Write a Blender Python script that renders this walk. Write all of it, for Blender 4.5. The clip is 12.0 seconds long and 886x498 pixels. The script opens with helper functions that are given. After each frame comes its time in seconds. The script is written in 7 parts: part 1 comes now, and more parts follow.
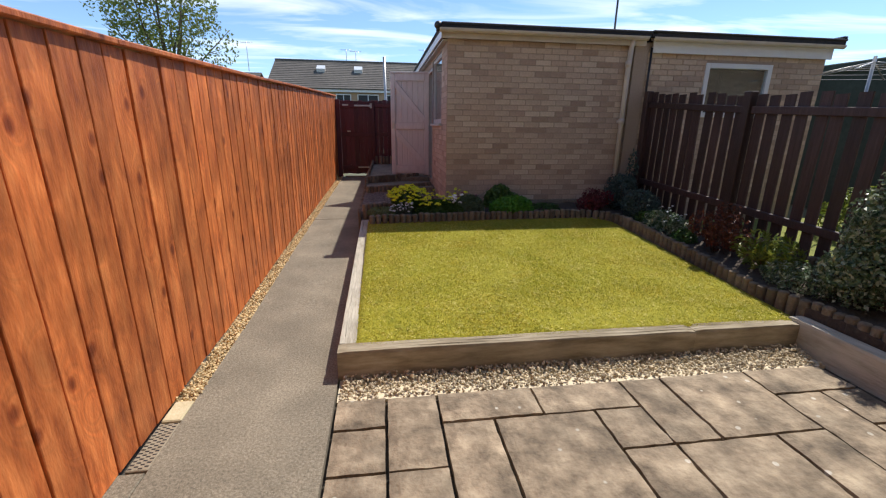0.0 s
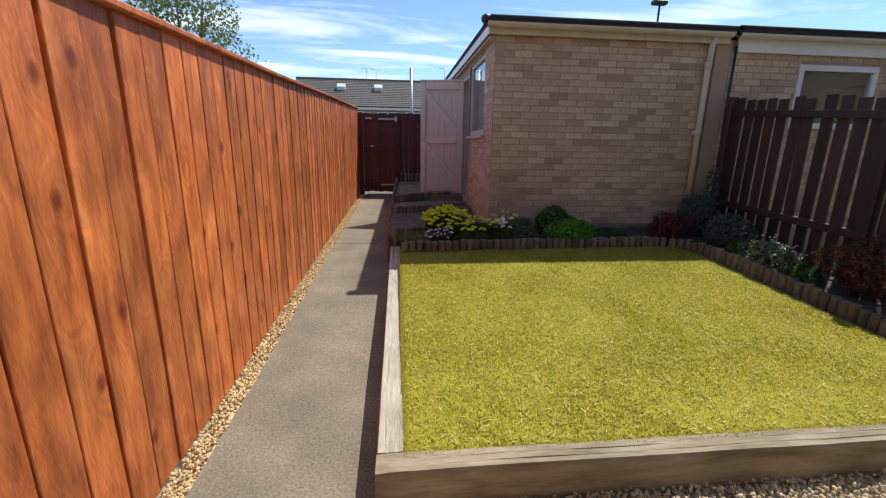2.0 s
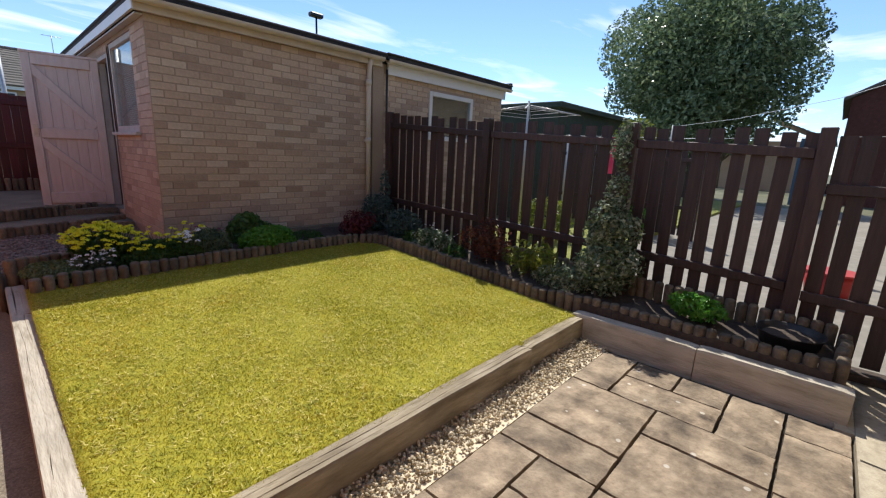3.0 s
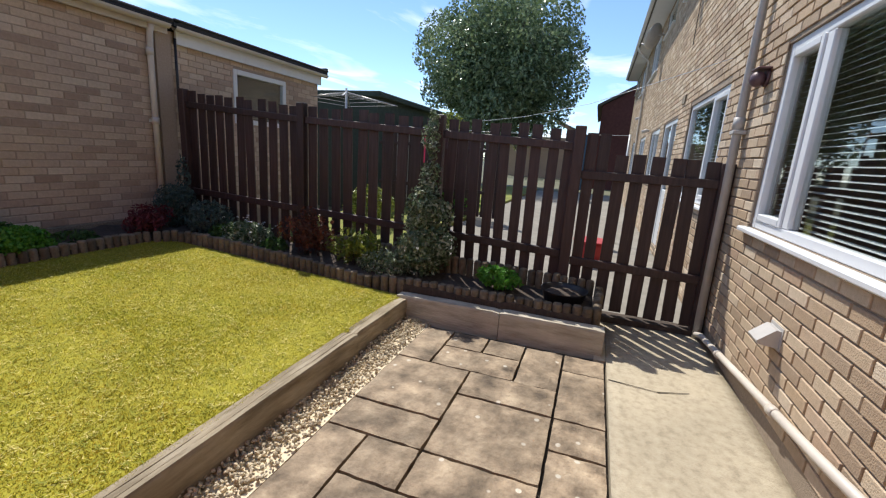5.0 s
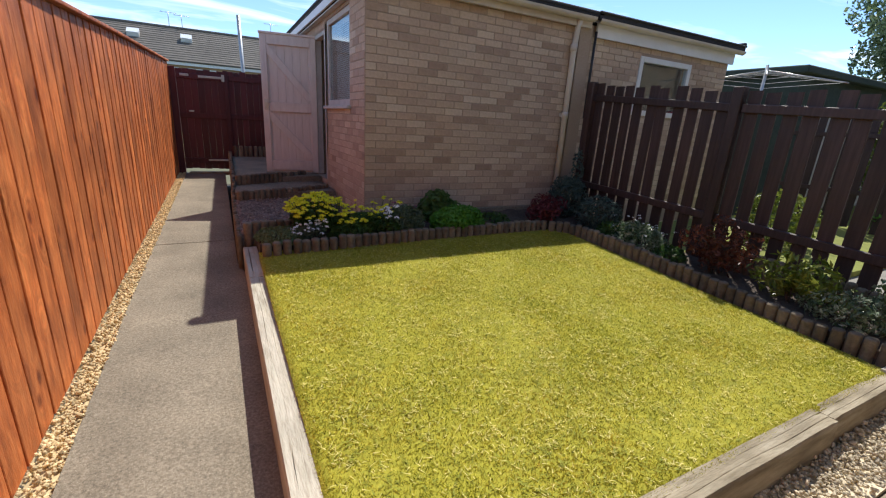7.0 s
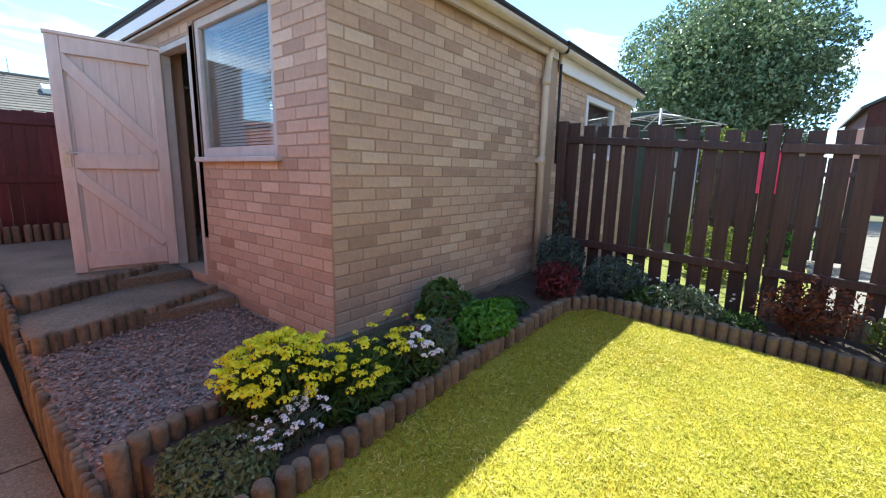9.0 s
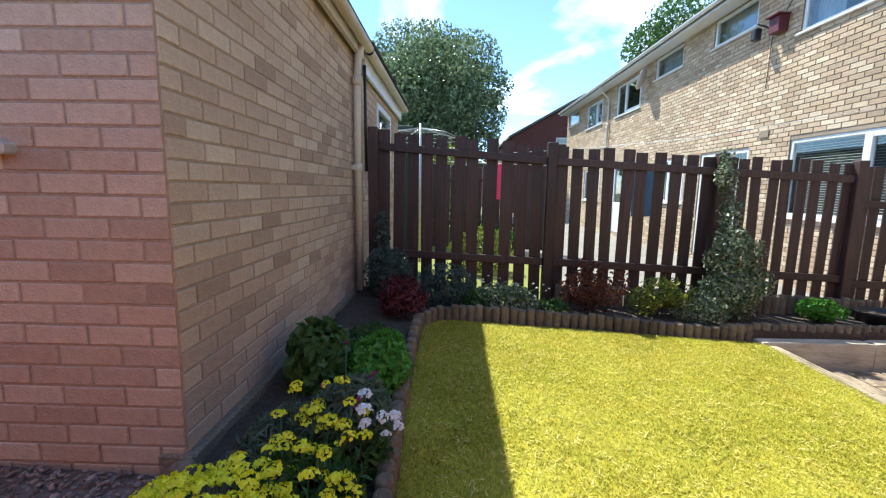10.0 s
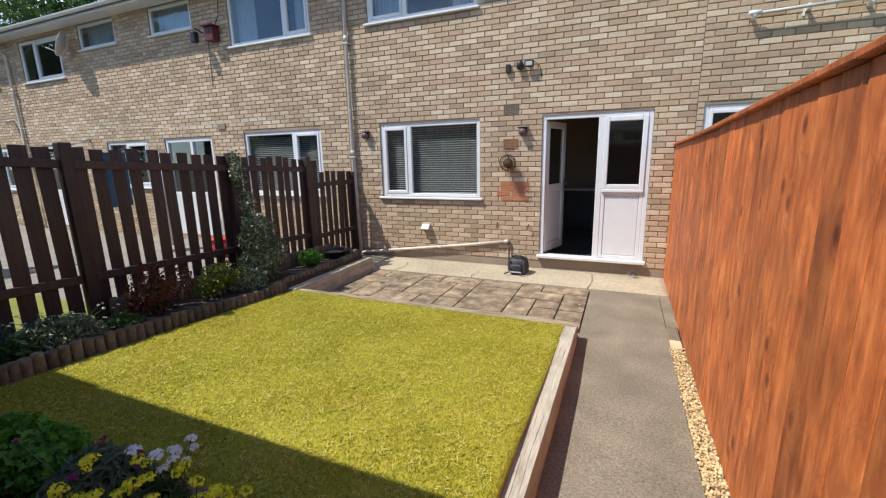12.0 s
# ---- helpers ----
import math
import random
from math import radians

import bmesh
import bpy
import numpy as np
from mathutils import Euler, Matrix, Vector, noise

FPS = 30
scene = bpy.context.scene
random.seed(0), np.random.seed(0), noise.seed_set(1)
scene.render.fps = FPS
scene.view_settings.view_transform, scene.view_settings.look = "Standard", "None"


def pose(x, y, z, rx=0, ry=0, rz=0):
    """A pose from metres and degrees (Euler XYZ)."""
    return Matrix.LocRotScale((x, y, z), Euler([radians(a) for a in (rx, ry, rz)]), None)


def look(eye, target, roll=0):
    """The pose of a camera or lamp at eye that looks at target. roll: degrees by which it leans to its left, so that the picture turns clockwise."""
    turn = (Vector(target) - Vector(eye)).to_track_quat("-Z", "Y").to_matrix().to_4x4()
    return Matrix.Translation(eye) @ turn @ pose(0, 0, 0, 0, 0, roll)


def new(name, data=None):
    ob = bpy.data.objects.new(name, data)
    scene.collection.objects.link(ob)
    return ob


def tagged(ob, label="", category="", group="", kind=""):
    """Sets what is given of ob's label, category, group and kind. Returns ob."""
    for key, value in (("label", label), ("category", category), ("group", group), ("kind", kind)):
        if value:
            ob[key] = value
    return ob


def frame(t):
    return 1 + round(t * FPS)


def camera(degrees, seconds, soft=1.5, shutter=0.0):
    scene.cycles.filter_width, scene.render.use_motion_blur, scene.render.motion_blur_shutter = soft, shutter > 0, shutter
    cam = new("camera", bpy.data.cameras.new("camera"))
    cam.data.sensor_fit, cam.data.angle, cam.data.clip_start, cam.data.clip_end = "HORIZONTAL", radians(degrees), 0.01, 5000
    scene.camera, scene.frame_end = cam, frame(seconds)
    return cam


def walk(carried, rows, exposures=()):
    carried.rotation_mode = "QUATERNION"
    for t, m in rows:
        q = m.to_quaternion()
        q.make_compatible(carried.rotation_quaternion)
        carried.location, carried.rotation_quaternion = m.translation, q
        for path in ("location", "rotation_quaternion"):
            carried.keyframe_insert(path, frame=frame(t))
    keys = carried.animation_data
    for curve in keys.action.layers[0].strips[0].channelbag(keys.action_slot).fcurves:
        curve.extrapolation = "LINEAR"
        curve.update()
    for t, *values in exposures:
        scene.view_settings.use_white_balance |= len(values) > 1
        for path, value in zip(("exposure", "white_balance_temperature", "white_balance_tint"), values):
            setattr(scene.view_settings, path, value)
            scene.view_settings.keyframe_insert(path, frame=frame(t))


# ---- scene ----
cam = camera(93.1, 12.0, 1.2)
PATH = [
    (0, (1.29, -2.378, 1.528), (1.562, -0.478, 0.965), 0.7),
    (0.5, (1.305, -2.158, 1.474), (1.489, -0.237, 0.95), 0.7),
    (1, (1.214, -1.877, 1.406), (1.307, 0.059, 0.916), 0.6),
    (1.5, (1.144, -1.619, 1.417), (1.171, 0.321, 0.932), 0.8),
    (2, (1.08, -1.407, 1.432), (1.286, 0.523, 0.949), 0.9),
    (2.5, (0.999, -1.312, 1.465), (1.804, 0.462, 1.01), 0.8),
    (3, (0.979, -1.347, 1.463), (2.422, -0.033, 1.027), 2.6),
    (3.5, (1.049, -1.458, 1.473), (2.857, -0.701, 1.074), 4.0),
    (3.7, (1.057, -1.501, 1.475), (2.939, -0.945, 1.087), 4.3),
    (4.5, (1.045, -1.48, 1.455), (2.98, -1.17, 1.06), 4.2),
    (5.3, (0.972, -1.375, 1.436), (2.642, -0.378, 0.975), 3.3),
    (5.5, (0.942, -1.317, 1.422), (2.459, -0.097, 0.963), 3.2),
    (6, (0.845, -1.203, 1.452), (1.984, 0.362, 0.948), 2.8),
    (6.5, (0.86, -0.959, 1.422), (1.8, 0.718, 0.868), 3.2),
    (7, (0.863, -0.609, 1.447), (1.769, 1.078, 0.869), 3.5),
    (7.2, (0.864, -0.394, 1.421), (1.786, 1.287, 0.851), 3.3),
    (8.8, (0.663, 1.469, 1.453), (2.091, 2.82, 1.086), 1.1),
    (9, (0.687, 1.689, 1.469), (2.232, 2.908, 1.116), 1.1),
    (9.5, (0.81, 2.277, 1.417), (2.642, 3.012, 1.094), 1.1),
    (10, (0.806, 2.752, 1.434), (2.785, 2.795, 1.152), 0.9),
    (10.5, (0.864, 3.195, 1.473), (2.686, 2.429, 1.169), 0.4),
    (11, (0.905, 3.463, 1.584), (2.286, 2.067, 1.205), 0.7),
    (11.5, (0.816, 3.729, 1.648), (1.763, 2.019, 1.224), 0.4),
    (12, (0.668, 3.893, 1.709), (1.44, 2.097, 1.288), -1.2),
]
EXPOSURES = [(0, 0.60, 6500, 10), (1.5, 0.62, 6500, 10), (3.7, 0.70, 6500, 10), (7.2, 0.80, 6400, 8), (8.8, 1.75, 6200, 2), (9.5, 1.8, 6150, 1), (10.0, 1.55, 6200, 3), (10.5, 1.2, 6400, 7), (11.0, 0.88, 6500, 9), (12, 0.72, 6500, 10)]
walk(cam, [(t, look(eye, target, roll)) for t, eye, target, roll in PATH], EXPOSURES)

# ---- world, sun ----
SUN_WAY = Vector((0.52, 0.42, 1.0)).normalized()
world = bpy.data.worlds.new("sky")
scene.world = world
world.use_nodes = True
wn, wl = world.node_tree.nodes, world.node_tree.links
wn.clear()
w_out, w_bg, w_sky = wn.new("ShaderNodeOutputWorld"), wn.new("ShaderNodeBackground"), wn.new("ShaderNodeTexSky")
w_sky.sky_type, w_sky.sun_disc = "NISHITA", False
w_sky.sun_elevation, w_sky.sun_rotation = math.asin(SUN_WAY.z), math.atan2(SUN_WAY.x, SUN_WAY.y)
w_sky.air_density, w_sky.dust_density, w_sky.ozone_density = 0.8, 0.0, 5.0
# thin streaky cloud over the whole sky
w_tc, w_sep, w_div, w_map = (wn.new("ShaderNodeTexCoord"), wn.new("ShaderNodeSeparateXYZ"),
                             wn.new("ShaderNodeVectorMath"), wn.new("ShaderNodeMapping"))
w_max, w_com = wn.new("ShaderNodeMath"), wn.new("ShaderNodeCombineXYZ")
wl.new(w_tc.outputs["Generated"], w_sep.inputs[0])
w_max.operation = "MAXIMUM"
w_max.inputs[1].default_value = 0.06
wl.new(w_sep.outputs["Z"], w_max.inputs[0])
for k in range(3):
    wl.new(w_max.outputs[0], w_com.inputs[k])
w_div.operation = "DIVIDE"
wl.new(w_tc.outputs["Generated"], w_div.inputs[0])
wl.new(w_com.outputs[0], w_div.inputs[1])
wl.new(w_div.outputs[0], w_map.inputs[0])
w_map.inputs["Scale"].default_value = (0.32, 0.75, 1.0)
w_map.inputs["Rotation"].default_value = (0, 0, radians(-28))
w_noise, w_ramp, w_mix = wn.new("ShaderNodeTexNoise"), wn.new("ShaderNodeValToRGB"), wn.new("ShaderNodeMix")
w_noise.inputs["Scale"].default_value, w_noise.inputs["Detail"].default_value = 1.3, 7
w_noise.inputs["Roughness"].default_value, w_noise.inputs["Distortion"].default_value = 0.55, 0.6
w_ramp.color_ramp.elements[0].position, w_ramp.color_ramp.elements[1].position = 0.50, 0.80
w_mix.data_type = "RGBA"
w_mix.inputs[7].default_value = (7.5, 7.7, 8.0, 1)
wl.new(w_map.outputs[0], w_noise.inputs["Vector"])
wl.new(w_noise.outputs["Fac"], w_ramp.inputs[0])
wl.new(w_ramp.outputs[0], w_mix.inputs[0])
wl.new(w_sky.outputs[0], w_mix.inputs[6])
wl.new(w_mix.outputs[2], w_bg.inputs[0])
wl.new(w_bg.outputs[0], w_out.inputs[0])
w_bg.inputs[1].default_value = 0.13

sun = new("sun", bpy.data.lights.new("sun", "SUN"))
sun.data.energy, sun.data.angle, sun.data.color = 3.5, radians(0.55), (1.0, 0.95, 0.86)
sun.matrix_world = look(SUN_WAY * 30, (0, 0, 0))

rng = np.random.default_rng(7)


# ---- materials ----
def material(name, cols, scale=8.0, rough=0.8, bump=0.3, grain=60.0, stretch=(1, 1, 1), stain=0.25, stain_scale=1.2,
             vary=None, amount=0.25, metal=0.0, rot=0.0, knots=False, spots=None):
    """A surface with a fine grain, a coarse stain and a relief. vary: 'object' or 'island' shifts each piece's tone."""
    m = bpy.data.materials.new(name)
    m.use_nodes = True
    n, l = m.node_tree.nodes, m.node_tree.links
    bsdf = n["Principled BSDF"]
    tc, mp = n.new("ShaderNodeTexCoord"), n.new("ShaderNodeMapping")
    mp.inputs["Scale"].default_value, mp.inputs["Rotation"].default_value = stretch, (0, 0, rot)
    vec = tc.outputs["Object"]
    pick = None
    if vary == "object":
        info, add, mul = n.new("ShaderNodeObjectInfo"), n.new("ShaderNodeVectorMath"), n.new("ShaderNodeVectorMath")
        mul.operation, add.operation = "MULTIPLY", "ADD"
        mul.inputs[1].default_value = (37, 53, 71)
        l.new(info.outputs["Random"], mul.inputs[0])
        l.new(mul.outputs[0], add.inputs[0])
        l.new(vec, add.inputs[1])
        vec, pick = add.outputs[0], info.outputs["Random"]
    elif vary == "island":
        pick = n.new("ShaderNodeNewGeometry").outputs["Random Per Island"]
    l.new(vec, mp.inputs[0])
    a, b = n.new("ShaderNodeTexNoise"), n.new("ShaderNodeTexNoise")
    a.inputs["Scale"].default_value, a.inputs["Detail"].default_value, a.inputs["Roughness"].default_value = scale, 6, 0.65
    b.inputs["Scale"].default_value, b.inputs["Detail"].default_value = stain_scale, 3
    l.new(mp.outputs[0], a.inputs["Vector"])
    l.new(vec, b.inputs["Vector"])
    ramp = n.new("ShaderNodeValToRGB")
    ramp.color_ramp.elements[0].position, ramp.color_ramp.elements[1].position = 0.28, 0.72
    ramp.color_ramp.elements[0].color, ramp.color_ramp.elements[1].color = (*cols[0], 1), (*cols[-1], 1)
    if len(cols) == 3:
        ramp.color_ramp.elements.new(0.5).color = (*cols[1], 1)
    l.new(a.outputs["Fac"], ramp.inputs[0])
    col = ramp.outputs[0]

    def times(c, fac_out, lo, hi):
        r, mx = n.new("ShaderNodeMapRange"), n.new("ShaderNodeMix")
        r.inputs[1].default_value, r.inputs[2].default_value = 0.0, 1.0
        r.inputs[3].default_value, r.inputs[4].default_value = lo, hi
        l.new(fac_out, r.inputs[0])
        mx.data_type, mx.blend_type = "RGBA", "MULTIPLY"
        mx.inputs[0].default_value = 1.0
        l.new(c, mx.inputs[6])
        l.new(r.outputs[0], mx.inputs[7])
        return mx.outputs[2]

    if knots:
        vo, kr, km, kv = n.new("ShaderNodeTexVoronoi"), n.new("ShaderNodeValToRGB"), n.new("ShaderNodeMix"), n.new("ShaderNodeMapping")
        kv.inputs["Scale"].default_value = (1.0, 4.2, 2.9)
        l.new(vec, kv.inputs[0])
        ks, kc = n.new("ShaderNodeSeparateXYZ"), n.new("ShaderNodeCombineXYZ")
        l.new(kv.outputs[0], ks.inputs[0])
        l.new(ks.outputs["Y"], kc.inputs["X"])
        l.new(ks.outputs["Z"], kc.inputs["Y"])
        vo.voronoi_dimensions = "2D"
        l.new(kc.outputs[0], vo.inputs["Vector"])
        vo.inputs["Scale"].default_value, vo.inputs["Randomness"].default_value = 1.0, 1.0
        kr.color_ramp.elements[0].position, kr.color_ramp.elements[1].position = 0.04, 0.26
        kr.color_ramp.elements[0].color, kr.color_ramp.elements[1].color = (0.30, 0.17, 0.13, 1), (1, 1, 1, 1)
        kr.color_ramp.elements.new(0.085).color = (0.62, 0.48, 0.42, 1)
        kr.color_ramp.elements.new(0.12).color = (1.0, 1.0, 1.0, 1)
        l.new(vo.outputs["Distance"], kr.inputs[0])
        km.data_type, km.blend_type = "RGBA", "MULTIPLY"
        some, pickk = n.new("ShaderNodeSeparateXYZ"), n.new("ShaderNodeMapRange")
        l.new(vo.outputs["Color"], some.inputs[0])
        pickk.inputs[1].default_value, pickk.inputs[2].default_value = 0.42, 0.6
        pickk.inputs[3].default_value, pickk.inputs[4].default_value = 0.0, 0.85
        l.new(some.outputs["X"], pickk.inputs[0])
        l.new(pickk.outputs[0], km.inputs[0])
        l.new(col, km.inputs[6])
        l.new(kr.outputs[0], km.inputs[7])
        col = km.outputs[2]
        # fine growth lines that run up the board and bend round each knot
        bend, wide, line, along, both, fine = (n.new("ShaderNodeMapRange"), n.new("ShaderNodeMath"), n.new("ShaderNodeMath"),
                                               n.new("ShaderNodeMath"), n.new("ShaderNodeCombineXYZ"), n.new("ShaderNodeTexNoise"))
        bend.interpolation_type = "SMOOTHERSTEP"
        bend.inputs[1].default_value, bend.inputs[2].default_value = 0.0, 0.5
        bend.inputs[3].default_value, bend.inputs[4].default_value = 4.5, 0.0
        l.new(vo.outputs["Distance"], bend.inputs[0])
        wide.operation, line.operation, along.operation = "MULTIPLY", "ADD", "MULTIPLY"
        wide.inputs[1].default_value, along.inputs[1].default_value = 7.0, 0.3
        l.new(ks.outputs["Y"], wide.inputs[0])
        l.new(wide.outputs[0], line.inputs[0])
        l.new(bend.outputs[0], line.inputs[1])
        l.new(ks.outputs["Z"], along.inputs[0])
        l.new(line.outputs[0], both.inputs["X"])
        l.new(along.outputs[0], both.inputs["Y"])
        fine.noise_dimensions = "2D"
        fine.inputs["Scale"].default_value, fine.inputs["Detail"].default_value = 1.0, 3
        l.new(both.outputs[0], fine.inputs["Vector"])
        col = times(col, fine.outputs["Fac"], 0.66, 1.34)
    if spots:
        vo, kr, km = n.new("ShaderNodeTexVoronoi"), n.new("ShaderNodeValToRGB"), n.new("ShaderNodeMix")
        l.new(vec, vo.inputs["Vector"])
        vo.inputs["Scale"].default_value = spots[0]
        kr.color_ramp.elements[0].position, kr.color_ramp.elements[1].position = spots[1], spots[1] + 0.03
        kr.color_ramp.elements[0].color, kr.color_ramp.elements[1].color = (1, 1, 1, 1), (0, 0, 0, 1)
        l.new(vo.outputs["Distance"], kr.inputs[0])
        km.data_type = "RGBA"
        l.new(kr.outputs[0], km.inputs[0])
        l.new(col, km.inputs[6])
        km.inputs[7].default_value = (*spots[2], 1)
        col = km.outputs[2]
    if stain:
        col = times(col, b.outputs["Fac"], 1.0 - 1.6 * stain, 1.0 + 1.3 * stain)
    if pick is not None:
        col = times(col, pick, 1.0 - amount, 1.0 + amount)
    l.new(col, bsdf.inputs["Base Color"])
    bsdf.inputs["Roughness"].default_value, bsdf.inputs["Metallic"].default_value = rough, metal
    if bump:
        g, bp = n.new("ShaderNodeTexNoise"), n.new("ShaderNodeBump")
        g.inputs["Scale"].default_value, g.inputs["Detail"].default_value = grain, 5
        l.new(mp.outputs[0], g.inputs["Vector"])
        bp.inputs["Strength"].default_value, bp.inputs["Distance"].default_value = bump, 0.012
        l.new(g.outputs["Fac"], bp.inputs["Height"])
        l.new(bp.outputs[0], bsdf.inputs["Normal"])
    return m


def brick_material(name, cols, vary):
    """Brick whose tone is picked per piece from a ramp of tones."""
    m = material(name, [(0.86, 0.86, 0.86), (1.1, 1.1, 1.1)], 30, 0.9, 0.5, 120, stain=0.16, stain_scale=0.9)
    n, l = m.node_tree.nodes, m.node_tree.links
    bsdf = n["Principled BSDF"]
    old = bsdf.inputs["Base Color"].links[0].from_socket
    pick = n.new("ShaderNodeObjectInfo").outputs["Random"] if vary == "object" else n.new("ShaderNodeNewGeometry").outputs["Random Per Island"]
    ramp, mx = n.new("ShaderNodeValToRGB"), n.new("ShaderNodeMix")
    e = ramp.color_ramp.elements
    e[0].color, e[1].color = (*cols[0], 1), (*cols[-1], 1)
    for k in range(1, len(cols) - 1):
        e.new(k / (len(cols) - 1)).color = (*cols[k], 1)
    l.new(pick, ramp.inputs[0])
    mx.data_type, mx.blend_type = "RGBA", "MULTIPLY"
    mx.inputs[0].default_value = 1.0
    l.new(ramp.outputs[0], mx.inputs[6])
    l.new(old, mx.inputs[7])
    l.new(mx.outputs[2], bsdf.inputs["Base Color"])
    return m


def leaf_material(name, cols, rough=0.5, through_light=0.35):
    m = bpy.data.materials.new(name)
    m.use_nodes = True
    n, l = m.node_tree.nodes, m.node_tree.links
    bsdf, out = n["Principled BSDF"], n["Material Output"]
    geo, ramp = n.new("ShaderNodeNewGeometry"), n.new("ShaderNodeValToRGB")
    e = ramp.color_ramp.elements
    e[0].color, e[1].color = (*cols[0], 1), (*cols[-1], 1)
    if len(cols) == 3:
        e.new(0.5).color = (*cols[1], 1)
    l.new(geo.outputs["Random Per Island"], ramp.inputs[0])
    l.new(ramp.outputs[0], bsdf.inputs["Base Color"])
    bsdf.inputs["Roughness"].default_value = rough
    if through_light:
        tr, mx = n.new("ShaderNodeBsdfTranslucent"), n.new("ShaderNodeMixShader")
        l.new(ramp.outputs[0], tr.inputs[0])
        mx.inputs[0].default_value = through_light
        l.new(bsdf.outputs[0], mx.inputs[1])
        l.new(tr.outputs[0], mx.inputs[2])
        l.new(mx.outputs[0], out.inputs[0])
    return m


def patchy(m, low, high, scale):
    """Tints a leaf material in soft patches over the ground."""
    n, l = m.node_tree.nodes, m.node_tree.links
    src = n["Principled BSDF"].inputs["Base Color"].links[0].from_socket
    users = [k.to_socket for k in src.links]
    tc, no, rp, mx = n.new("ShaderNodeTexCoord"), n.new("ShaderNodeTexNoise"), n.new("ShaderNodeValToRGB"), n.new("ShaderNodeMix")
    no.inputs["Scale"].default_value, no.inputs["Detail"].default_value, no.inputs["Roughness"].default_value = scale, 6, 0.7
    rp.color_ramp.elements[0].position, rp.color_ramp.elements[1].position = 0.34, 0.66
    rp.color_ramp.elements[0].color, rp.color_ramp.elements[1].color = (*low, 1), (*high, 1)
    l.new(tc.outputs["Object"], no.inputs["Vector"])
    l.new(no.outputs["Fac"], rp.inputs[0])
    mx.data_type, mx.blend_type = "RGBA", "MULTIPLY"
    mx.inputs[0].default_value = 1.0
    l.new(src, mx.inputs[6])
    l.new(rp.outputs[0], mx.inputs[7])
    for u in users:
        l.new(mx.outputs[2], u)


def glass_material(name, tint):
    m = bpy.data.materials.new(name)
    m.use_nodes = True
    n, l = m.node_tree.nodes, m.node_tree.links
    n.remove(n["Principled BSDF"])
    tr, gl, lw, mx = (n.new("ShaderNodeBsdfTransparent"), n.new("ShaderNodeBsdfGlossy"), n.new("ShaderNodeLayerWeight"),
                      n.new("ShaderNodeMixShader"))
    pw, fr = n.new("ShaderNodeMath"), n.new("ShaderNodeMapRange")
    pw.operation = "POWER"
    pw.inputs[1].default_value = 4.5
    l.new(lw.outputs["Facing"], pw.inputs[0])
    l.new(pw.outputs[0], fr.inputs[0])
    fr.inputs[3].default_value, fr.inputs[4].default_value = 0.075, 1.0
    tr.inputs[0].default_value = (*tint, 1)
    gl.inputs["Roughness"].default_value = 0.02
    l.new(fr.outputs[0], mx.inputs[0])
    l.new(tr.outputs[0], mx.inputs[1])
    l.new(gl.outputs[0], mx.inputs[2])
    l.new(mx.outputs[0], n["Material Output"].inputs[0])
    return m


def glow_material(name, colour, strength):
    m = bpy.data.materials.new(name)
    m.use_nodes = True
    b = m.node_tree.nodes["Principled BSDF"]
    b.inputs["Base Color"].default_value = (*colour, 1)
    b.inputs["Emission Color"].default_value = (*colour, 1)
    b.inputs["Emission Strength"].default_value = strength
    return m


M_CONCRETE = material("path_concrete", [(0.11, 0.09, 0.065), (0.215, 0.182, 0.134), (0.33, 0.285, 0.215)], 75, 0.92, 0.4, 140, stain=0.38, stain_scale=2.2,
                      spots=(120.0, 0.15, (0.38, 0.335, 0.26)))
M_APRON = material("sandy_concrete", [(0.30, 0.255, 0.18), (0.42, 0.36, 0.26), (0.48, 0.42, 0.31)], 20, 0.92, 0.4, 100, stain=0.22, stain_scale=1.3)
M_SLAB = material("riven_paving", [(0.08, 0.058, 0.038), (0.265, 0.20, 0.134), (0.45, 0.355, 0.245)], 6, 0.85, 1.0, 30, stain=0.5, stain_scale=5.0,
                  vary="object", amount=0.16, spots=(7.0, 0.085, (0.5, 0.45, 0.37)))
M_JOINT = material("dark_joint_sand", [(0.035, 0.028, 0.02), (0.085, 0.07, 0.05)], 60, 0.95, 0.6)
M_PEA = material("cream_gravel", [(0.42, 0.345, 0.23), (0.62, 0.53, 0.385)], 40, 0.8, 0.2, 80, vary="island", amount=0.38, stain=0.1)
M_GOLD = material("golden_gravel", [(0.52, 0.37, 0.18), (0.70, 0.55, 0.32)], 40, 0.8, 0.2, 80, vary="island", amount=0.4, stain=0.1)
M_PLUM = material("plum_slate_chips", [(0.19, 0.145, 0.125), (0.33, 0.265, 0.23)], 40, 0.7, 0.2, 80, vary="island", amount=0.5, stain=0.1)
M_SOIL = material("dark_soil", [(0.042, 0.031, 0.024), (0.095, 0.07, 0.054)], 25, 0.95, 0.9, 40, stain=0.2)
M_TURF = material("turf", [(0.25, 0.24, 0.018), (0.42, 0.37, 0.035)], 40, 0.95, 0.15, 120, stain=0.08, stain_scale=2.0)
M_ORANGE = material("orange_stained_pine", [(0.26, 0.054, 0.013), (0.50, 0.135, 0.034), (0.68, 0.225, 0.066)], 5, 0.55, 0.35, 30, stretch=(3, 3.4, 0.8),
                    stain=0.42, stain_scale=3.6, vary="object", amount=0.24, knots=True)
M_BROWN = material("dark_brown_stained_timber", [(0.026, 0.0135, 0.0125), (0.046, 0.0245, 0.0225), (0.07, 0.04, 0.036)], 6, 0.5, 0.3, 40, stretch=(6, 6, 0.6),
                   stain=0.2, vary="object", amount=0.25)
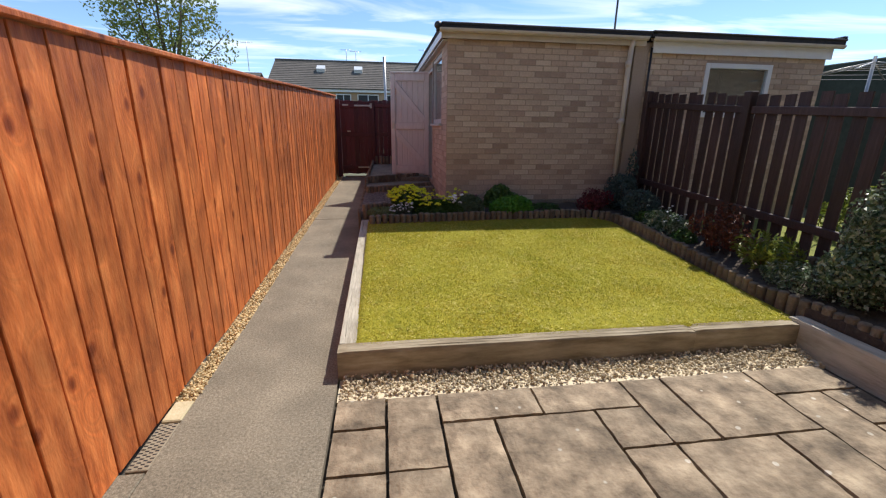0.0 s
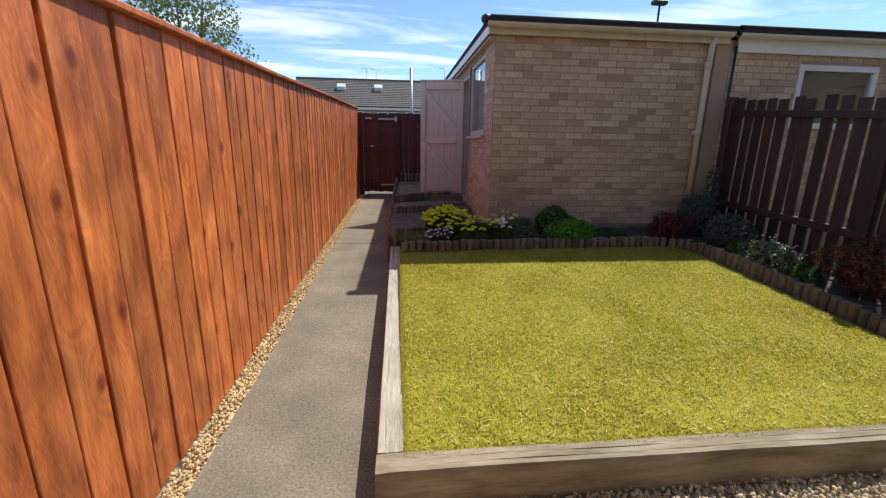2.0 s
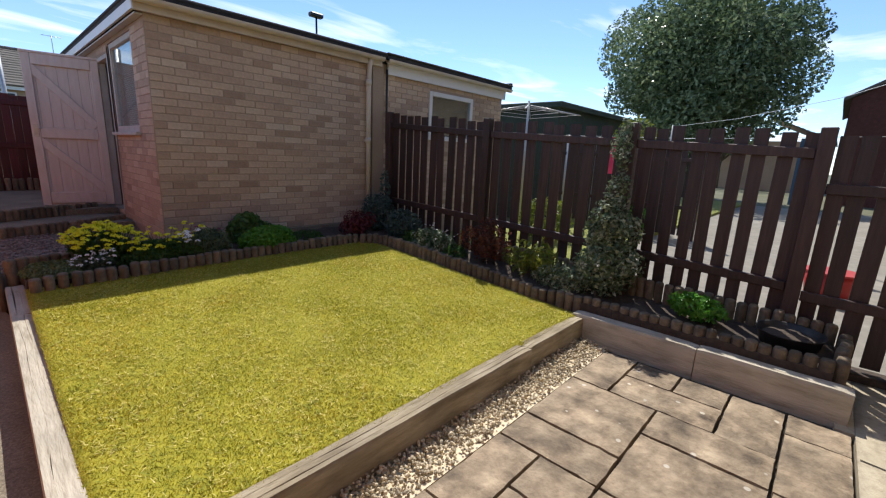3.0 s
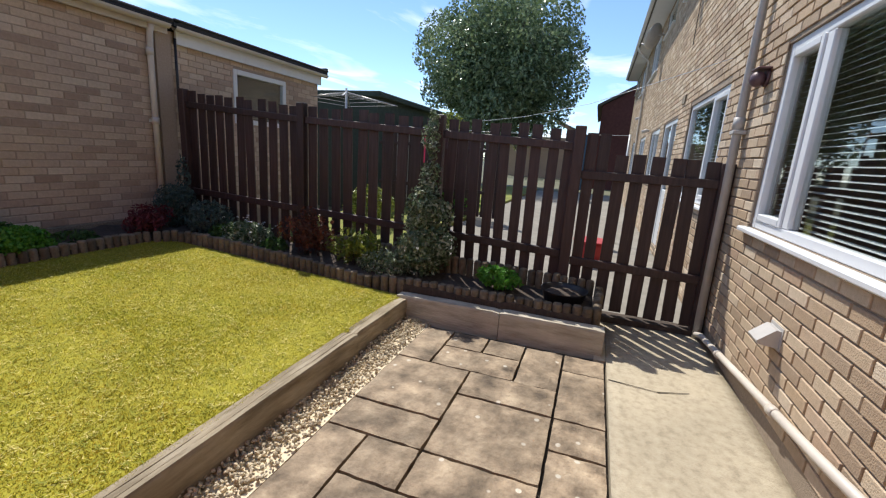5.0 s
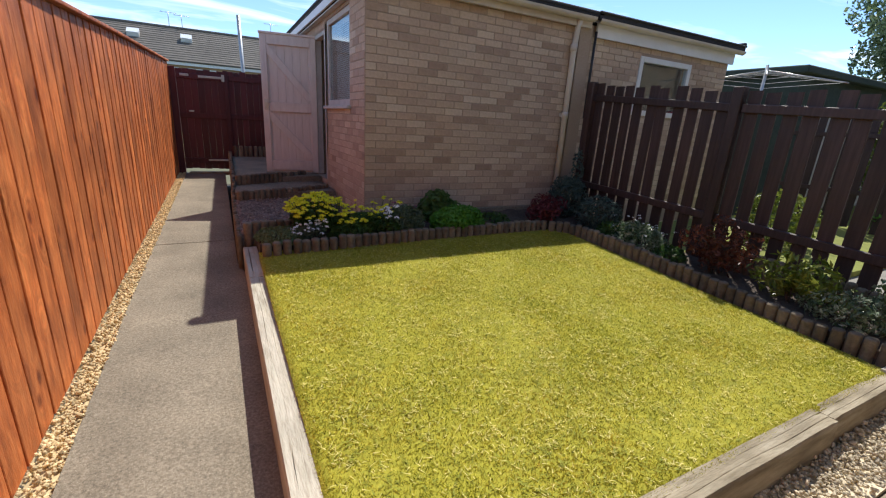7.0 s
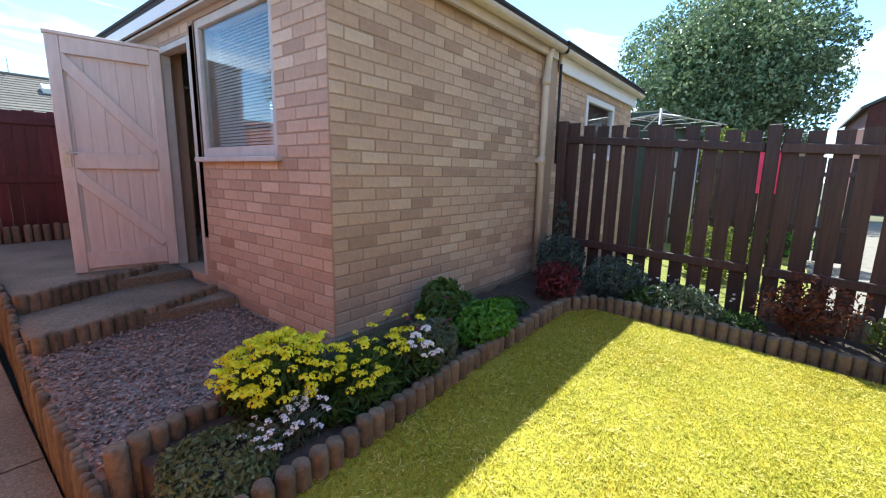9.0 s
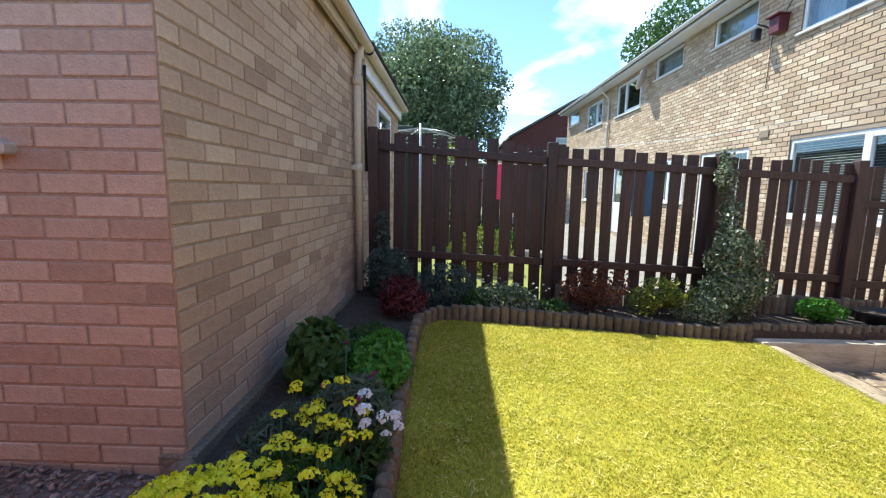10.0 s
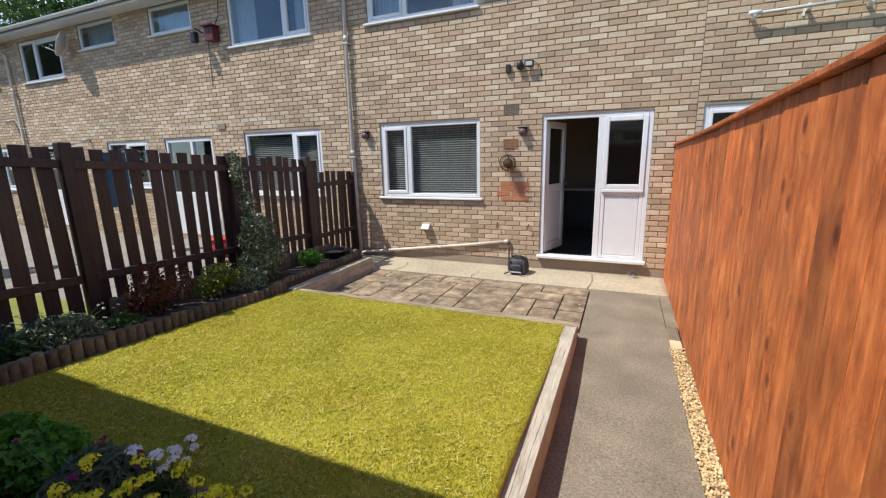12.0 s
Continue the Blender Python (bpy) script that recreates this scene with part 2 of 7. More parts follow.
M_MAROON = material("maroon_stained_timber", [(0.065, 0.009, 0.014), (0.11, 0.019, 0.025)], 6, 0.5, 0.3, 40, stretch=(6, 6, 0.6), stain=0.2,
                    vary="object", amount=0.25)
M_SLEEPER = material("weathered_sleeper_timber", [(0.17, 0.13, 0.078), (0.33, 0.27, 0.18), (0.48, 0.41, 0.30)], 5, 0.85, 0.7, 22, stretch=(0.6, 3.2, 3.2),
                     stain=0.3, stain_scale=3.0, vary="object", amount=0.1)
M_SLEEPER_Y = material("weathered_sleeper_timber_across", [(0.32, 0.28, 0.21), (0.50, 0.45, 0.36), (0.60, 0.545, 0.45)], 5, 0.85, 0.7, 22, stretch=(3.4, 0.6, 3.4),
                       stain=0.25, stain_scale=3.0, vary="object", amount=0.1)
M_LOG = material("brown_log_edging", [(0.11, 0.082, 0.052), (0.23, 0.175, 0.115)], 8, 0.85, 0.5, 50, stretch=(4, 4, 0.8), stain=0.25, vary="object", amount=0.35)
M_PINKDOOR = material("chalky_pale_paint", [(0.60, 0.52, 0.49), (0.72, 0.645, 0.61)], 7, 0.6, 0.12, 60, stretch=(3, 3, 0.7), stain=0.07, stain_scale=3)
M_WHITE = material("white_upvc", [(0.66, 0.68, 0.70), (0.72, 0.74, 0.76)], 6, 0.35, 0.0, stain=0.03)
M_GREYPAINT = material("grey_white_paint", [(0.42, 0.42, 0.41), (0.55, 0.55, 0.53)], 9, 0.6, 0.1, stain=0.1)
M_CREAM = material("cream_gutter_plastic", [(0.52, 0.47, 0.41), (0.62, 0.57, 0.5)], 6, 0.5, 0.0, stain=0.12, stain_scale=2)
M_GREYPIPE = material("grey_pipe_plastic", [(0.40, 0.39, 0.375), (0.52, 0.50, 0.475)], 6, 0.5, 0.0, stain=0.12)
M_BLACK = material("black_plastic", [(0.012, 0.012, 0.014), (0.03, 0.03, 0.034)], 20, 0.45, 0.1)
M_FELT = material("dark_roofing_felt", [(0.02, 0.021, 0.023), (0.045, 0.046, 0.05)], 40, 0.85, 0.3, 120, stain=0.1)
M_MORTAR = material("pale_brown_mortar", [(0.26, 0.205, 0.15), (0.36, 0.29, 0.22)], 50, 0.95, 0.6, 150, stain=0.15)
M_MORTAR_G = material("grey_brown_mortar", [(0.34, 0.265, 0.205), (0.44, 0.35, 0.275)], 50, 0.95, 0.6, 150, stain=0.15)
BUFF = [(0.53, 0.405, 0.275), (0.42, 0.305, 0.20), (0.59, 0.47, 0.33), (0.36, 0.265, 0.18), (0.50, 0.365, 0.235), (0.64, 0.53, 0.39), (0.45, 0.315, 0.215), (0.56, 0.43, 0.295)]
ROSE = [(0.50, 0.375, 0.28), (0.57, 0.45, 0.345), (0.44, 0.32, 0.24), (0.63, 0.52, 0.41), (0.54, 0.405, 0.305), (0.37, 0.265, 0.20), (0.52, 0.40, 0.31), (0.59, 0.46, 0.35)]
M_BUFF_O, M_BUFF_I = brick_material("buff_brick", BUFF, "object"), brick_material("buff_brick_field", BUFF, "island")
M_ROSE_O, M_ROSE_I = brick_material("rose_brown_brick", ROSE, "object"), brick_material("rose_brown_brick_field", ROSE, "island")
M_REDBRICK = brick_material("patch_red_brick", [(0.42, 0.16, 0.08), (0.5, 0.21, 0.11)], "object")
M_TERRA = material("terracotta_vent", [(0.36, 0.18, 0.09), (0.46, 0.24, 0.13)], 20, 0.8, 0.2)
M_FARRED = material("far_dark_red_brick", [(0.085, 0.028, 0.024), (0.13, 0.045, 0.038)], 6, 0.9, 0.2, stain=0.15)
M_TILE = material("grey_brown_roof_tile", [(0.10, 0.088, 0.075), (0.16, 0.14, 0.12)], 3, 0.85, 0.3, 30, stain=0.25, stain_scale=0.5, vary="island", amount=0.2)
M_GLASS = glass_material("window_glass", (0.86, 0.9, 0.9))
M_BLIND = material("white_blind_slat", [(0.60, 0.62, 0.63), (0.68, 0.70, 0.71)], 5, 0.5, 0.0, stain=0.0)
M_BLIND_D = material("grey_blind_slat", [(0.30, 0.315, 0.32), (0.37, 0.385, 0.39)], 5, 0.45, 0.0, stain=0.0)
M_CURTAIN = material("pale_curtain", [(0.42, 0.46, 0.52), (0.55, 0.58, 0.62)], 12, 0.9, 0.1, stretch=(8, 1, 0.3))
# indoor gloom is put into the colour: greyed walls, near-black floor
M_ROOM = material("darkened_room_plaster", [(0.20, 0.19, 0.18), (0.24, 0.23, 0.21)], 3, 0.9, 0.0, stain=0.05)
M_ROOMFLOOR = material("darkened_room_surface", [(0.035, 0.037, 0.04), (0.06, 0.062, 0.066)], 9, 0.3, 0.0)
M_RUST = material("rusty_iron", [(0.06, 0.028, 0.02), (0.14, 0.07, 0.04)], 40, 0.8, 0.4)
M_MAUVE = material("dull_purple_plastic", [(0.09, 0.045, 0.055), (0.14, 0.075, 0.085)], 12, 0.5, 0.1)
M_STEEL = material("galvanised_steel", [(0.45, 0.45, 0.44), (0.6, 0.6, 0.58)], 15, 0.4, 0.1, metal=0.7)
M_BARK = material("grey_brown_bark", [(0.07, 0.055, 0.04), (0.15, 0.12, 0.09)], 10, 0.9, 0.8, 30, stretch=(3, 3, 0.6))
M_PINK = material("hot_pink_towel", [(0.75, 0.05, 0.13), (0.85, 0.08, 0.17)], 20, 0.9, 0.3)
M_BLUECLOTH = material("dull_blue_towel", [(0.03, 0.075, 0.13), (0.05, 0.11, 0.18)], 20, 0.9, 0.3)
M_REDPLASTIC = material("faded_red_plastic", [(0.35, 0.02, 0.02), (0.45, 0.04, 0.035)], 8, 0.5, 0.0)
M_NAVY = material("black_nylon", [(0.012, 0.013, 0.018), (0.03, 0.032, 0.04)], 40, 0.5, 0.4, 200)
M_GREYBAND = material("pale_grey_strap", [(0.4, 0.4, 0.41), (0.5, 0.5, 0.5)], 40, 0.6, 0.1)
M_DRAIN = material("sand_coloured_drain_cover", [(0.20, 0.16, 0.11), (0.30, 0.25, 0.18)], 30, 0.8, 0.3)
M_PALETILE = material("pale_yellow_paving", [(0.46, 0.38, 0.23), (0.56, 0.48, 0.32)], 25, 0.9, 0.3)
M_FAR_GROUND = material("far_ground", [(0.09, 0.10, 0.05), (0.16, 0.15, 0.09)], 0.6, 0.95, 0.2, 3, stain=0.2, stain_scale=0.1)
M_NEARCONC = material("neighbour_concrete", [(0.19, 0.175, 0.15), (0.28, 0.26, 0.225)], 6, 0.9, 0.2, stain=0.15)
M_NEARGRASS = material("neighbour_grass", [(0.14, 0.16, 0.03), (0.24, 0.25, 0.05)], 10, 0.95, 0.5, 40, stain=0.2)
M_GREENFELT = material("mossy_green_felt", [(0.028, 0.045, 0.036), (0.05, 0.07, 0.055)], 12, 0.9, 0.2)
M_PLASTICBAG = glass_material("clear_polythene", (0.93, 0.94, 0.95))
M_BULB = glow_material("warm_bulb", (1.0, 0.62, 0.25), 14)

L_GRASS = leaf_material("grass_blade", [(0.205, 0.21, 0.012), (0.445, 0.385, 0.027), (0.75, 0.615, 0.125)], 0.7, 0.4)
patchy(L_GRASS, (0.86, 0.97, 0.75), (1.06, 1.0, 1.03), 1.6)
patchy(L_GRASS, (0.88, 0.96, 0.85), (1.1, 1.04, 1.12), 6.0)
patchy(L_GRASS, (0.66, 0.70, 0.6), (1.38, 1.33, 1.5), 40.0)
L_STRAW = leaf_material("straw_blade", [(0.50, 0.43, 0.09), (0.74, 0.64, 0.22)], 0.7, 0.3)
L_TUFT = leaf_material("green_tuft_blade", [(0.22, 0.25, 0.012), (0.35, 0.345, 0.022)], 0.7, 0.3)
L_BRIGHT = leaf_material("bright_green_leaf", [(0.07, 0.22, 0.022), (0.13, 0.36, 0.04)], 0.5)
L_MID = leaf_material("mid_green_leaf", [(0.035, 0.09, 0.018), (0.085, 0.17, 0.035)], 0.5)
L_PEREN = leaf_material("perennial_leaf", [(0.05, 0.12, 0.03), (0.11, 0.21, 0.055)], 0.5)
L_GREY = leaf_material("grey_green_leaf", [(0.07, 0.11, 0.07), (0.16, 0.21, 0.14)], 0.6)
L_LAV = leaf_material("lavender_leaf", [(0.09, 0.14, 0.085), (0.19, 0.25, 0.165)], 0.7)
L_CREEP = leaf_material("creeping_leaf", [(0.11, 0.15, 0.055), (0.25, 0.29, 0.13)], 0.6)
L_BLUE = leaf_material("blue_grey_leaf", [(0.045, 0.085, 0.075), (0.13, 0.19, 0.17)], 0.5)
L_YG = leaf_material("yellow_green_leaf", [(0.10, 0.16, 0.02), (0.26, 0.28, 0.05)], 0.4)
L_RED = leaf_material("maroon_leaf", [(0.07, 0.012, 0.018), (0.22, 0.045, 0.055)], 0.5)
L_RUST = leaf_material("bronze_red_leaf", [(0.07, 0.022, 0.015), (0.2, 0.06, 0.03)], 0.5)
L_HOLLY = leaf_material("glossy_evergreen_leaf", [(0.06, 0.10, 0.045), (0.15, 0.215, 0.10), (0.34, 0.41, 0.23)], 0.28, 0.3)
L_SPRING = leaf_material("spring_leaf", [(0.10, 0.15, 0.03), (0.24, 0.27, 0.07)], 0.5)
L_IVY = leaf_material("variegated_leaf", [(0.05, 0.10, 0.04), (0.14, 0.2, 0.10), (0.42, 0.45, 0.33)], 0.35, 0.25)
P_YELLOW = leaf_material("yellow_petal", [(0.74, 0.74, 0.02), (0.93, 0.95, 0.06)], 0.6, 0.3)
P_WHITE = leaf_material("white_petal", [(0.80, 0.82, 0.85), (0.9, 0.92, 0.94)], 0.6, 0.3)
P_MAGENTA = leaf_material("magenta_petal", [(0.25, 0.02, 0.12), (0.4, 0.04, 0.2)], 0.6, 0.3)

# ---- building helpers ----
PLACE = {}


def thing(name, at, label, category, group="", kind=""):
    ob = new(name)
    ob.empty_display_size = 0.1
    ob.location = at
    PLACE[ob] = Matrix.Translation(at)
    return tagged(ob, label, category, group, kind)


def hold(ob, parent, m=None):
    """Makes ob, with world pose m, a part of parent."""
    m = m or Matrix()
    ob.parent = parent
    ob.matrix_parent_inverse = PLACE.get(parent, Matrix()).inverted()
    ob.matrix_basis = m
    PLACE[ob] = m
    return ob


def part(name, bm, mat, parent, label="", m=None):
    me = bpy.data.meshes.new(name)
    bm.to_mesh(me)
    bm.free()
    me.materials.append(mat)
    ob = hold(new(name, me), parent, m)
    return tagged(ob, label)


def solo(name, bm, mat, label="", category="", kind="", group=""):
    me = bpy.data.meshes.new(name)
    bm.to_mesh(me)
    bm.free()
    me.materials.append(mat)
    ob = new(name, me)
    PLACE[ob] = Matrix()
    return tagged(ob, label, category, group, kind)


def piece(name, me, parent, m):
    return hold(new(name, me), parent, m)


def bm_mesh(name, bm, mat):
    me = bpy.data.meshes.new(name)
    bm.to_mesh(me)
    bm.free()
    me.materials.append(mat)
    return me


def array_mesh(name, verts, faces, mat):
    verts, faces = np.asarray(verts, dtype=np.float32), np.asarray(faces, dtype=np.int32)
    me = bpy.data.meshes.new(name)
    k = faces.shape[1]
    me.vertices.add(len(verts))
    me.vertices.foreach_set("co", verts.ravel())
    me.loops.add(faces.size)
    me.loops.foreach_set("vertex_index", faces.ravel())
    me.polygons.add(len(faces))
    me.polygons.foreach_set("loop_start", np.arange(0, faces.size, k, dtype=np.int32))
    me.polygons.foreach_set("use_smooth", np.zeros(len(faces), dtype=bool))
    me.update(calc_edges=True)
    me.materials.append(mat)
    return me


def box(bm, x0, x1, y0, y1, z0, z1, bevel=0.0, m=None):
    r = bmesh.ops.create_cube(bm, size=1)
    for v in r["verts"]:
        v.co = Vector(((x0 + x1) / 2 + v.co.x * (x1 - x0), (y0 + y1) / 2 + v.co.y * (y1 - y0), (z0 + z1) / 2 + v.co.z * (z1 - z0)))
    vs = r["verts"]
    if bevel:
        es = list({e for v in vs for e in v.link_edges})
        r2 = bmesh.ops.bevel(bm, geom=es, offset=bevel, segments=1, affect="EDGES")
        vs = list({v for f in r2["faces"] for v in f.verts})
    if m is not None:
        for v in vs:
            v.co = m @ v.co
    return vs


def one_box(*a, **k):
    bm = bmesh.new()
    box(bm, *a, **k)
    return bm


def tube(bm, pts, r, seg=8, r_end=None):
    """A round bar through the points, capped."""
    pts = [Vector(p) for p in pts]
    r_end = r if r_end is None else r_end
    rings = []
    for i, p in enumerate(pts):
        d = (pts[min(i + 1, len(pts) - 1)] - pts[max(i - 1, 0)]).normalized()
        q = d.to_track_quat("Z", "Y")
        rad = r + (r_end - r) * i / max(1, len(pts) - 1)
        rings.append([bm.verts.new(p + q @ Vector((rad * math.cos(2 * math.pi * k / seg), rad * math.sin(2 * math.pi * k / seg), 0))) for k in range(seg)])
    for a, b in zip(rings, rings[1:]):
        for k in range(seg):
            f = bm.faces.new((a[k], a[(k + 1) % seg], b[(k + 1) % seg], b[k]))
            f.smooth = True
    bm.faces.new(rings[0][::-1])
    bm.faces.new(rings[-1])


def one_tube(*a, **k):
    bm = bmesh.new()
    tube(bm, *a, **k)
    return bm


def ball(bm, c, rx, ry, rz, seg=12):
    r = bmesh.ops.create_uvsphere(bm, u_segments=seg, v_segments=max(6, seg // 2 + 2), radius=1)
    for v in r["verts"]:
        v.co = Vector((c[0] + v.co.x * rx, c[1] + v.co.y * ry, c[2] + v.co.z * rz))
    for f in bm.faces:
        f.smooth = True
    return r["verts"]


def holed_wall(bm, u0, u1, z0, z1, d0, d1, holes, put):
    """A wall in the plane u, z from depth d0 to d1 with rectangular holes (u0, u1, z0, z1) through it; put(u, d, z) gives the place."""
    us = sorted({u0, u1, *[v for h in holes for v in h[:2] if u0 < v < u1]})
    zs = sorted({z0, z1, *[v for h in holes for v in h[2:] if z0 < v < z1]})
    for a, b in zip(us, us[1:]):
        for c, d in zip(zs, zs[1:]):
            if not any(h[0] < (a + b) / 2 < h[1] and h[2] < (c + d) / 2 < h[3] for h in holes):
                vs = [bm.verts.new(put(u, dd, z)) for u in (a, b) for dd in (d0, d1) for z in (c, d)]
                for f in ((0, 1, 3, 2), (4, 6, 7, 5), (0, 4, 5, 1), (2, 3, 7, 6), (0, 2, 6, 4), (1, 5, 7, 3)):
                    bm.faces.new([vs[k] for k in f])
    bmesh.ops.remove_doubles(bm, verts=bm.verts, dist=0.0005)


def brick_rects(u0, u1, z0, z1, holes, seed, length=0.215, high=0.065, joint=0.010):
    """Stretcher bond as rectangles (u0, u1, z0, z1), cut at the holes."""
    out, r = [], random.Random(seed)
    row, z = 0, z0
    while z + high <= z1 + 0.02:
        u = u0 - (0.5 * (length + joint) if row % 2 else 0) 
        while u < u1:
            bits = [(max(u, u0), min(u + length, u1))]
            for h in holes:
                if h[2] - 0.03 < z + high / 2 < h[3] + 0.03:
                    nxt = []
                    for a, b in bits:
                        if b <= h[0] or a >= h[1]:
                            nxt.append((a, b))
                        else:
                            if a < h[0]:
                                nxt.append((a, h[0]))
                            if b > h[1]:
                                nxt.append((h[1], b))
                    bits = nxt
            out += [(a, b, z + r.uniform(-0.001, 0.001), z + high) for a, b in bits if b - a > 0.03]
            u += length + joint
        z += high + joint
        row += 1
    return out


FRUSTUM = np.array([(0, 0, 0), (1, 0, 0), (1, 0, 1), (0, 0, 1)], dtype=float)


def brick_block(w, h, d):
    """A brick face, w by h, proud by d towards -y, its arris worn."""
    e = 0.003
    v = [(0, 0.006, 0), (w, 0.006, 0), (w, 0.006, h), (0, 0.006, h), (0, e - d, 0), (w, e - d, 0), (w, e - d, h), (0, e - d, h),
         (e, -d, e), (w - e, -d, e), (w - e, -d, h - e), (e, -d, h - e)]
    f = [(0, 1, 5, 4), (1, 2, 6, 5), (2, 3, 7, 6), (3, 0, 4, 7), (4, 5, 9, 8), (5, 6, 10, 9), (6, 7, 11, 10), (7, 4, 8, 11), (8, 9, 10, 11)]
    return np.array(v), np.array(f)


def lay_bricks(parent, rects, m, mat_piece, mat_field, near, seed, proud_by=0.006):
    """Lays bricks on a wall whose frame is m (x along, -y outwards, z up). near(u, z): those that are pieces of their own."""
    r = random.Random(seed)
    cache, vs, fs, count, n = {}, [], [], 0, 0
    m3 = np.array(m.to_3x3())
    t3 = np.array(m.translation)
    for a, b, c, d in rects:
        w, h = round(b - a, 3), round(d - c, 3)
        proud = r.uniform(0.8, 1.3) * proud_by
        if count < 300 and near((a + b) / 2, (c + d) / 2):
            key = (w, round(h, 2))
            if key not in cache:
                v, f = brick_block(w, h, 0.009)
                cache[key] = array_mesh("brick", v, f, mat_piece)
            piece("brick", cache[key], parent, m @ Matrix.Translation((a, 0.009 - proud, c)))
            count += 1
        else:
            v, f = brick_block(w, h, proud)
            vs.append((v + (a, 0, c)) @ m3.T + t3)
            fs.append(f + 12 * n)
            n += 1
    if n:
        ob = hold(new("brickwork", array_mesh("brickwork", np.concatenate(vs), np.concatenate(fs), mat_field)), parent)
        tagged(ob, kind="stuff")


def leaves(centres, normals, size, narrow=0.55, fold=0.25, spread=0.8, long=1.0):
    """Folded leaves as arrays: four corners each, two triangles."""
    n = len(centres)
    nrm = normals + rng.normal(0, spread, (n, 3))
    nrm /= np.linalg.norm(nrm, axis=1)[:, None] + 1e-9
    up = rng.normal(0, 1, (n, 3))
    t = np.cross(nrm, up)
    t /= np.linalg.norm(t, axis=1)[:, None] + 1e-9
    s = np.cross(nrm, t)
    L = (size * rng.uniform(0.6, 1.3, n))[:, None]
    c = centres
    a, b = c - t * L * 0.5 * long, c + t * L * 0.5 * long
    l, r = c + s * L * 0.5 * narrow + nrm * L * fold * 0.5, c - s * L * 0.5 * narrow + nrm * L * fold * 0.5
    v = np.stack([a, l, b, r], 1).reshape(-1, 3)
    i = np.arange(n)[:, None] * 4
    f = np.concatenate([i + (0, 1, 2), i + (0, 2, 3)])
    return v, f


def blob_points(n, c, rad, inner=0.55, lumps=7, depth=0.28, lump_seed=1, floor=None):
    """Points and outward ways through the outer shell of a lumpy ellipsoid."""
    r2 = np.random.default_rng(lump_seed)
    d = rng.normal(0, 1, (n, 3))
    d /= np.linalg.norm(d, axis=1)[:, None]
    lump = r2.normal(0, 1, (lumps, 3))
    lump /= np.linalg.norm(lump, axis=1)[:, None]
    k = np.max(d @ lump.T, axis=1)
    rad_k = 1 - depth * (1 - k) * 1.6
    s = (inner + (1 - inner) * np.sqrt(rng.uniform(0, 1, n))) * rad_k
    p = np.array(c) + d * s[:, None] * np.array(rad)
    if floor is not None:
        keep = p[:, 2] > floor
        p, d = p[keep], d[keep]
    return p, d


def bush(name, c, rad, n, size, mat, label, category="plant", seed=1, narrow=0.55, floor=None, group="", lumps=7, depth=0.28, inner=0.5, stems=5, long=1.0):
    """A plant: foliage of single leaves on a few stems. c is the middle of its crown."""
    base = c[2] - rad[2] if floor is None else floor
    th = thing(name, (c[0], c[1], base), label, category, group)
    p, d = blob_points(n, c, rad, inner, lumps, depth, seed, base + 0.01)
    v, f = leaves(p, d, size, narrow, long=long)
    hold(new("foliage", array_mesh("foliage", v, f, mat)), th)
    r = random.Random(seed)
    bm = bmesh.new()
    for _ in range(stems):
        a, q = r.uniform(0, 6.28), r.uniform(0.3, 0.75)
        tip = (c[0] + math.cos(a) * rad[0] * q, c[1] + math.sin(a) * rad[1] * q, c[2] + rad[2] * r.uniform(0, 0.5))
        tube(bm, [(c[0] + math.cos(a) * 0.02, c[1] + math.sin(a) * 0.02, base - 0.03), ((c[0] * 0.6 + tip[0] * 0.4), (c[1] * 0.6 + tip[1] * 0.4), c[2]), tip], 0.006, 5, 0.002)
    part("woody_stem", bm, M_BARK, th)
    return th


def flower_mesh(name, n, r, size, mat, seed):
    """A domed head of small petals."""
    q = np.random.default_rng(seed)
    d = q.normal(0, 1, (n, 3))
    d[:, 2] = np.abs(d[:, 2]) + 0.3
    d /= np.linalg.norm(d, axis=1)[:, None]
    v, f = leaves(d * r * (1, 1, 0.7), d, size, 0.9, 0.15, 0.35)
    return array_mesh(name, v, f, mat)


ICO = bmesh.new()
bmesh.ops.create_icosphere(ICO, subdivisions=1, radius=1)
ICO_V = np.array([v.co[:] for v in ICO.verts])
ICO_F = np.array([[v.index for v in f.verts] for f in ICO.faces])
ICO.free()


def stones(name, pts, size, mat, flat, label, category):
    """A spread of separate stones resting at the points."""
    n = len(pts)
    q = rng.normal(0, 1, (n, 4))
    q /= np.linalg.norm(q, axis=1)[:, None]
    w, x, y, z = q.T
    R = np.stack([1 - 2 * (y * y + z * z), 2 * (x * y - z * w), 2 * (x * z + y * w), 2 * (x * y + z * w), 1 - 2 * (x * x + z * z), 2 * (y * z - x * w),
                  2 * (x * z - y * w), 2 * (y * z + x * w), 1 - 2 * (x * x + y * y)], 1).reshape(n, 3, 3)
    sc = size * rng.uniform(0.6, 1.35, (n, 1)) * rng.uniform(0.65, 1.2, (n, 3)) * np.array([1, 0.8, flat])
    v = ICO_V[None] * sc[:, None, :] * rng.uniform(0.85, 1.12, (n, 12, 1))
    v = np.einsum("nij,nkj->nki", R, v)
    if flat < 0.6:
        v[:, :, 2] *= 0.6
    v = v + np.asarray(pts)[:, None, :]
    f = (ICO_F[None] + 12 * np.arange(n)[:, None, None]).reshape(-1, 3)
    ob = new(name, array_mesh(name, v.reshape(-1, 3), f, mat))
    PLACE[ob] = Matrix()
    return tagged(ob, label, category, kind="stuff")


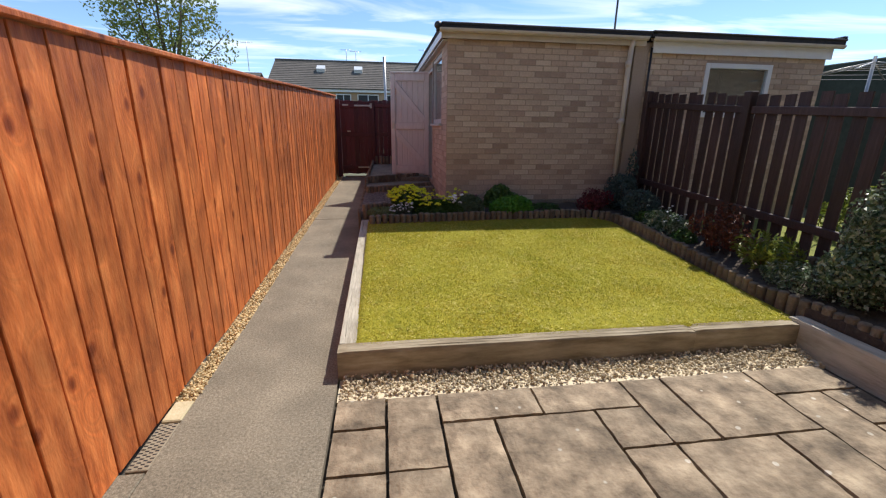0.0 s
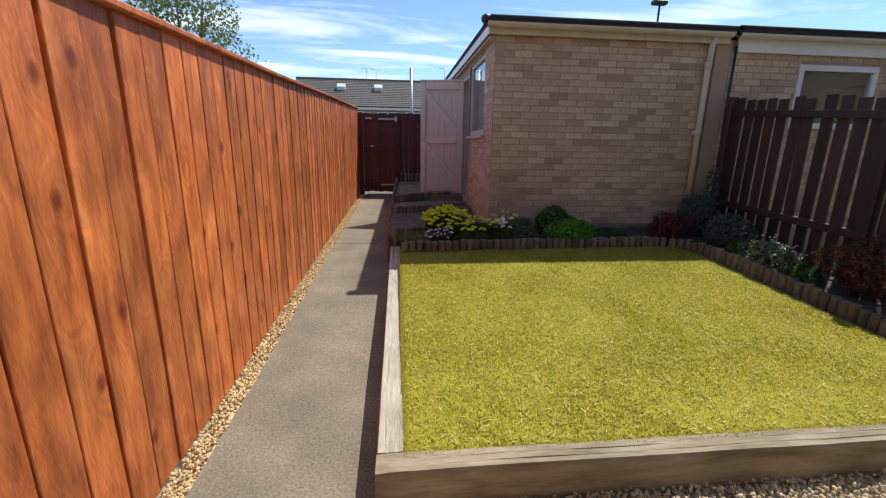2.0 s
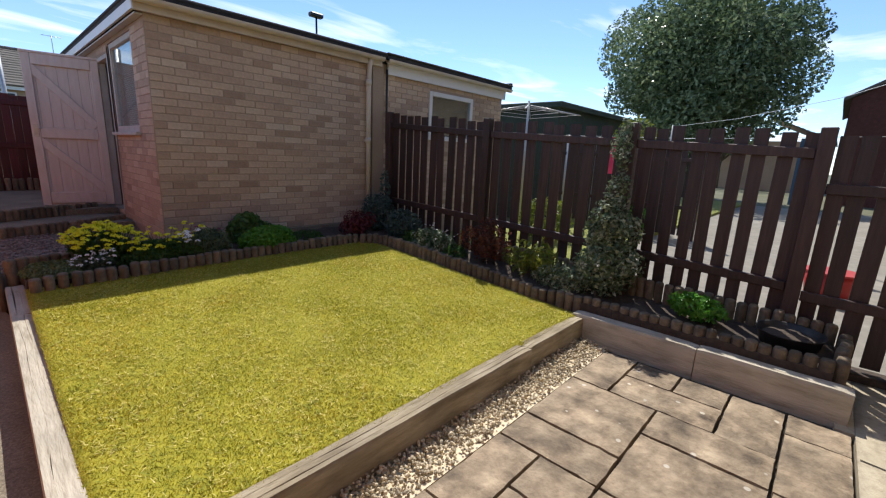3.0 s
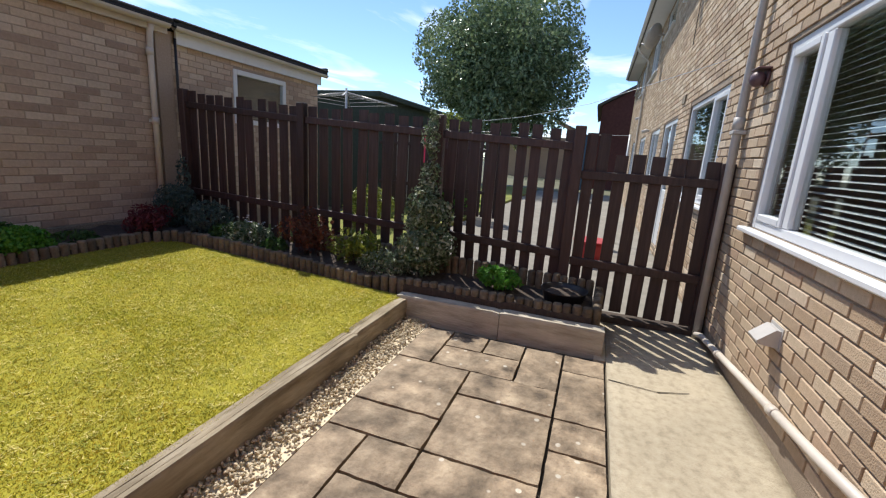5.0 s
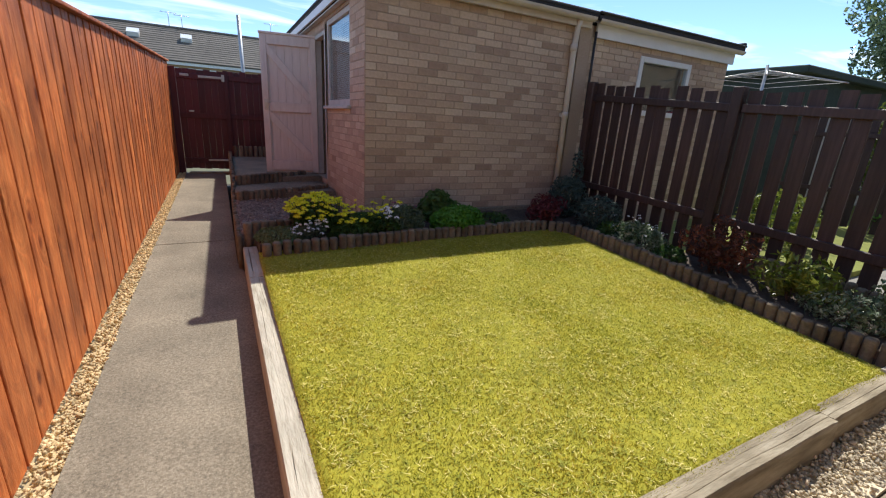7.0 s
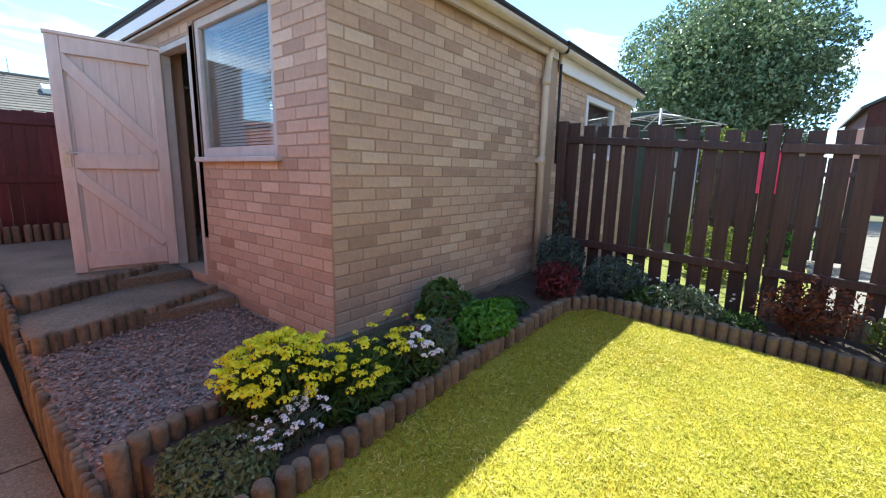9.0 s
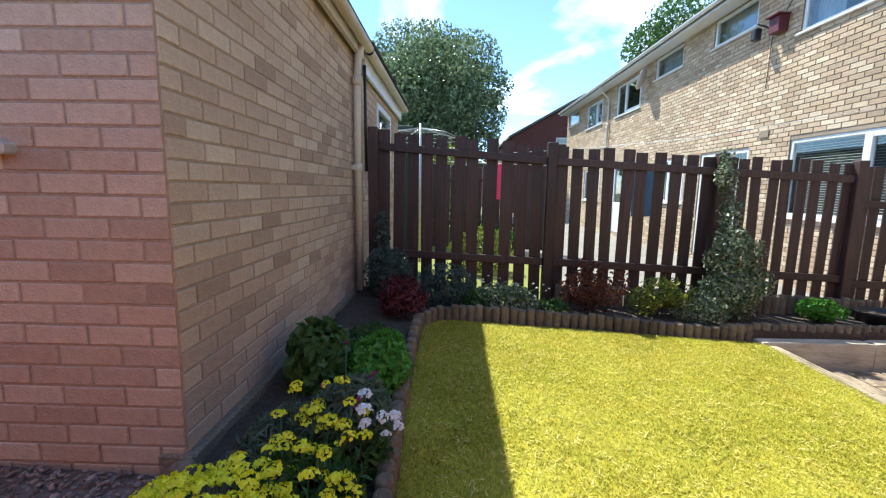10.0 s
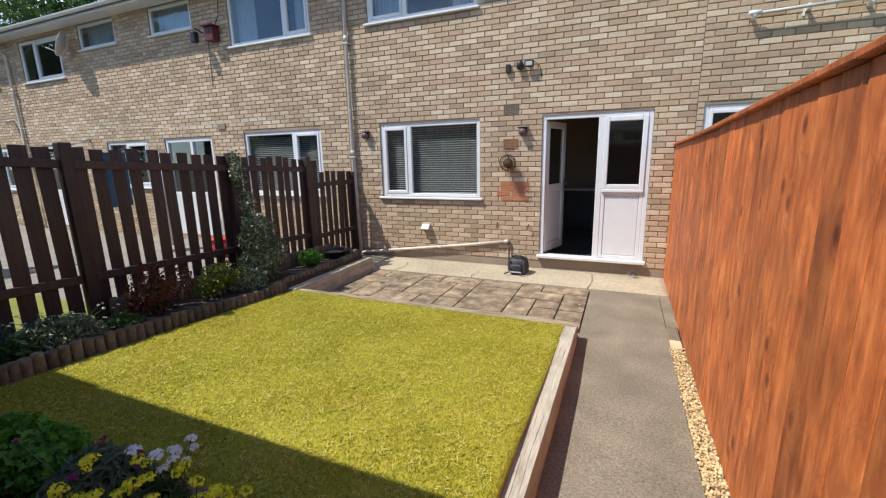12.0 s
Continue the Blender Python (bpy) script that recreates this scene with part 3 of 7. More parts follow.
def path_z(y):
    return 0.03 * max(0.0, y - 1.0)


def fence_x(y):
    """How far the boarded fence stands off its line at the gate."""
    return float(np.interp(y, [-2.5, 3.0, 9.0], [-0.06, -0.055, 0.02]))


def lawn_z(x, y):
    return 0.168 + 0.054 * y


# ---- ground and paving ----
def grid_sheet(name, x0, x1, y0, y1, nx, ny, z, mat, rough=0.0, seed=0, skirt=0.2):
    """A sheet of ground whose height is z(x, y), with a skirt down its edges."""
    bm = bmesh.new()
    g = [[bm.verts.new((x0 + (x1 - x0) * i / nx, y0 + (y1 - y0) * j / ny, 0)) for j in range(ny + 1)] for i in range(nx + 1)]
    for row in g:
        for v in row:
            v.co.z = z(v.co.x, v.co.y) + rough * noise.noise(Vector((v.co.x * 6 + seed, v.co.y * 6, seed)))
    for i in range(nx):
        for j in range(ny):
            bm.faces.new((g[i][j], g[i + 1][j], g[i + 1][j + 1], g[i][j + 1])).smooth = True
    rim = [g[i][0] for i in range(nx + 1)] + [g[nx][j] for j in range(1, ny + 1)] + [g[i][ny] for i in range(nx - 1, -1, -1)] + [g[0][j] for j in range(ny - 1, 0, -1)]
    low = [bm.verts.new((v.co.x, v.co.y, v.co.z - skirt)) for v in rim]
    for k in range(len(rim)):
        n = (k + 1) % len(rim)
        bm.faces.new((rim[k], low[k], low[n], rim[n]))
    return bm


solo("ground", one_box(-400, 400, -400, 400, -0.6, -0.12), M_FAR_GROUND, kind="structure")
solo("ground_garden", one_box(-0.6, 5.2, -2.45, 9.2, -0.3, -0.045), M_JOINT, kind="structure")

# concrete path in bays along the fence
path = thing("path", (0.6, 3, 0), "grey concrete garden path in bays beside the fence", "path", kind="structure")
for k, (a, b) in enumerate(((-1.67, 4.27), (4.285, 8.85))):
    bm = bmesh.new()
    n = 24
    for i in range(n):
        ya, yb = a + (b - a) * i / n, a + (b - a) * (i + 1) / n
        vs = [bm.verts.new((x, y, z)) for x in (0.0, 1.0) for y in (ya, yb) for z in (-0.1, 0)]
        for v in vs:
            if v.co.x < 0.5:
                v.co.x = 0.245 + fence_x(v.co.y)
            else:
                v.co.x = 0.975 if v.co.y < 3.3 else 0.925
            if v.co.z > -0.05:
                v.co.z = path_z(v.co.y) + 0.004 * noise.noise(v.co * 2)
        for f in ((0, 1, 3, 2), (4, 6, 7, 5), (0, 4, 5, 1), (2, 3, 7, 6), (0, 2, 6, 4), (1, 5, 7, 3)):
            bm.faces.new([vs[q] for q in f])
    bmesh.ops.remove_doubles(bm, verts=bm.verts, dist=0.0005)
    part("path_bay", bm, M_CONCRETE, path)
solo("pavement_apron", grid_sheet("apron", 0.05, 5.06, -2.5, -1.69, 50, 10, lambda x, y: 0.002 + 0.02 * max(0, (-1.75 - y)), M_APRON, 0.004, 3), M_APRON,
     "sandy worn concrete along the house wall", "pavement", "structure")
solo("pavement_strip", one_box(0.06, 0.178, -1.688, -0.66, -0.1, -0.002, bevel=0.005), M_CONCRETE, "narrow grey concrete edge beside the path", "pavement", "structure")
solo("pavement_strip_east", one_box(4.19, 5.06, -1.688, -1.60, -0.1, -0.001), M_APRON, "sandy concrete beside the raised bed", "pavement", "structure")

# riven slabs on a 285 mm module
GX = [0.985, 1.27, 1.565, 1.855, 2.145, 2.435, 2.725, 3.0, 3.295, 3.60, 3.91, 4.185]
GY = [-0.235, -0.49, -0.792, -1.09, -1.382, -1.68]
SLABS = [(0, 1, 0, 1), (1, 2, 0, 2), (2, 4, 0, 1), (4, 6, 0, 1), (6, 7, 0, 2), (7, 9, 0, 2), (9, 11, 0, 1), (0, 1, 1, 2), (2, 3, 1, 3), (3, 5, 1, 3),
         (5, 6, 1, 2), (9, 10, 1, 3), (10, 11, 1, 2), (10, 11, 2, 3), (9, 11, 3, 4), (8, 9, 2, 4), (6, 8, 2, 4), (5, 6, 2, 4), (0, 1, 2, 4), (1, 2, 2, 3),
         (1, 3, 3, 4), (3, 5, 3, 4), (0, 2, 4, 5), (2, 3, 4, 5), (3, 5, 4, 5), (5, 7, 4, 5), (7, 8, 4, 5), (8, 10, 4, 5), (10, 11, 4, 5)]
patio = thing("patio", (2.6, -0.9, 0), "brown riven paving slabs laid in a random pattern with open joints", "patio", kind="structure")
for k, (a, b, c, d) in enumerate(SLABS):
    x0, x1, y1, y0 = GX[a] + 0.009, GX[b] - 0.008, GY[c] - 0.009, GY[d] + 0.008
    bm = bmesh.new()
    nx, ny = max(4, round((x1 - x0) / 0.05)), max(4, round((y1 - y0) / 0.05))
    g = [[bm.verts.new((x0 + (x1 - x0) * i / nx, y0 + (y1 - y0) * j / ny, 0)) for j in range(ny + 1)] for i in range(nx + 1)]
    lift = random.Random(k).uniform(-0.003, 0.003)
    for i in range(nx + 1):
        for j in range(ny + 1):
            v = g[i][j]
            edge = i in (0, nx) or j in (0, ny)
            w = noise.noise(Vector((v.co.x * 14, v.co.y * 14, k)))
            if edge:
                v.co.x += 0.005 * w * (1 if i in (0, nx) else 0)
                v.co.y += 0.005 * noise.noise(Vector((v.co.x * 16, v.co.y * 16, k + 9))) * (1 if j in (0, ny) else 0)
            v.co.z = lift + 0.004 * w + 0.002 * noise.noise(Vector((v.co.x * 40, v.co.y * 40, k))) - (0.008 if edge else 0)
    for i in range(nx):
        for j in range(ny):
            bm.faces.new((g[i][j], g[i + 1][j], g[i + 1][j + 1], g[i][j + 1]))
    rim = [g[i][0] for i in range(nx + 1)] + [g[nx][j] for j in range(1, ny + 1)] + [g[i][ny] for i in range(nx - 1, -1, -1)] + [g[0][j] for j in range(ny - 1, 0, -1)]
    low = [bm.verts.new((v.co.x, v.co.y, -0.05)) for v in rim]
    for q in range(len(rim)):
        bm.faces.new((rim[q], low[q], low[(q + 1) % len(rim)], rim[(q + 1) % len(rim)]))
    part("slab", bm, M_SLAB, patio)

n = 3700
pts = np.stack([rng.uniform(1.0, 4.24, n), -0.225 + 0.225 * rng.beta(1.2, 1.0, n), rng.uniform(-0.035, 0.008, n)], 1)
pts[:, 2] += 0.018 * (pts[:, 1] + 0.2) / 0.2
stones("gravel_strip", pts, 0.0112, M_PEA, 0.75, "cream and buff gravel in front of the timber sleeper", "gravel")
n = 5600
y = rng.uniform(-0.13, 8.8, n)
pts = np.stack([0.125 + 0.13 * rng.beta(1.1, 1.3, n) + np.interp(y, [-2.5, 3.0, 9.0], [-0.06, -0.055, 0.02]), y, np.maximum(0, y - 1) * 0.03 + rng.uniform(-0.03, 0.012, n)], 1)
stones("gravel_fence_foot", pts, 0.0105, M_GOLD, 0.75, "golden gravel strip along the foot of the fence", "gravel")
solo("gravel_strip_base", one_box(0.985, 4.26, -0.228, -0.002, -0.1, -0.022), M_PEA, kind="structure")
solo("gravel_bed_base", grid_sheet("g", 0.0, 0.22, -0.13, 8.85, 2, 20, lambda x, y: path_z(y) - 0.022, M_GOLD), M_GOLD, kind="structure")

drain = thing("drain_cover", (0.14, -0.47, 0), "sand-coloured slotted drain cover set beside the path", "drain")
part("frame", one_box(0.082, 0.18, -0.645, -0.318, -0.08, -0.004, bevel=0.004), M_DRAIN, drain)
slot = bm_mesh("slot", one_box(-0.009, 0.009, -0.0035, 0.0035, -0.004, 0.0015), M_BLACK)
for i in range(4):
    for j in range(13):
        piece("slot", slot, drain, Matrix.Translation((0.097 + 0.0225 * i, -0.632 + 0.0245 * j + (0.012 if i % 2 else 0), -0.004)))
solo("paving_offcut", one_box(0.082, 0.182, -0.31, -0.14, -0.08, 0.004, bevel=0.006), M_PALETILE, "small pale yellow paving piece beside the drain", "paving slab")

# ---- lawn ----
solo("lawn_turf", grid_sheet("lawn", 1.08, 4.32, 0.085, 3.0, 60, 52, lambda x, y: lawn_z(x, y) + 0.004 * noise.noise(Vector((x * 2, y * 2, 0))), M_TURF, 0.0015, 1), M_TURF,
     "sunlit yellow-green turf", "lawn", "structure")
n = 230000
bx, by = rng.uniform(1.08, 4.31, n), rng.uniform(0.07, 3.0, n)
bz = lawn_z(bx, by)
a, lean = rng.uniform(0, 6.283, n), rng.uniform(0.4, 1.8, n)
h = rng.uniform(0.005, 0.014, n)
w = rng.uniform(0.0016, 0.0034, n)
base = np.stack([bx, by, bz - 0.003], 1)
side = np.stack([np.cos(a), np.sin(a), np.zeros(n)], 1) * w[:, None]
b2 = rng.uniform(0, 6.283, n)
tip = base + np.stack([np.cos(b2) * h * lean, np.sin(b2) * h * lean, h + 0.003], 1)
v = np.stack([base - side, base + side, tip], 1).reshape(-1, 3)
tagged(new("grass", array_mesh("grass", v, np.arange(3 * n).reshape(-1, 3), L_GRASS)), "short yellow-green mown grass", "grass", kind="stuff")
# dry clippings and coarser green tufts lying in the sward
for name, mat, n, label in (("dry_grass", L_STRAW, 9000, "pale dry grass blades lying in the lawn"), ("grass_tufts", L_TUFT, 11000, "darker green tufts in the mown lawn")):
    c = rng.uniform(0, 1, (n // 3, 2)).repeat(3, 0) + rng.normal(0, 0.005, (n // 3 * 3, 2))
    n = len(c)
    bx, by = 1.12 + 3.15 * np.clip(c[:, 0], 0, 1), 0.11 + 2.85 * np.clip(c[:, 1], 0, 1)
    bz = lawn_z(bx, by) + rng.uniform(0.004, 0.012, n)
    a, h, w = rng.uniform(0, 6.283, n), rng.uniform(0.015, 0.04, n), rng.uniform(0.0015, 0.003, n)
    base = np.stack([bx, by, bz], 1)
    side = np.stack([-np.sin(a), np.cos(a), np.zeros(n)], 1) * w[:, None]
    tip = base + np.stack([np.cos(a) * h, np.sin(a) * h, rng.uniform(-0.004, 0.01, n)], 1)
    v = np.stack([base - side, base + side, tip], 1).reshape(-1, 3)
    tagged(new(name, array_mesh(name, v, np.arange(3 * n).reshape(-1, 3), mat)), label, "grass", kind="stuff")


# ---- timber sleepers ----
def sleeper(x0, x1, y0, y1, z0, z1, mat, label, seed, slope=0.0):
    """A worn beam: rounded, checked with long cracks. slope: its rise for each metre along y."""
    bm = bmesh.new()
    along_x = (x1 - x0) > (y1 - y0)
    L = (x1 - x0) if along_x else (y1 - y0)
    n = max(6, int(L / 0.06))
    prof = [(0, 0.0), (0, 0.93), (0.05, 1), (0.3, 1.0), (0.325, 0.9925), (0.35, 1.0), (0.62, 1.0), (0.64, 0.9935), (0.66, 1.0), (0.95, 1), (1, 0.93), (1, 0.0)]
    rings = []
    for i in range(n + 1):
        t = i / n
        ring = []
        for k, (u, w) in enumerate(prof):
            q = noise.noise(Vector((t * L * 2.2, k * 0.7, seed)))
            uu = u + (0.16 * noise.noise(Vector((t * L * 1.5, 3, seed))) if 3 < k < 9 else 0.012 * q)
            zz = w + (0.02 * q if w > 0.9 else 0) - (0.03 if i in (0, n) and w > 0.9 else 0)
            if w in (0.9925, 0.9935):
                zz -= 0.4 * max(0, noise.noise(Vector((t * L * 1.3, k, seed + 5))) - 0.08)
            if along_x:
                ring.append(bm.verts.new((x0 + t * L, y0 + uu * (y1 - y0), z0 + zz * (z1 - z0))))
            else:
                ring.append(bm.verts.new((x0 + uu * (x1 - x0), y0 + t * L, z0 + zz * (z1 - z0) + slope * t * L)))
        rings.append(ring)
    for a, b in zip(rings, rings[1:]):
        for k in range(len(prof) - 1):
            bm.faces.new((a[k], b[k], b[k + 1], a[k + 1]))
    bm.faces.new(rings[0])
    bm.faces.new(rings[-1][::-1])
    bmesh.ops.recalc_face_normals(bm, faces=bm.faces)
    return solo("timber_sleeper", bm, mat, label, "sleeper", group="sleepers round the lawn")


sleeper(0.975, 3.42, -0.01, 0.105, -0.05, 0.178, M_SLEEPER, "weathered cracked timber sleeper edging the lawn above gravel", 1)
sleeper(3.426, 4.262, 0.005, 0.11, -0.05, 0.176, M_SLEEPER, "short weathered timber sleeper with turf growing over it", 2)
sleeper(0.975, 1.09, 0.11, 2.62, -0.05, 0.182, M_SLEEPER_Y, "bleached grey timber sleeper between lawn and path", 3, 0.032)
sleeper(0.975, 1.09, 2.626, 3.36, -0.05, 0.265, M_SLEEPER_Y, "brown timber sleeper beside the flower bed", 4, 0.03)
sleeper(4.268, 4.39, -0.83, 0.11, -0.05, 0.195, M_SLEEPER_Y, "grey timber sleeper holding the raised bed", 5, 0.0)
sleeper(4.268, 4.39, -1.655, -0.836, -0.05, 0.20, M_SLEEPER_Y, "grey timber sleeper at the end of the raised bed", 6, 0.0)

# ---- flower beds ----
solo("ground_bed_back", grid_sheet("bed", 1.09, 5.05, 2.99, 3.72, 60, 14, lambda x, y: 0.375 + 0.07 * (y - 2.97) - (0.12 if x < 2.17 and y > 3.42 + 0.2 * (x - 1.0) else 0), M_SOIL, 0.03, 5, 0.4), M_SOIL, "dark bare soil in the shaded back bed", "soil", "structure")
solo("ground_bed_side", grid_sheet("bed", 4.40, 5.05, -1.55, 2.965, 12, 70, lambda x, y: 0.25 + 0.03 * max(0, y), M_SOIL, 0.03, 6, 0.3), M_SOIL, "dark soil in the side bed under the fence", "soil", "structure")


def log_row(pts, heights, label, pitch=0.077, seed=0, thick=1.0):
    """Half-round logs side by side along a line of points; heights: (foot, top) at each point."""
    th = thing("log_edging", (*pts[0][:2], heights[0][0]), label, "edging", "log edging")
    r = random.Random(seed)
    bms = []
    for k in range(3):
        bm = bmesh.new()
        rad, seg = 0.037, 9
        rings = []
        for z, q in ((0, 1), (0.93, 1), (0.985, 0.86), (1.0, 0.55)):
            rings.append([bm.verts.new((rad * q * math.cos(2 * math.pi * i / seg) * (1 + 0.08 * math.sin(3 * i + k)), rad * q * math.sin(2 * math.pi * i / seg), z)) for i in range(seg)])
        for a, b in zip(rings, rings[1:]):
            for i in range(seg):
                bm.faces.new((a[i], a[(i + 1) % seg], b[(i + 1) % seg], b[i])).smooth = True
        bm.faces.new(rings[-1])
        bms.append(bm_mesh("log", bm, M_LOG))
    for (p, q), (hp, hq) in zip(zip(pts, pts[1:]), zip(heights, heights[1:])):
        p, q = Vector(p), Vector(q)
        n = max(1, round((q - p).length / pitch))
        for i in range(n):
            t = (i + 0.5) / n
            c = p.lerp(q, t)
            foot, top = hp[0] + (hq[0] - hp[0]) * t, hp[1] + (hq[1] - hp[1]) * t + r.uniform(-0.008, 0.01)
            m = Matrix.Translation((c.x, c.y, foot)) @ Matrix.Rotation(r.uniform(0, 6.28), 4, "Z") @ Matrix.Rotation(r.uniform(-0.03, 0.03), 4, "X")
            piece("log", bms[i % 3], th, m @ Matrix.Diagonal((thick * r.uniform(0.95, 1.08), thick * r.uniform(0.95, 1.08), top - foot, 1)))
    return th


log_row([(1.10, 2.90), (1.8, 2.95), (2.7, 3.0), (4.05, 3.02)], [(0.15, 0.435), (0.15, 0.44), (0.15, 0.44), (0.15, 0.445)], "brown log-roll edging between lawn and back bed", seed=1)
log_row([(4.05, 3.02), (4.28, 2.88), (4.40, 2.62), (4.40, 1.4), (4.36, 0.5), (4.44, 0.02), (4.44, -1.55)],
        [(0.15, 0.43), (0.15, 0.44), (0.15, 0.43), (0.15, 0.36), (0.12, 0.30), (0.1, 0.31), (0.1, 0.315)], "brown log-roll edging along the side bed", seed=2)
log_row([(4.44, -1.58), (4.98, -1.60)], [(0.0, 0.32), (0.0, 0.36)], "brown log-roll edging closing the end of the side bed", seed=3)
log_row([(5.0, -1.55), (5.0, 1.7)], [(0.1, 0.40), (0.15, 0.50)], "dark log-roll edging at the foot of the slatted fence", seed=7)
log_row([(0.955, 3.38), (0.965, 4.86), (0.99, 5.6), (1.04, 8.75)], [(0.0, 0.385), (0.05, 0.425), (0.1, 0.60), (0.1, 0.66)], "weathered log edging along the side of the path", 0.05, 4, 0.66)
log_row([(1.0, 3.44), (1.75, 3.57), (2.14, 3.67)], [(0.2, 0.48), (0.2, 0.485), (0.2, 0.48)], "log edging between flower bed and plum gravel", 0.068, 5)
log_row([(1.0, 4.83), (1.7, 4.96), (2.13, 5.16)], [(0.2, 0.53), (0.2, 0.55), (0.2, 0.56)], "upright log edging of the lower step", 0.066, 6)
log_row([(1.02, 5.50), (1.5, 5.72), (1.98, 6.0)], [(0.3, 0.635), (0.3, 0.635), (0.3, 0.62)], "upright log edging of the upper step", 0.066, 8)
log_row([(1.1, 8.6), (2.15, 8.6)], [(0.3, 0.78), (0.3, 0.78)], "log edging at the foot of the back fence", 0.088, 9)
solo("ground_gravel_bed", grid_sheet("gb", 0.97, 2.18, 3.44, 4.95, 14, 16, lambda x, y: 0.375 + 0.03 * (y - 3.5), M_PLUM, 0.02, 2, 0.3), M_PLUM, "plum slate gravel ground", "gravel", "structure")
n = 6800
px, py = rng.uniform(0.98, 2.17, n), rng.uniform(3.46, 5.0, n)
keep = (py < 4.82 + 0.28 * (px - 1.06)) & (py > 3.46 + 0.2 * (px - 1.0))
px, py = px[keep], py[keep]
pts = np.stack([px, py, 0.385 + 0.03 * (py - 3.5) + rng.uniform(-0.012, 0.014, len(px))], 1)
stones("plum_slate_chips", pts, 0.0125, M_PLUM, 0.45, "plum and grey slate chips in the corner bed", "gravel")
solo("step_lower", grid_sheet("sl", 0.99, 2.17, 4.9, 6.0, 10, 10, lambda x, y: 0.50, M_CONCRETE, 0.006, 3, 0.3), M_CONCRETE, "worn grey concrete lower step", "step", "structure")
solo("step_upper", grid_sheet("su", 1.03, 2.17, 5.75, 8.62, 10, 20, lambda x, y: 0.575, M_CONCRETE, 0.006, 4, 0.3), M_CONCRETE, "grey concrete landing by the garage door", "step", "structure")

# ---- close-boarded fence along the path ----
fence = thing("boarded_fence", (0.1, 3, 0), "tall orange-stained close-boarded timber fence with a capping rail", "fence")
boards = []
for k in range(4):
    bm = bmesh.new()
    r = random.Random(k)
    W, H, n = 0.159, 1.80, 12
    rings = []
    for i in range(n + 1):
        z = H * i / n
        e = 0.0016 * noise.noise(Vector((z * 3, k, 0)))
        pr = [(-0.014, 0), (0.012, 0.0), (0.0145, 0.003), (0.012, W - 0.003), (0.0095, W), (-0.008, W), (-0.008, W + 0.008), (-0.014, W + 0.008)]
        rings.append([bm.verts.new((x + e, y + e * (1 if y > 0.07 else -1), z)) for x, y in pr])
    for a, b in zip(rings, rings[1:]):
        for q in range(8):
            bm.faces.new((a[q], a[(q + 1) % 8], b[(q + 1) % 8], b[q]))
    bm.faces.new(rings[0][::-1])
    bm.faces.new(rings[-1])
    bmesh.ops.recalc_face_normals(bm, faces=bm.faces)
    boards.append(bm_mesh("board", bm, M_ORANGE))


def fence_top(y):
    return float(np.interp(y, [-2.5, 0.0, 1.0, 2.5, 4.5, 9.0], [1.83, 1.885, 1.93, 1.97, 2.06, 2.22]))


r = random.Random(5)
y, k = -2.48, 0
while y < 8.95:
    top, foot = fence_top(y) - 0.02, path_z(y) + 0.012 - (0.0 if y > -0.1 else 0.01)
    m = Matrix.Translation((0.118 + fence_x(y) + r.uniform(-0.002, 0.003), y, foot)) @ Matrix.Rotation(r.uniform(-0.004, 0.004), 4, "X")
    piece("board", boards[r.randrange(4)], fence, m @ Matrix.Diagonal((1, 1, (top - foot) / 1.80, 1)))
    y += 0.1655 + r.choice((0, 0, 0, 0.003, -0.002))
y = -2.48
while y < 8.9:
    y2 = min(y + 2.4, 8.98)
    bm = bmesh.new()
    vs = box(bm, 0.03, 0.165, y, y2 - 0.004, 0, 0.028, bevel=0.005)
    for v in vs:
        v.co.z += fence_top(v.co.y) - 0.016
        v.co.x += fence_x(v.co.y)
    part("capping_rail", bm, M_ORANGE, fence)
    bm = bmesh.new()
    vs = box(bm, 0.06, 0.104, y, y2 - 0.004, 0, 0.09)
    for v in vs:
        v.co.z += fence_top(v.co.y) - 0.2
        v.co.x += fence_x(v.co.y)
    part("rail", bm, M_ORANGE, fence)
    part("post", one_box(fence_x(y), 0.095 + fence_x(y), y, y + 0.095, -0.1, fence_top(y) - 0.03), M_ORANGE, fence)
    y += 2.4

# ---- slatted fence on the other side ----
slatted = thing("slatted_fence", (5.1, 1, 0), "dark brown stained hit-and-miss slatted timber fence", "fence")


def post_top(y):
    return float(np.interp(y, [-2.5, -1.57, -1.56, -1.25, 0.1, 1.77, 3.6], [1.52, 1.54, 1.72, 1.745, 1.80, 1.88, 2.01]))


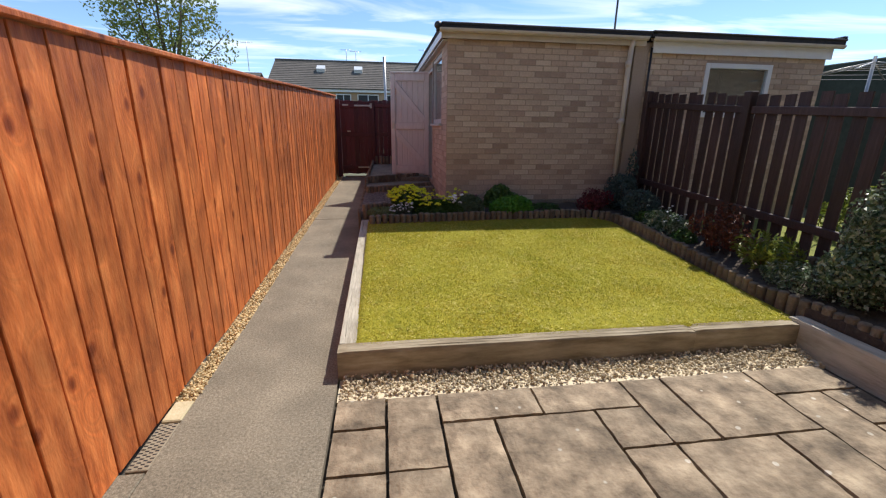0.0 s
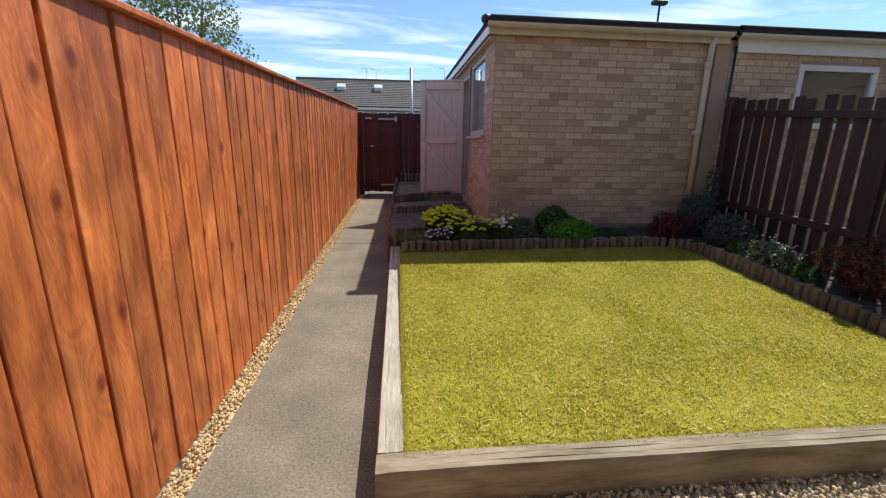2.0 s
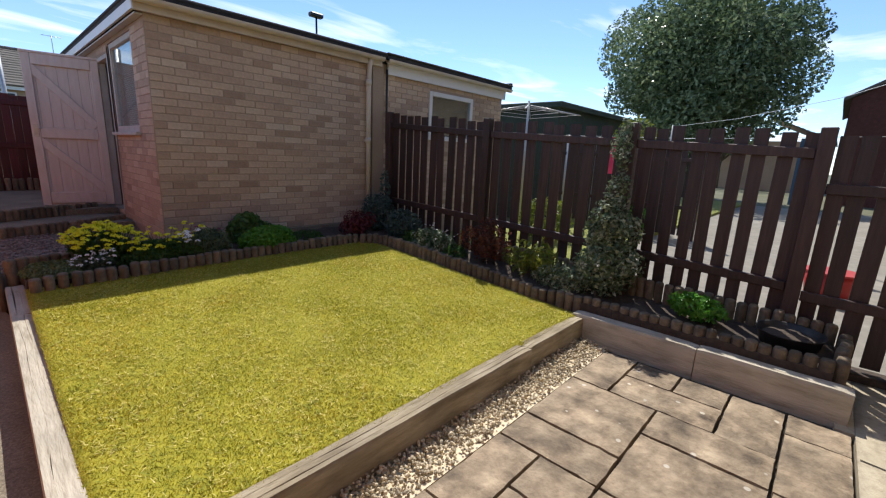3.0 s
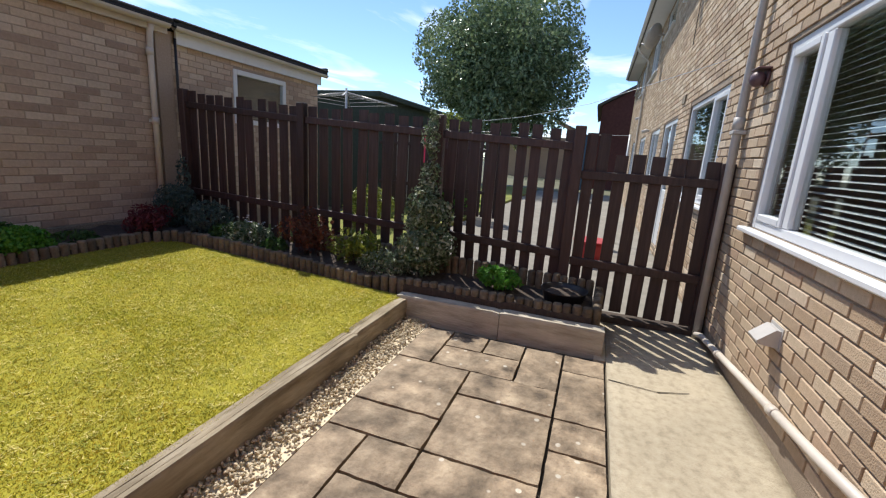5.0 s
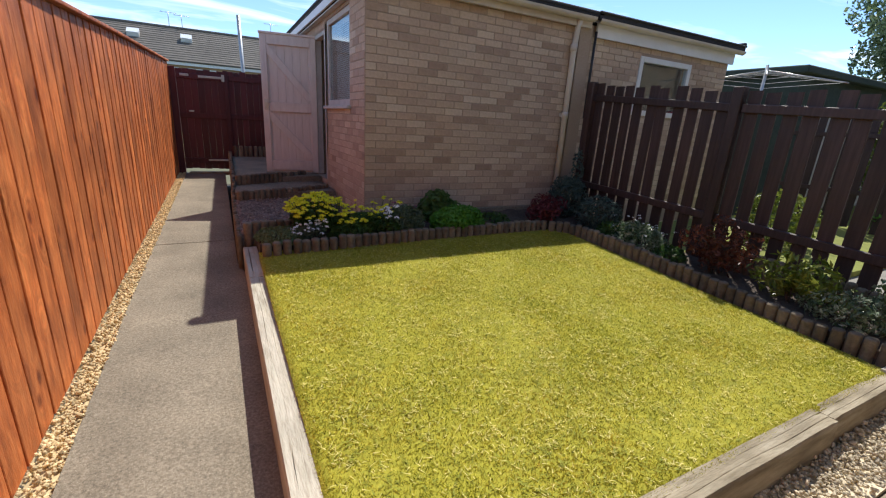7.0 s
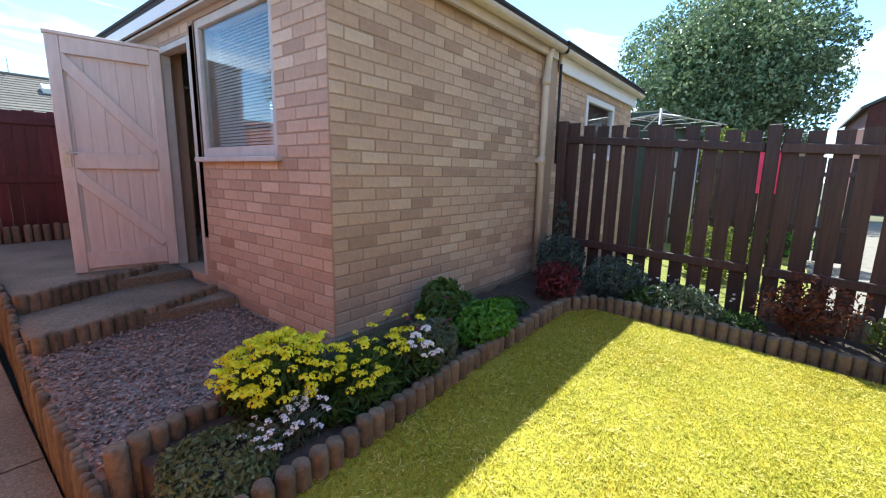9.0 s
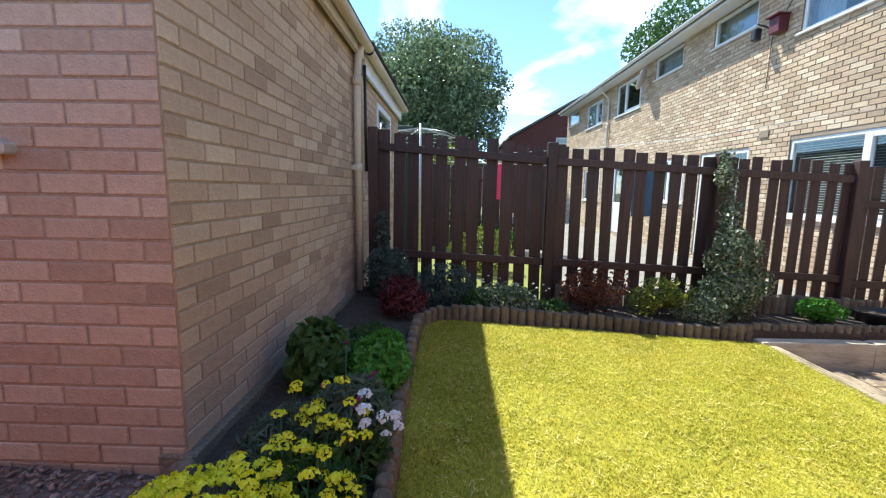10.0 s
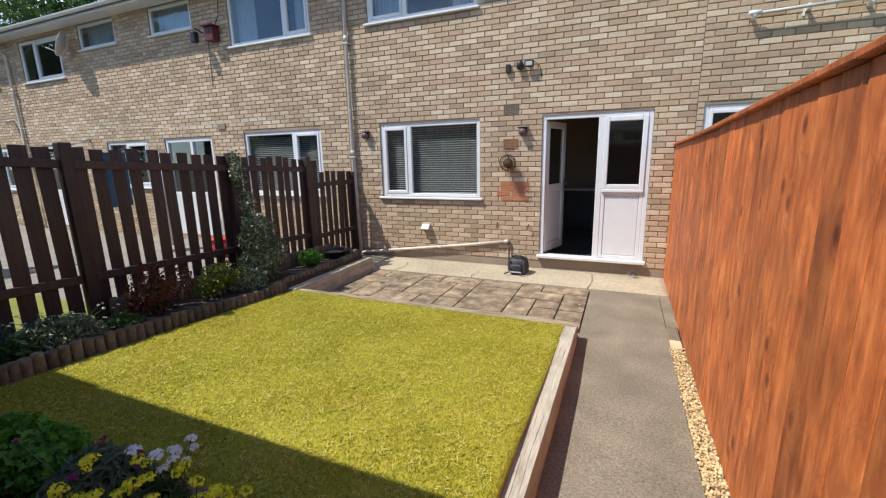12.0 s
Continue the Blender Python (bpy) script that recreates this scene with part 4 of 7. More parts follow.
slat = []
for k in range(3):
    bm = bmesh.new()
    vs = box(bm, -0.009, 0.009, -0.06, 0.06, 0, 1, bevel=0.0)
    bmesh.ops.bevel(bm, geom=[e for e in bm.edges if abs(e.verts[0].co.z - e.verts[1].co.z) > 0.5], offset=0.003, segments=1, affect="EDGES")
    slat.append(bm_mesh("slat", bm, M_BROWN))
r = random.Random(11)
for y0, y1, width, gap in ((2.96, 3.52, 0.108, 0.034), (1.83, 2.93, 0.106, 0.048), (0.16, 1.71, 0.106, 0.048), (-1.2, 0.04, 0.102, 0.046), (-2.42, -1.56, 0.105, 0.045)):
    n = max(2, round((y1 - y0 + gap) / (width + gap)))
    pitch = (y1 - y0 + gap) / n
    for i in range(n):
        y = y0 + pitch * i + (pitch - gap) / 2
        foot = float(np.interp(y, [-2.5, 0, 3.6], [0.05, 0.12, 0.3])) + r.uniform(0, 0.03)
        top = post_top(y) + r.uniform(-0.015, 0.02)
        if y > 2.6:
            foot -= 0.05
        m = Matrix.Translation((5.135 + r.uniform(-0.003, 0.003), y, foot)) @ Matrix.Rotation(r.uniform(-0.016, 0.016), 4, "X") @ Matrix.Rotation(r.uniform(-0.05, 0.05), 4, "Z")
        piece("slat", slat[i % 3], slatted, m @ Matrix.Diagonal((1, (pitch - gap) / 0.12, top - foot, 1)))
for y in (-1.36, -1.47):
    piece("slat", slat[0], slatted, Matrix.Translation((5.135, y, 0.1)) @ Matrix.Diagonal((1, 0.8, 1.62, 1)))
for y in (1.77, 0.10, -1.25, 3.56, -2.44):
    part("post", one_box(5.055, 5.145, y - 0.048, y + 0.048, -0.1, post_top(y) + (0.03 if y > -2 else 0.0), bevel=0.006), M_BROWN, slatted)
for a, b in ((1.82, 3.6), (0.15, 1.72), (-1.2, 0.05), (-2.4, -1.3)):
    za, zb = (post_top(a), post_top(b)) if a > -2 else (1.5, 1.5)
    for lo in (0.13, 0.62 if a > -2 else 0.55, None):
        bm = bmesh.new()
        if lo == 0.13:
            offs = (za - 0.19, zb - 0.19)
        elif lo is None:
            offs = (0.48, 0.50) if a < -1.25 else (0.60 + 0.04 * a, 0.60 + 0.04 * b)
        else:
            continue
        vs = box(bm, 5.085, 5.125, a, b, 0, 0.075, bevel=0.005)
        for v in vs:
            v.co.z += offs[0] + (offs[1] - offs[0]) * (v.co.y - a) / (b - a)
        part("rail", bm, M_BROWN, slatted)
solo("ground_fence_foot", one_box(5.05, 5.2, -2.5, 3.7, -0.2, 0.06), M_SOIL, kind="structure")

# ---- garden gate and panel at the end of the path ----
def boarded(name, x0, x1, y, z0, z1, label, category, gaps, hinge=False):
    th = thing(name, ((x0 + x1) / 2, y, z0), label, category)
    n = round((x1 - x0) / 0.105)
    p = (x1 - x0) / n
    me = bm_mesh("board", one_box(-0.047, 0.047, -0.009, 0.009, 0, 1, bevel=0.003), M_MAROON)
    r = random.Random(len(name))
    for i in range(n):
        piece("board", me, th, Matrix.Translation((x0 + p * (i + 0.5), y, z0 + r.uniform(0, 0.02))) @ Matrix.Diagonal((p * gaps / 0.094, 1, z1 - z0 + r.uniform(-0.02, 0.01), 1)))
    for z in (z0 + 0.12, (z0 + z1) / 2 + 0.05, z1 - 0.16):
        part("ledge", one_box(x0, x1, y - 0.034, y - 0.0095, z, z + 0.09, bevel=0.004), M_MAROON, th)
    return th


gate = boarded("garden_gate", 0.265, 1.04, 8.9, 0.30, 2.10, "closed maroon-stained boarded garden gate with pale strap hinges", "gate", 0.992)
strap = one_box(0.62, 1.05, 8.858, 8.865, 1.97, 2.01, bevel=0.002)
box(strap, 1.0, 1.05, 8.856, 8.865, 1.93, 2.05, bevel=0.002)
part("strap_hinge", strap, M_STEEL, gate, "pale painted strap hinge")
part("strap_hinge", one_box(0.66, 1.05, 8.858, 8.865, 0.46, 0.49, bevel=0.002), M_STEEL, gate, "pale painted strap hinge")
part("latch", one_box(0.33, 0.47, 8.856, 8.866, 1.98, 2.02, bevel=0.002), M_STEEL, gate, "pale metal latch")
part("bolt", one_box(0.42, 0.5, 8.85, 8.866, 1.36, 1.385, bevel=0.002), M_STEEL, gate, "pale metal bolt")
boarded("back_fence", 1.10, 2.30, 8.95, 0.30, 2.12, "maroon-stained boarded fence panel beside the gate", "fence", 0.985)
for x in (0.197, 1.07):
    solo("gate_post", one_box(x - (0.064 if x < 1 else 0.04), x + (0.064 if x < 1 else 0.04), 8.87, 8.95, 0, 2.13, bevel=0.005), M_MAROON, "square maroon-stained gate post", "post", group="gate posts")
solo("sill_board", one_box(0.33, 1.06, 8.72, 8.84, 0.2, 0.262, bevel=0.006), M_SLEEPER, "pale timber board across the foot of the gate", "board")
solo("metal_pole", one_tube([(1.44, 9.3, 0), (1.39, 9.26, 3.18)], 0.035, 10), M_STEEL, "tall pale galvanised pole behind the gate", "pole")

# ---- garage ----
garage = thing("garage", (3.5, 6, 0.3), "flat-roofed rose-brown brick garage with an open side door", "garage")
G_FRONT, G_SIDE, G_END = 3.70, 2.19, 9.3
side_holes = [(-5.36, -4.24, 1.565, 2.58), (-6.14, -5.44, 0.57, 2.50)]
bm = bmesh.new()
holed_wall(bm, G_SIDE, 4.94, 0.1, 2.70, 0.0, 0.2, [], lambda u, d, z: (u, G_FRONT + d, z))
wall_front = part("wall", bm, M_MORTAR_G, garage)
bm = bmesh.new()
holed_wall(bm, -G_END, -G_FRONT - 0.2, 0.1, 2.70, 0.0, 0.2, side_holes, lambda u, d, z: (G_SIDE + d, -u, z))
wall_side = part("wall", bm, M_MORTAR_G, garage)
bm = bmesh.new()
holed_wall(bm, G_SIDE + 0.2, 4.94, 0.1, 2.70, 0.0, 0.2, [], lambda u, d, z: (u, G_END - d, z))
part("wall", bm, M_MORTAR_G, garage)
part("pier", one_box(4.86, 5.06, 3.66, 3.698, 0.1, 2.68), M_MORTAR_G, garage, "rendered grey-brown pier between two garages")
part("floor", one_box(G_SIDE + 0.2, 4.9, 3.9, 9.1, 0.3, 0.56), M_CONCRETE, garage)
part("plinth", one_box(G_SIDE - 0.02, 4.85, G_FRONT - 0.035, G_FRONT + 0.1, 0.1, 0.47, bevel=0.008), M_CONCRETE, garage, "stained concrete plinth")
M_F = Matrix.Translation((0, G_FRONT, 0))
M_S = Matrix.Translation((G_SIDE, 0, 0)) @ Matrix.Rotation(-math.pi / 2, 4, "Z")
roof = bmesh.new()
box(roof, 2.10, 5.02, 3.56, 9.42, 2.745, 2.78)
box(roof, 2.09, 5.03, 3.55, 3.62, 2.78, 2.82, bevel=0.01)
box(roof, 2.09, 2.15, 3.62, 9.42, 2.78, 2.82, bevel=0.01)
part("roof", roof, M_FELT, garage, "dark roofing felt with an upstand edge")
part("fascia", one_box(2.10, 5.0, 3.625, 3.66, 2.64, 2.745), M_CREAM, garage)
part("fascia", one_box(2.10, 2.125, 3.67, 9.4, 2.655, 2.745), M_WHITE, garage, "white painted side fascia")
part("soffit", one_box(2.122, 2.188, 3.70, 9.3, 2.62, 2.635), M_GREYPAINT, garage)


def gutter(parent, x0, x1, y, z, mat, r=0.05):
    bm = bmesh.new()
    seg = 8
    prof = [(math.cos(math.pi * (1 + k / seg)) * r, math.sin(math.pi * (1 + k / seg)) * r) for k in range(seg + 1)]
    prof += [(px * 0.9, pz * 0.9) for px, pz in prof[::-1]]
    ends = [[bm.verts.new((x, y + py, z + pz)) for py, pz in prof] for x in (x0, x1)]
    n = len(prof)
    for k in range(n):
        bm.faces.new((ends[0][k], ends[0][(k + 1) % n], ends[1][(k + 1) % n], ends[1][k]))
    bm.faces.new(ends[0])
    bm.faces.new(ends[1][::-1])
    bmesh.ops.recalc_face_normals(bm, faces=bm.faces)
    return part("gutter", bm, mat, parent)


gutter(garage, 2.06, 4.98, 3.575, 2.745, M_CREAM)
bm = bmesh.new()
ball(bm, (2.05, 3.60, 2.78), 0.055, 0.06, 0.05)
tube(bm, [(2.05, 3.60, 2.78), (2.05, 3.60, 2.70)], 0.03)
part("gutter_outlet", bm, M_BLACK, garage, "black plastic gutter end")
dp = bmesh.new()
tube(dp, [(4.79, 3.60, 2.72), (4.785, 3.63, 2.62), (4.78, 3.645, 2.4), (4.77, 3.645, 0.45)], 0.034, 10)
for z in (1.62, 2.4):
    tube(dp, [(4.775, 3.645, z - 0.04), (4.775, 3.645, z + 0.04)], 0.042, 10)
box(dp, 4.73, 4.82, 3.66, 3.70, 1.60, 1.64)
part("downpipe", dp, M_CREAM, garage, "cream plastic downpipe")
knob = one_box(5.0, 5.12, 3.56, 3.66, 2.77, 2.815, bevel=0.015)
part("ridge_cap", knob, M_FELT, garage)

# side window with a white blind behind
gw = part("window", one_box(G_SIDE + 0.01, G_SIDE + 0.07, 4.245, 4.30, 1.565, 2.58, bevel=0.004), M_GREYPAINT, garage, "grey-white painted timber window")
for a in ((5.30, 5.355, 1.565, 2.58), (4.30, 5.30, 1.565, 1.635), (4.30, 5.30, 2.52, 2.58)):
    part("frame", one_box(G_SIDE + 0.01, G_SIDE + 0.07, a[0], a[1], a[2], a[3], bevel=0.004), M_GREYPAINT, gw)
part("sill", one_box(G_SIDE - 0.05, G_SIDE + 0.09, 4.19, 5.40, 1.525, 1.563, bevel=0.006), M_GREYPAINT, gw)
part("pane", one_box(G_SIDE + 0.035, G_SIDE + 0.041, 4.30, 5.30, 1.635, 2.52), M_GLASS, gw).visible_shadow = False
blind = thing("venetian_blind", (G_SIDE + 0.12, 4.8, 1.6), "closed white venetian blind in the garage window", "blind")
sl = bm_mesh("slat", one_box(-0.012, 0.012, -0.5, 0.5, -0.0008, 0.0008, m=Matrix.Rotation(radians(-50), 4, "Y")), M_BLIND)
for k in range(38):
    piece("slat", sl, blind, Matrix.Translation((G_SIDE + 0.12, 4.80, 1.64 + 0.0235 * k)))
part("headrail", one_box(G_SIDE + 0.09, G_SIDE + 0.15, 4.3, 5.3, 2.525, 2.56), M_BLIND, blind)
# door frame and the open leaf
df = part("door_frame", one_box(G_SIDE + 0.0, G_SIDE + 0.09, 5.44, 5.50, 0.57, 2.50, bevel=0.004), M_GREYPAINT, garage)
part("jamb", one_box(G_SIDE + 0.0, G_SIDE + 0.09, 6.08, 6.14, 0.57, 2.50, bevel=0.004), M_GREYPAINT, df)
part("head", one_box(G_SIDE + 0.0, G_SIDE + 0.09, 5.50, 6.08, 2.45, 2.50, bevel=0.004), M_GREYPAINT, df)
part("mullion", one_box(G_SIDE + 0.0, G_SIDE + 0.085, 5.36, 5.44, 0.9, 2.56, bevel=0.004), M_GREYPAINT, df)
leaf_m = Matrix.Translation((2.205, 6.11, 0.585)) @ Matrix.Rotation(math.atan2(0.16, -0.73), 4, "Z")
door = thing("garage_door", (2.205, 6.11, 0.585), "open ledged and braced garage door in chalky pale paint", "door")
LW, LH = 0.745, 1.885
me = bm_mesh("board", one_box(-0.0, 0.104, 0.004, 0.022, 0, 1, bevel=0.003), M_PINKDOOR)
for k in range(7):
    piece("board", me, door, leaf_m @ Matrix.Translation((0.006 + 0.105 * k, 0, 0)) @ Matrix.Diagonal((1, 1, LH, 1)))
for nm, a in (("stile", (0, 0.085, 0.024, 0.05, 0, LH)), ("stile", (LW - 0.085, LW, 0.024, 0.05, 0, LH)), ("rail", (0.087, LW - 0.087, 0.024, 0.049, LH - 0.13, LH)),
              ("rail", (0.087, LW - 0.087, 0.024, 0.049, 0.87, 1.0)), ("rail", (0.087, LW - 0.087, 0.024, 0.049, 0.03, 0.17)),
              ("drip_board", (-0.01, LW + 0.01, 0.0, 0.058, LH + 0.001, LH + 0.03))):
    part(nm, one_box(*a, bevel=0.004), M_PINKDOOR, door, m=leaf_m)
for z0, z1 in ((0.175, 0.865), (1.005, LH - 0.135)):
    bm = bmesh.new()
    L = math.hypot(LW - 0.17, z1 - z0)
    box(bm, 0, L, 0.024, 0.044, -0.045, 0.045, bevel=0.003, m=Matrix.Translation((0.087, 0, z0 + 0.04)) @ Matrix.Rotation(-math.atan2(z1 - z0 - 0.08, LW - 0.17), 4, "Y"))
    part("brace", bm, M_PINKDOOR, door, m=leaf_m)
bm = one_box(LW - 0.07, LW - 0.02, 0.05, 0.056, 0.88, 1.03, bevel=0.002)
tube(bm, [(LW - 0.045, 0.056, 0.99), (LW - 0.045, 0.08, 0.99), (LW - 0.11, 0.085, 0.985)], 0.007, 6)
part("handle", bm, M_STEEL, door, "worn metal lever handle", leaf_m)

# neighbour's garage, joined on
ngar = thing("garage", (6.5, 6, 0.3), "flat-roofed brick garage next door with a white fascia", "garage")
bm = bmesh.new()
nh = [(6.035, 7.12, 1.70, 2.45)]
holed_wall(bm, 5.07, 8.02, 0.1, 2.70, 0.0, 0.2, nh, lambda u, d, z: (u, G_FRONT + d, z))
nwall = part("wall", bm, M_MORTAR_G, ngar)
bm = bmesh.new()
holed_wall(bm, -9.2, -3.9, 0.1, 2.70, 0.0, 0.2, [], lambda u, d, z: (8.02 - d, -u, z))
part("wall", bm, M_MORTAR_G, ngar)
bm = bmesh.new()
box(bm, 5.04, 8.14, 3.56, 9.4, 2.745, 2.80)
box(bm, 5.04, 8.15, 3.54, 3.60, 2.80, 2.83, bevel=0.01)
box(bm, 8.09, 8.16, 3.56, 9.4, 2.80, 2.87, bevel=0.01)
part("roof", bm, M_FELT, ngar)
part("fascia", one_box(5.12, 8.05, 3.64, 3.67, 2.56, 2.745), M_WHITE, ngar, "white board under the gutter")
gutter(ngar, 5.06, 8.14, 3.585, 2.745, M_CREAM)
part("vent_pipe", one_tube([(5.10, 3.64, 2.62), (5.09, 3.63, 1.6)], 0.016, 8), M_BLACK, ngar)
nw = part("window", one_box(6.025, 6.095, 3.68, 3.75, 1.70, 2.46, bevel=0.004), M_WHITE, ngar, "white-framed dark window")
for a in ((7.06, 7.13, 1.70, 2.46), (6.095, 7.06, 2.39, 2.46), (6.095, 7.06, 1.70, 1.77)):
    part("frame", one_box(a[0], a[1], 3.68, 3.75, a[2], a[3], bevel=0.004), M_WHITE, nw)
part("pane", one_box(6.095, 7.06, 3.71, 3.716, 1.77, 2.39), M_GLASS, nw).visible_shadow = False
# dark sheet added close behind the pane, in place of the unlit inside
part("board", one_box(6.05, 7.10, 3.80, 3.81, 1.7, 2.45), M_ROOMFLOOR, ngar)

# ---- the terrace ----
H_Y = -2.50
ROW0, ROW1, EAVES = -6.0, 21.0, 4.93
M_H = Matrix.Translation((0, H_Y, 0)) @ Matrix.Rotation(math.pi, 4, "Z")
WINS = [  # x0, x1, z0, z1, mullions, blind, curtain
    (2.755, 4.535, 1.085, 2.29, (4.0,), "grey", 0), (2.80, 4.68, 3.87, 4.86, (4.0,), "", 1), (-1.5, -0.21, 1.09, 2.30, (-0.9,), "", 0),
    (5.78, 7.66, 1.09, 2.28, (6.43,), "white", 0), (10.64, 12.11, 1.2, 2.24, (11.4,), "", 1), (5.84, 7.73, 3.87, 4.86, (6.42,), "", 1),
    (8.72, 9.97, 4.33, 4.86, (), "", 2), (11.13, 12.47, 4.33, 4.86, (), "", 2), (13.26, 15.05, 3.82, 4.78, (14.4,), "", 0), (16.35, 18.11, 3.84, 4.72, (17.0,), "", 1),
    (19.2, 20.75, 4.3, 4.86, (), "", 0), (-3.6, -1.9, 3.87, 4.86, (-2.7,), "", 0), (16.2, 18.0, 1.1, 2.25, (17.1,), "", 0)]
DOORS = [(0.35, 1.805, 0.19, 2.285), (8.57, 10.04, 0.15, 2.24), (13.4, 14.9, 0.15, 2.24)]
holes = [(-x1, -x0, z0, z1) for x0, x1, z0, z1, *_ in WINS] + [(-b, -a, c, d) for a, b, c, d in DOORS]


def unit(x0, x1, label, near, seed):
    """One house of the row: wall with its bricks, rooms behind, roof."""
    hs = [h for h in holes if h[0] > -x1 - 0.01 and h[1] < -x0 + 0.01]
    th = thing("terraced_house", ((x0 + x1) / 2, H_Y - 3, 0), label, "house", "terrace")
    bm = bmesh.new()
    holed_wall(bm, -x1, -x0, -0.2, EAVES, 0.0, 0.25, hs, lambda u, d, z: (-u, H_Y - d, z))
    w = part("wall", bm, M_MORTAR, th)
    # rooms behind, in darkened colours so that they read as unlit
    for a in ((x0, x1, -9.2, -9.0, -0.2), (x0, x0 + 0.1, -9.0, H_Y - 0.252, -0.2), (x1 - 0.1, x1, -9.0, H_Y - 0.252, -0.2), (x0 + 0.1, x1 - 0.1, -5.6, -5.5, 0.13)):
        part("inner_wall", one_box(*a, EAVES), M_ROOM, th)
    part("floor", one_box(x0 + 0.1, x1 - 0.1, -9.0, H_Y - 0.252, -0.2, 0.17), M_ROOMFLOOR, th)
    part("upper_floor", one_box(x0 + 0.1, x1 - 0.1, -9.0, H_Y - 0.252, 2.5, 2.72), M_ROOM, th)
    bm = bmesh.new()
    vs = [bm.verts.new(p) for x in (x0, x1) for p in ((x, -2.10, 4.98), (x, -5.85, 6.75), (x, -9.6, 4.98), (x, -9.6, 4.90), (x, -5.85, 6.62), (x, -2.10, 4.90))]
    for k in range(6):
        bm.faces.new((vs[k], vs[(k + 1) % 6], vs[6 + (k + 1) % 6], vs[6 + k]))
    bm.faces.new(vs[:6])
    bm.faces.new(vs[6:][::-1])
    bmesh.ops.recalc_face_normals(bm, faces=bm.faces)
    part("roof", bm, M_TILE, th)
    part("soffit", one_box(x0, x1, -2.498, -2.16, EAVES - 0.05, EAVES - 0.03), M_WHITE, th)
    part("fascia", one_box(x0, x1, -2.158, -2.135, EAVES - 0.07, EAVES + 0.05), M_WHITE, th)
    gutter(th, x0, x1 - 0.003, -2.08, EAVES + 0.04, M_WHITE, 0.055)
    lay_bricks(w, brick_rects(-x1 + 0.004, -x0 - 0.004, 0.145 if seed == 1 else 0.02, EAVES - 0.05, hs, seed, 0.213, 0.062, 0.013), M_H, M_BUFF_O, M_BUFF_I, near, seed, 0.009)
    return th, w


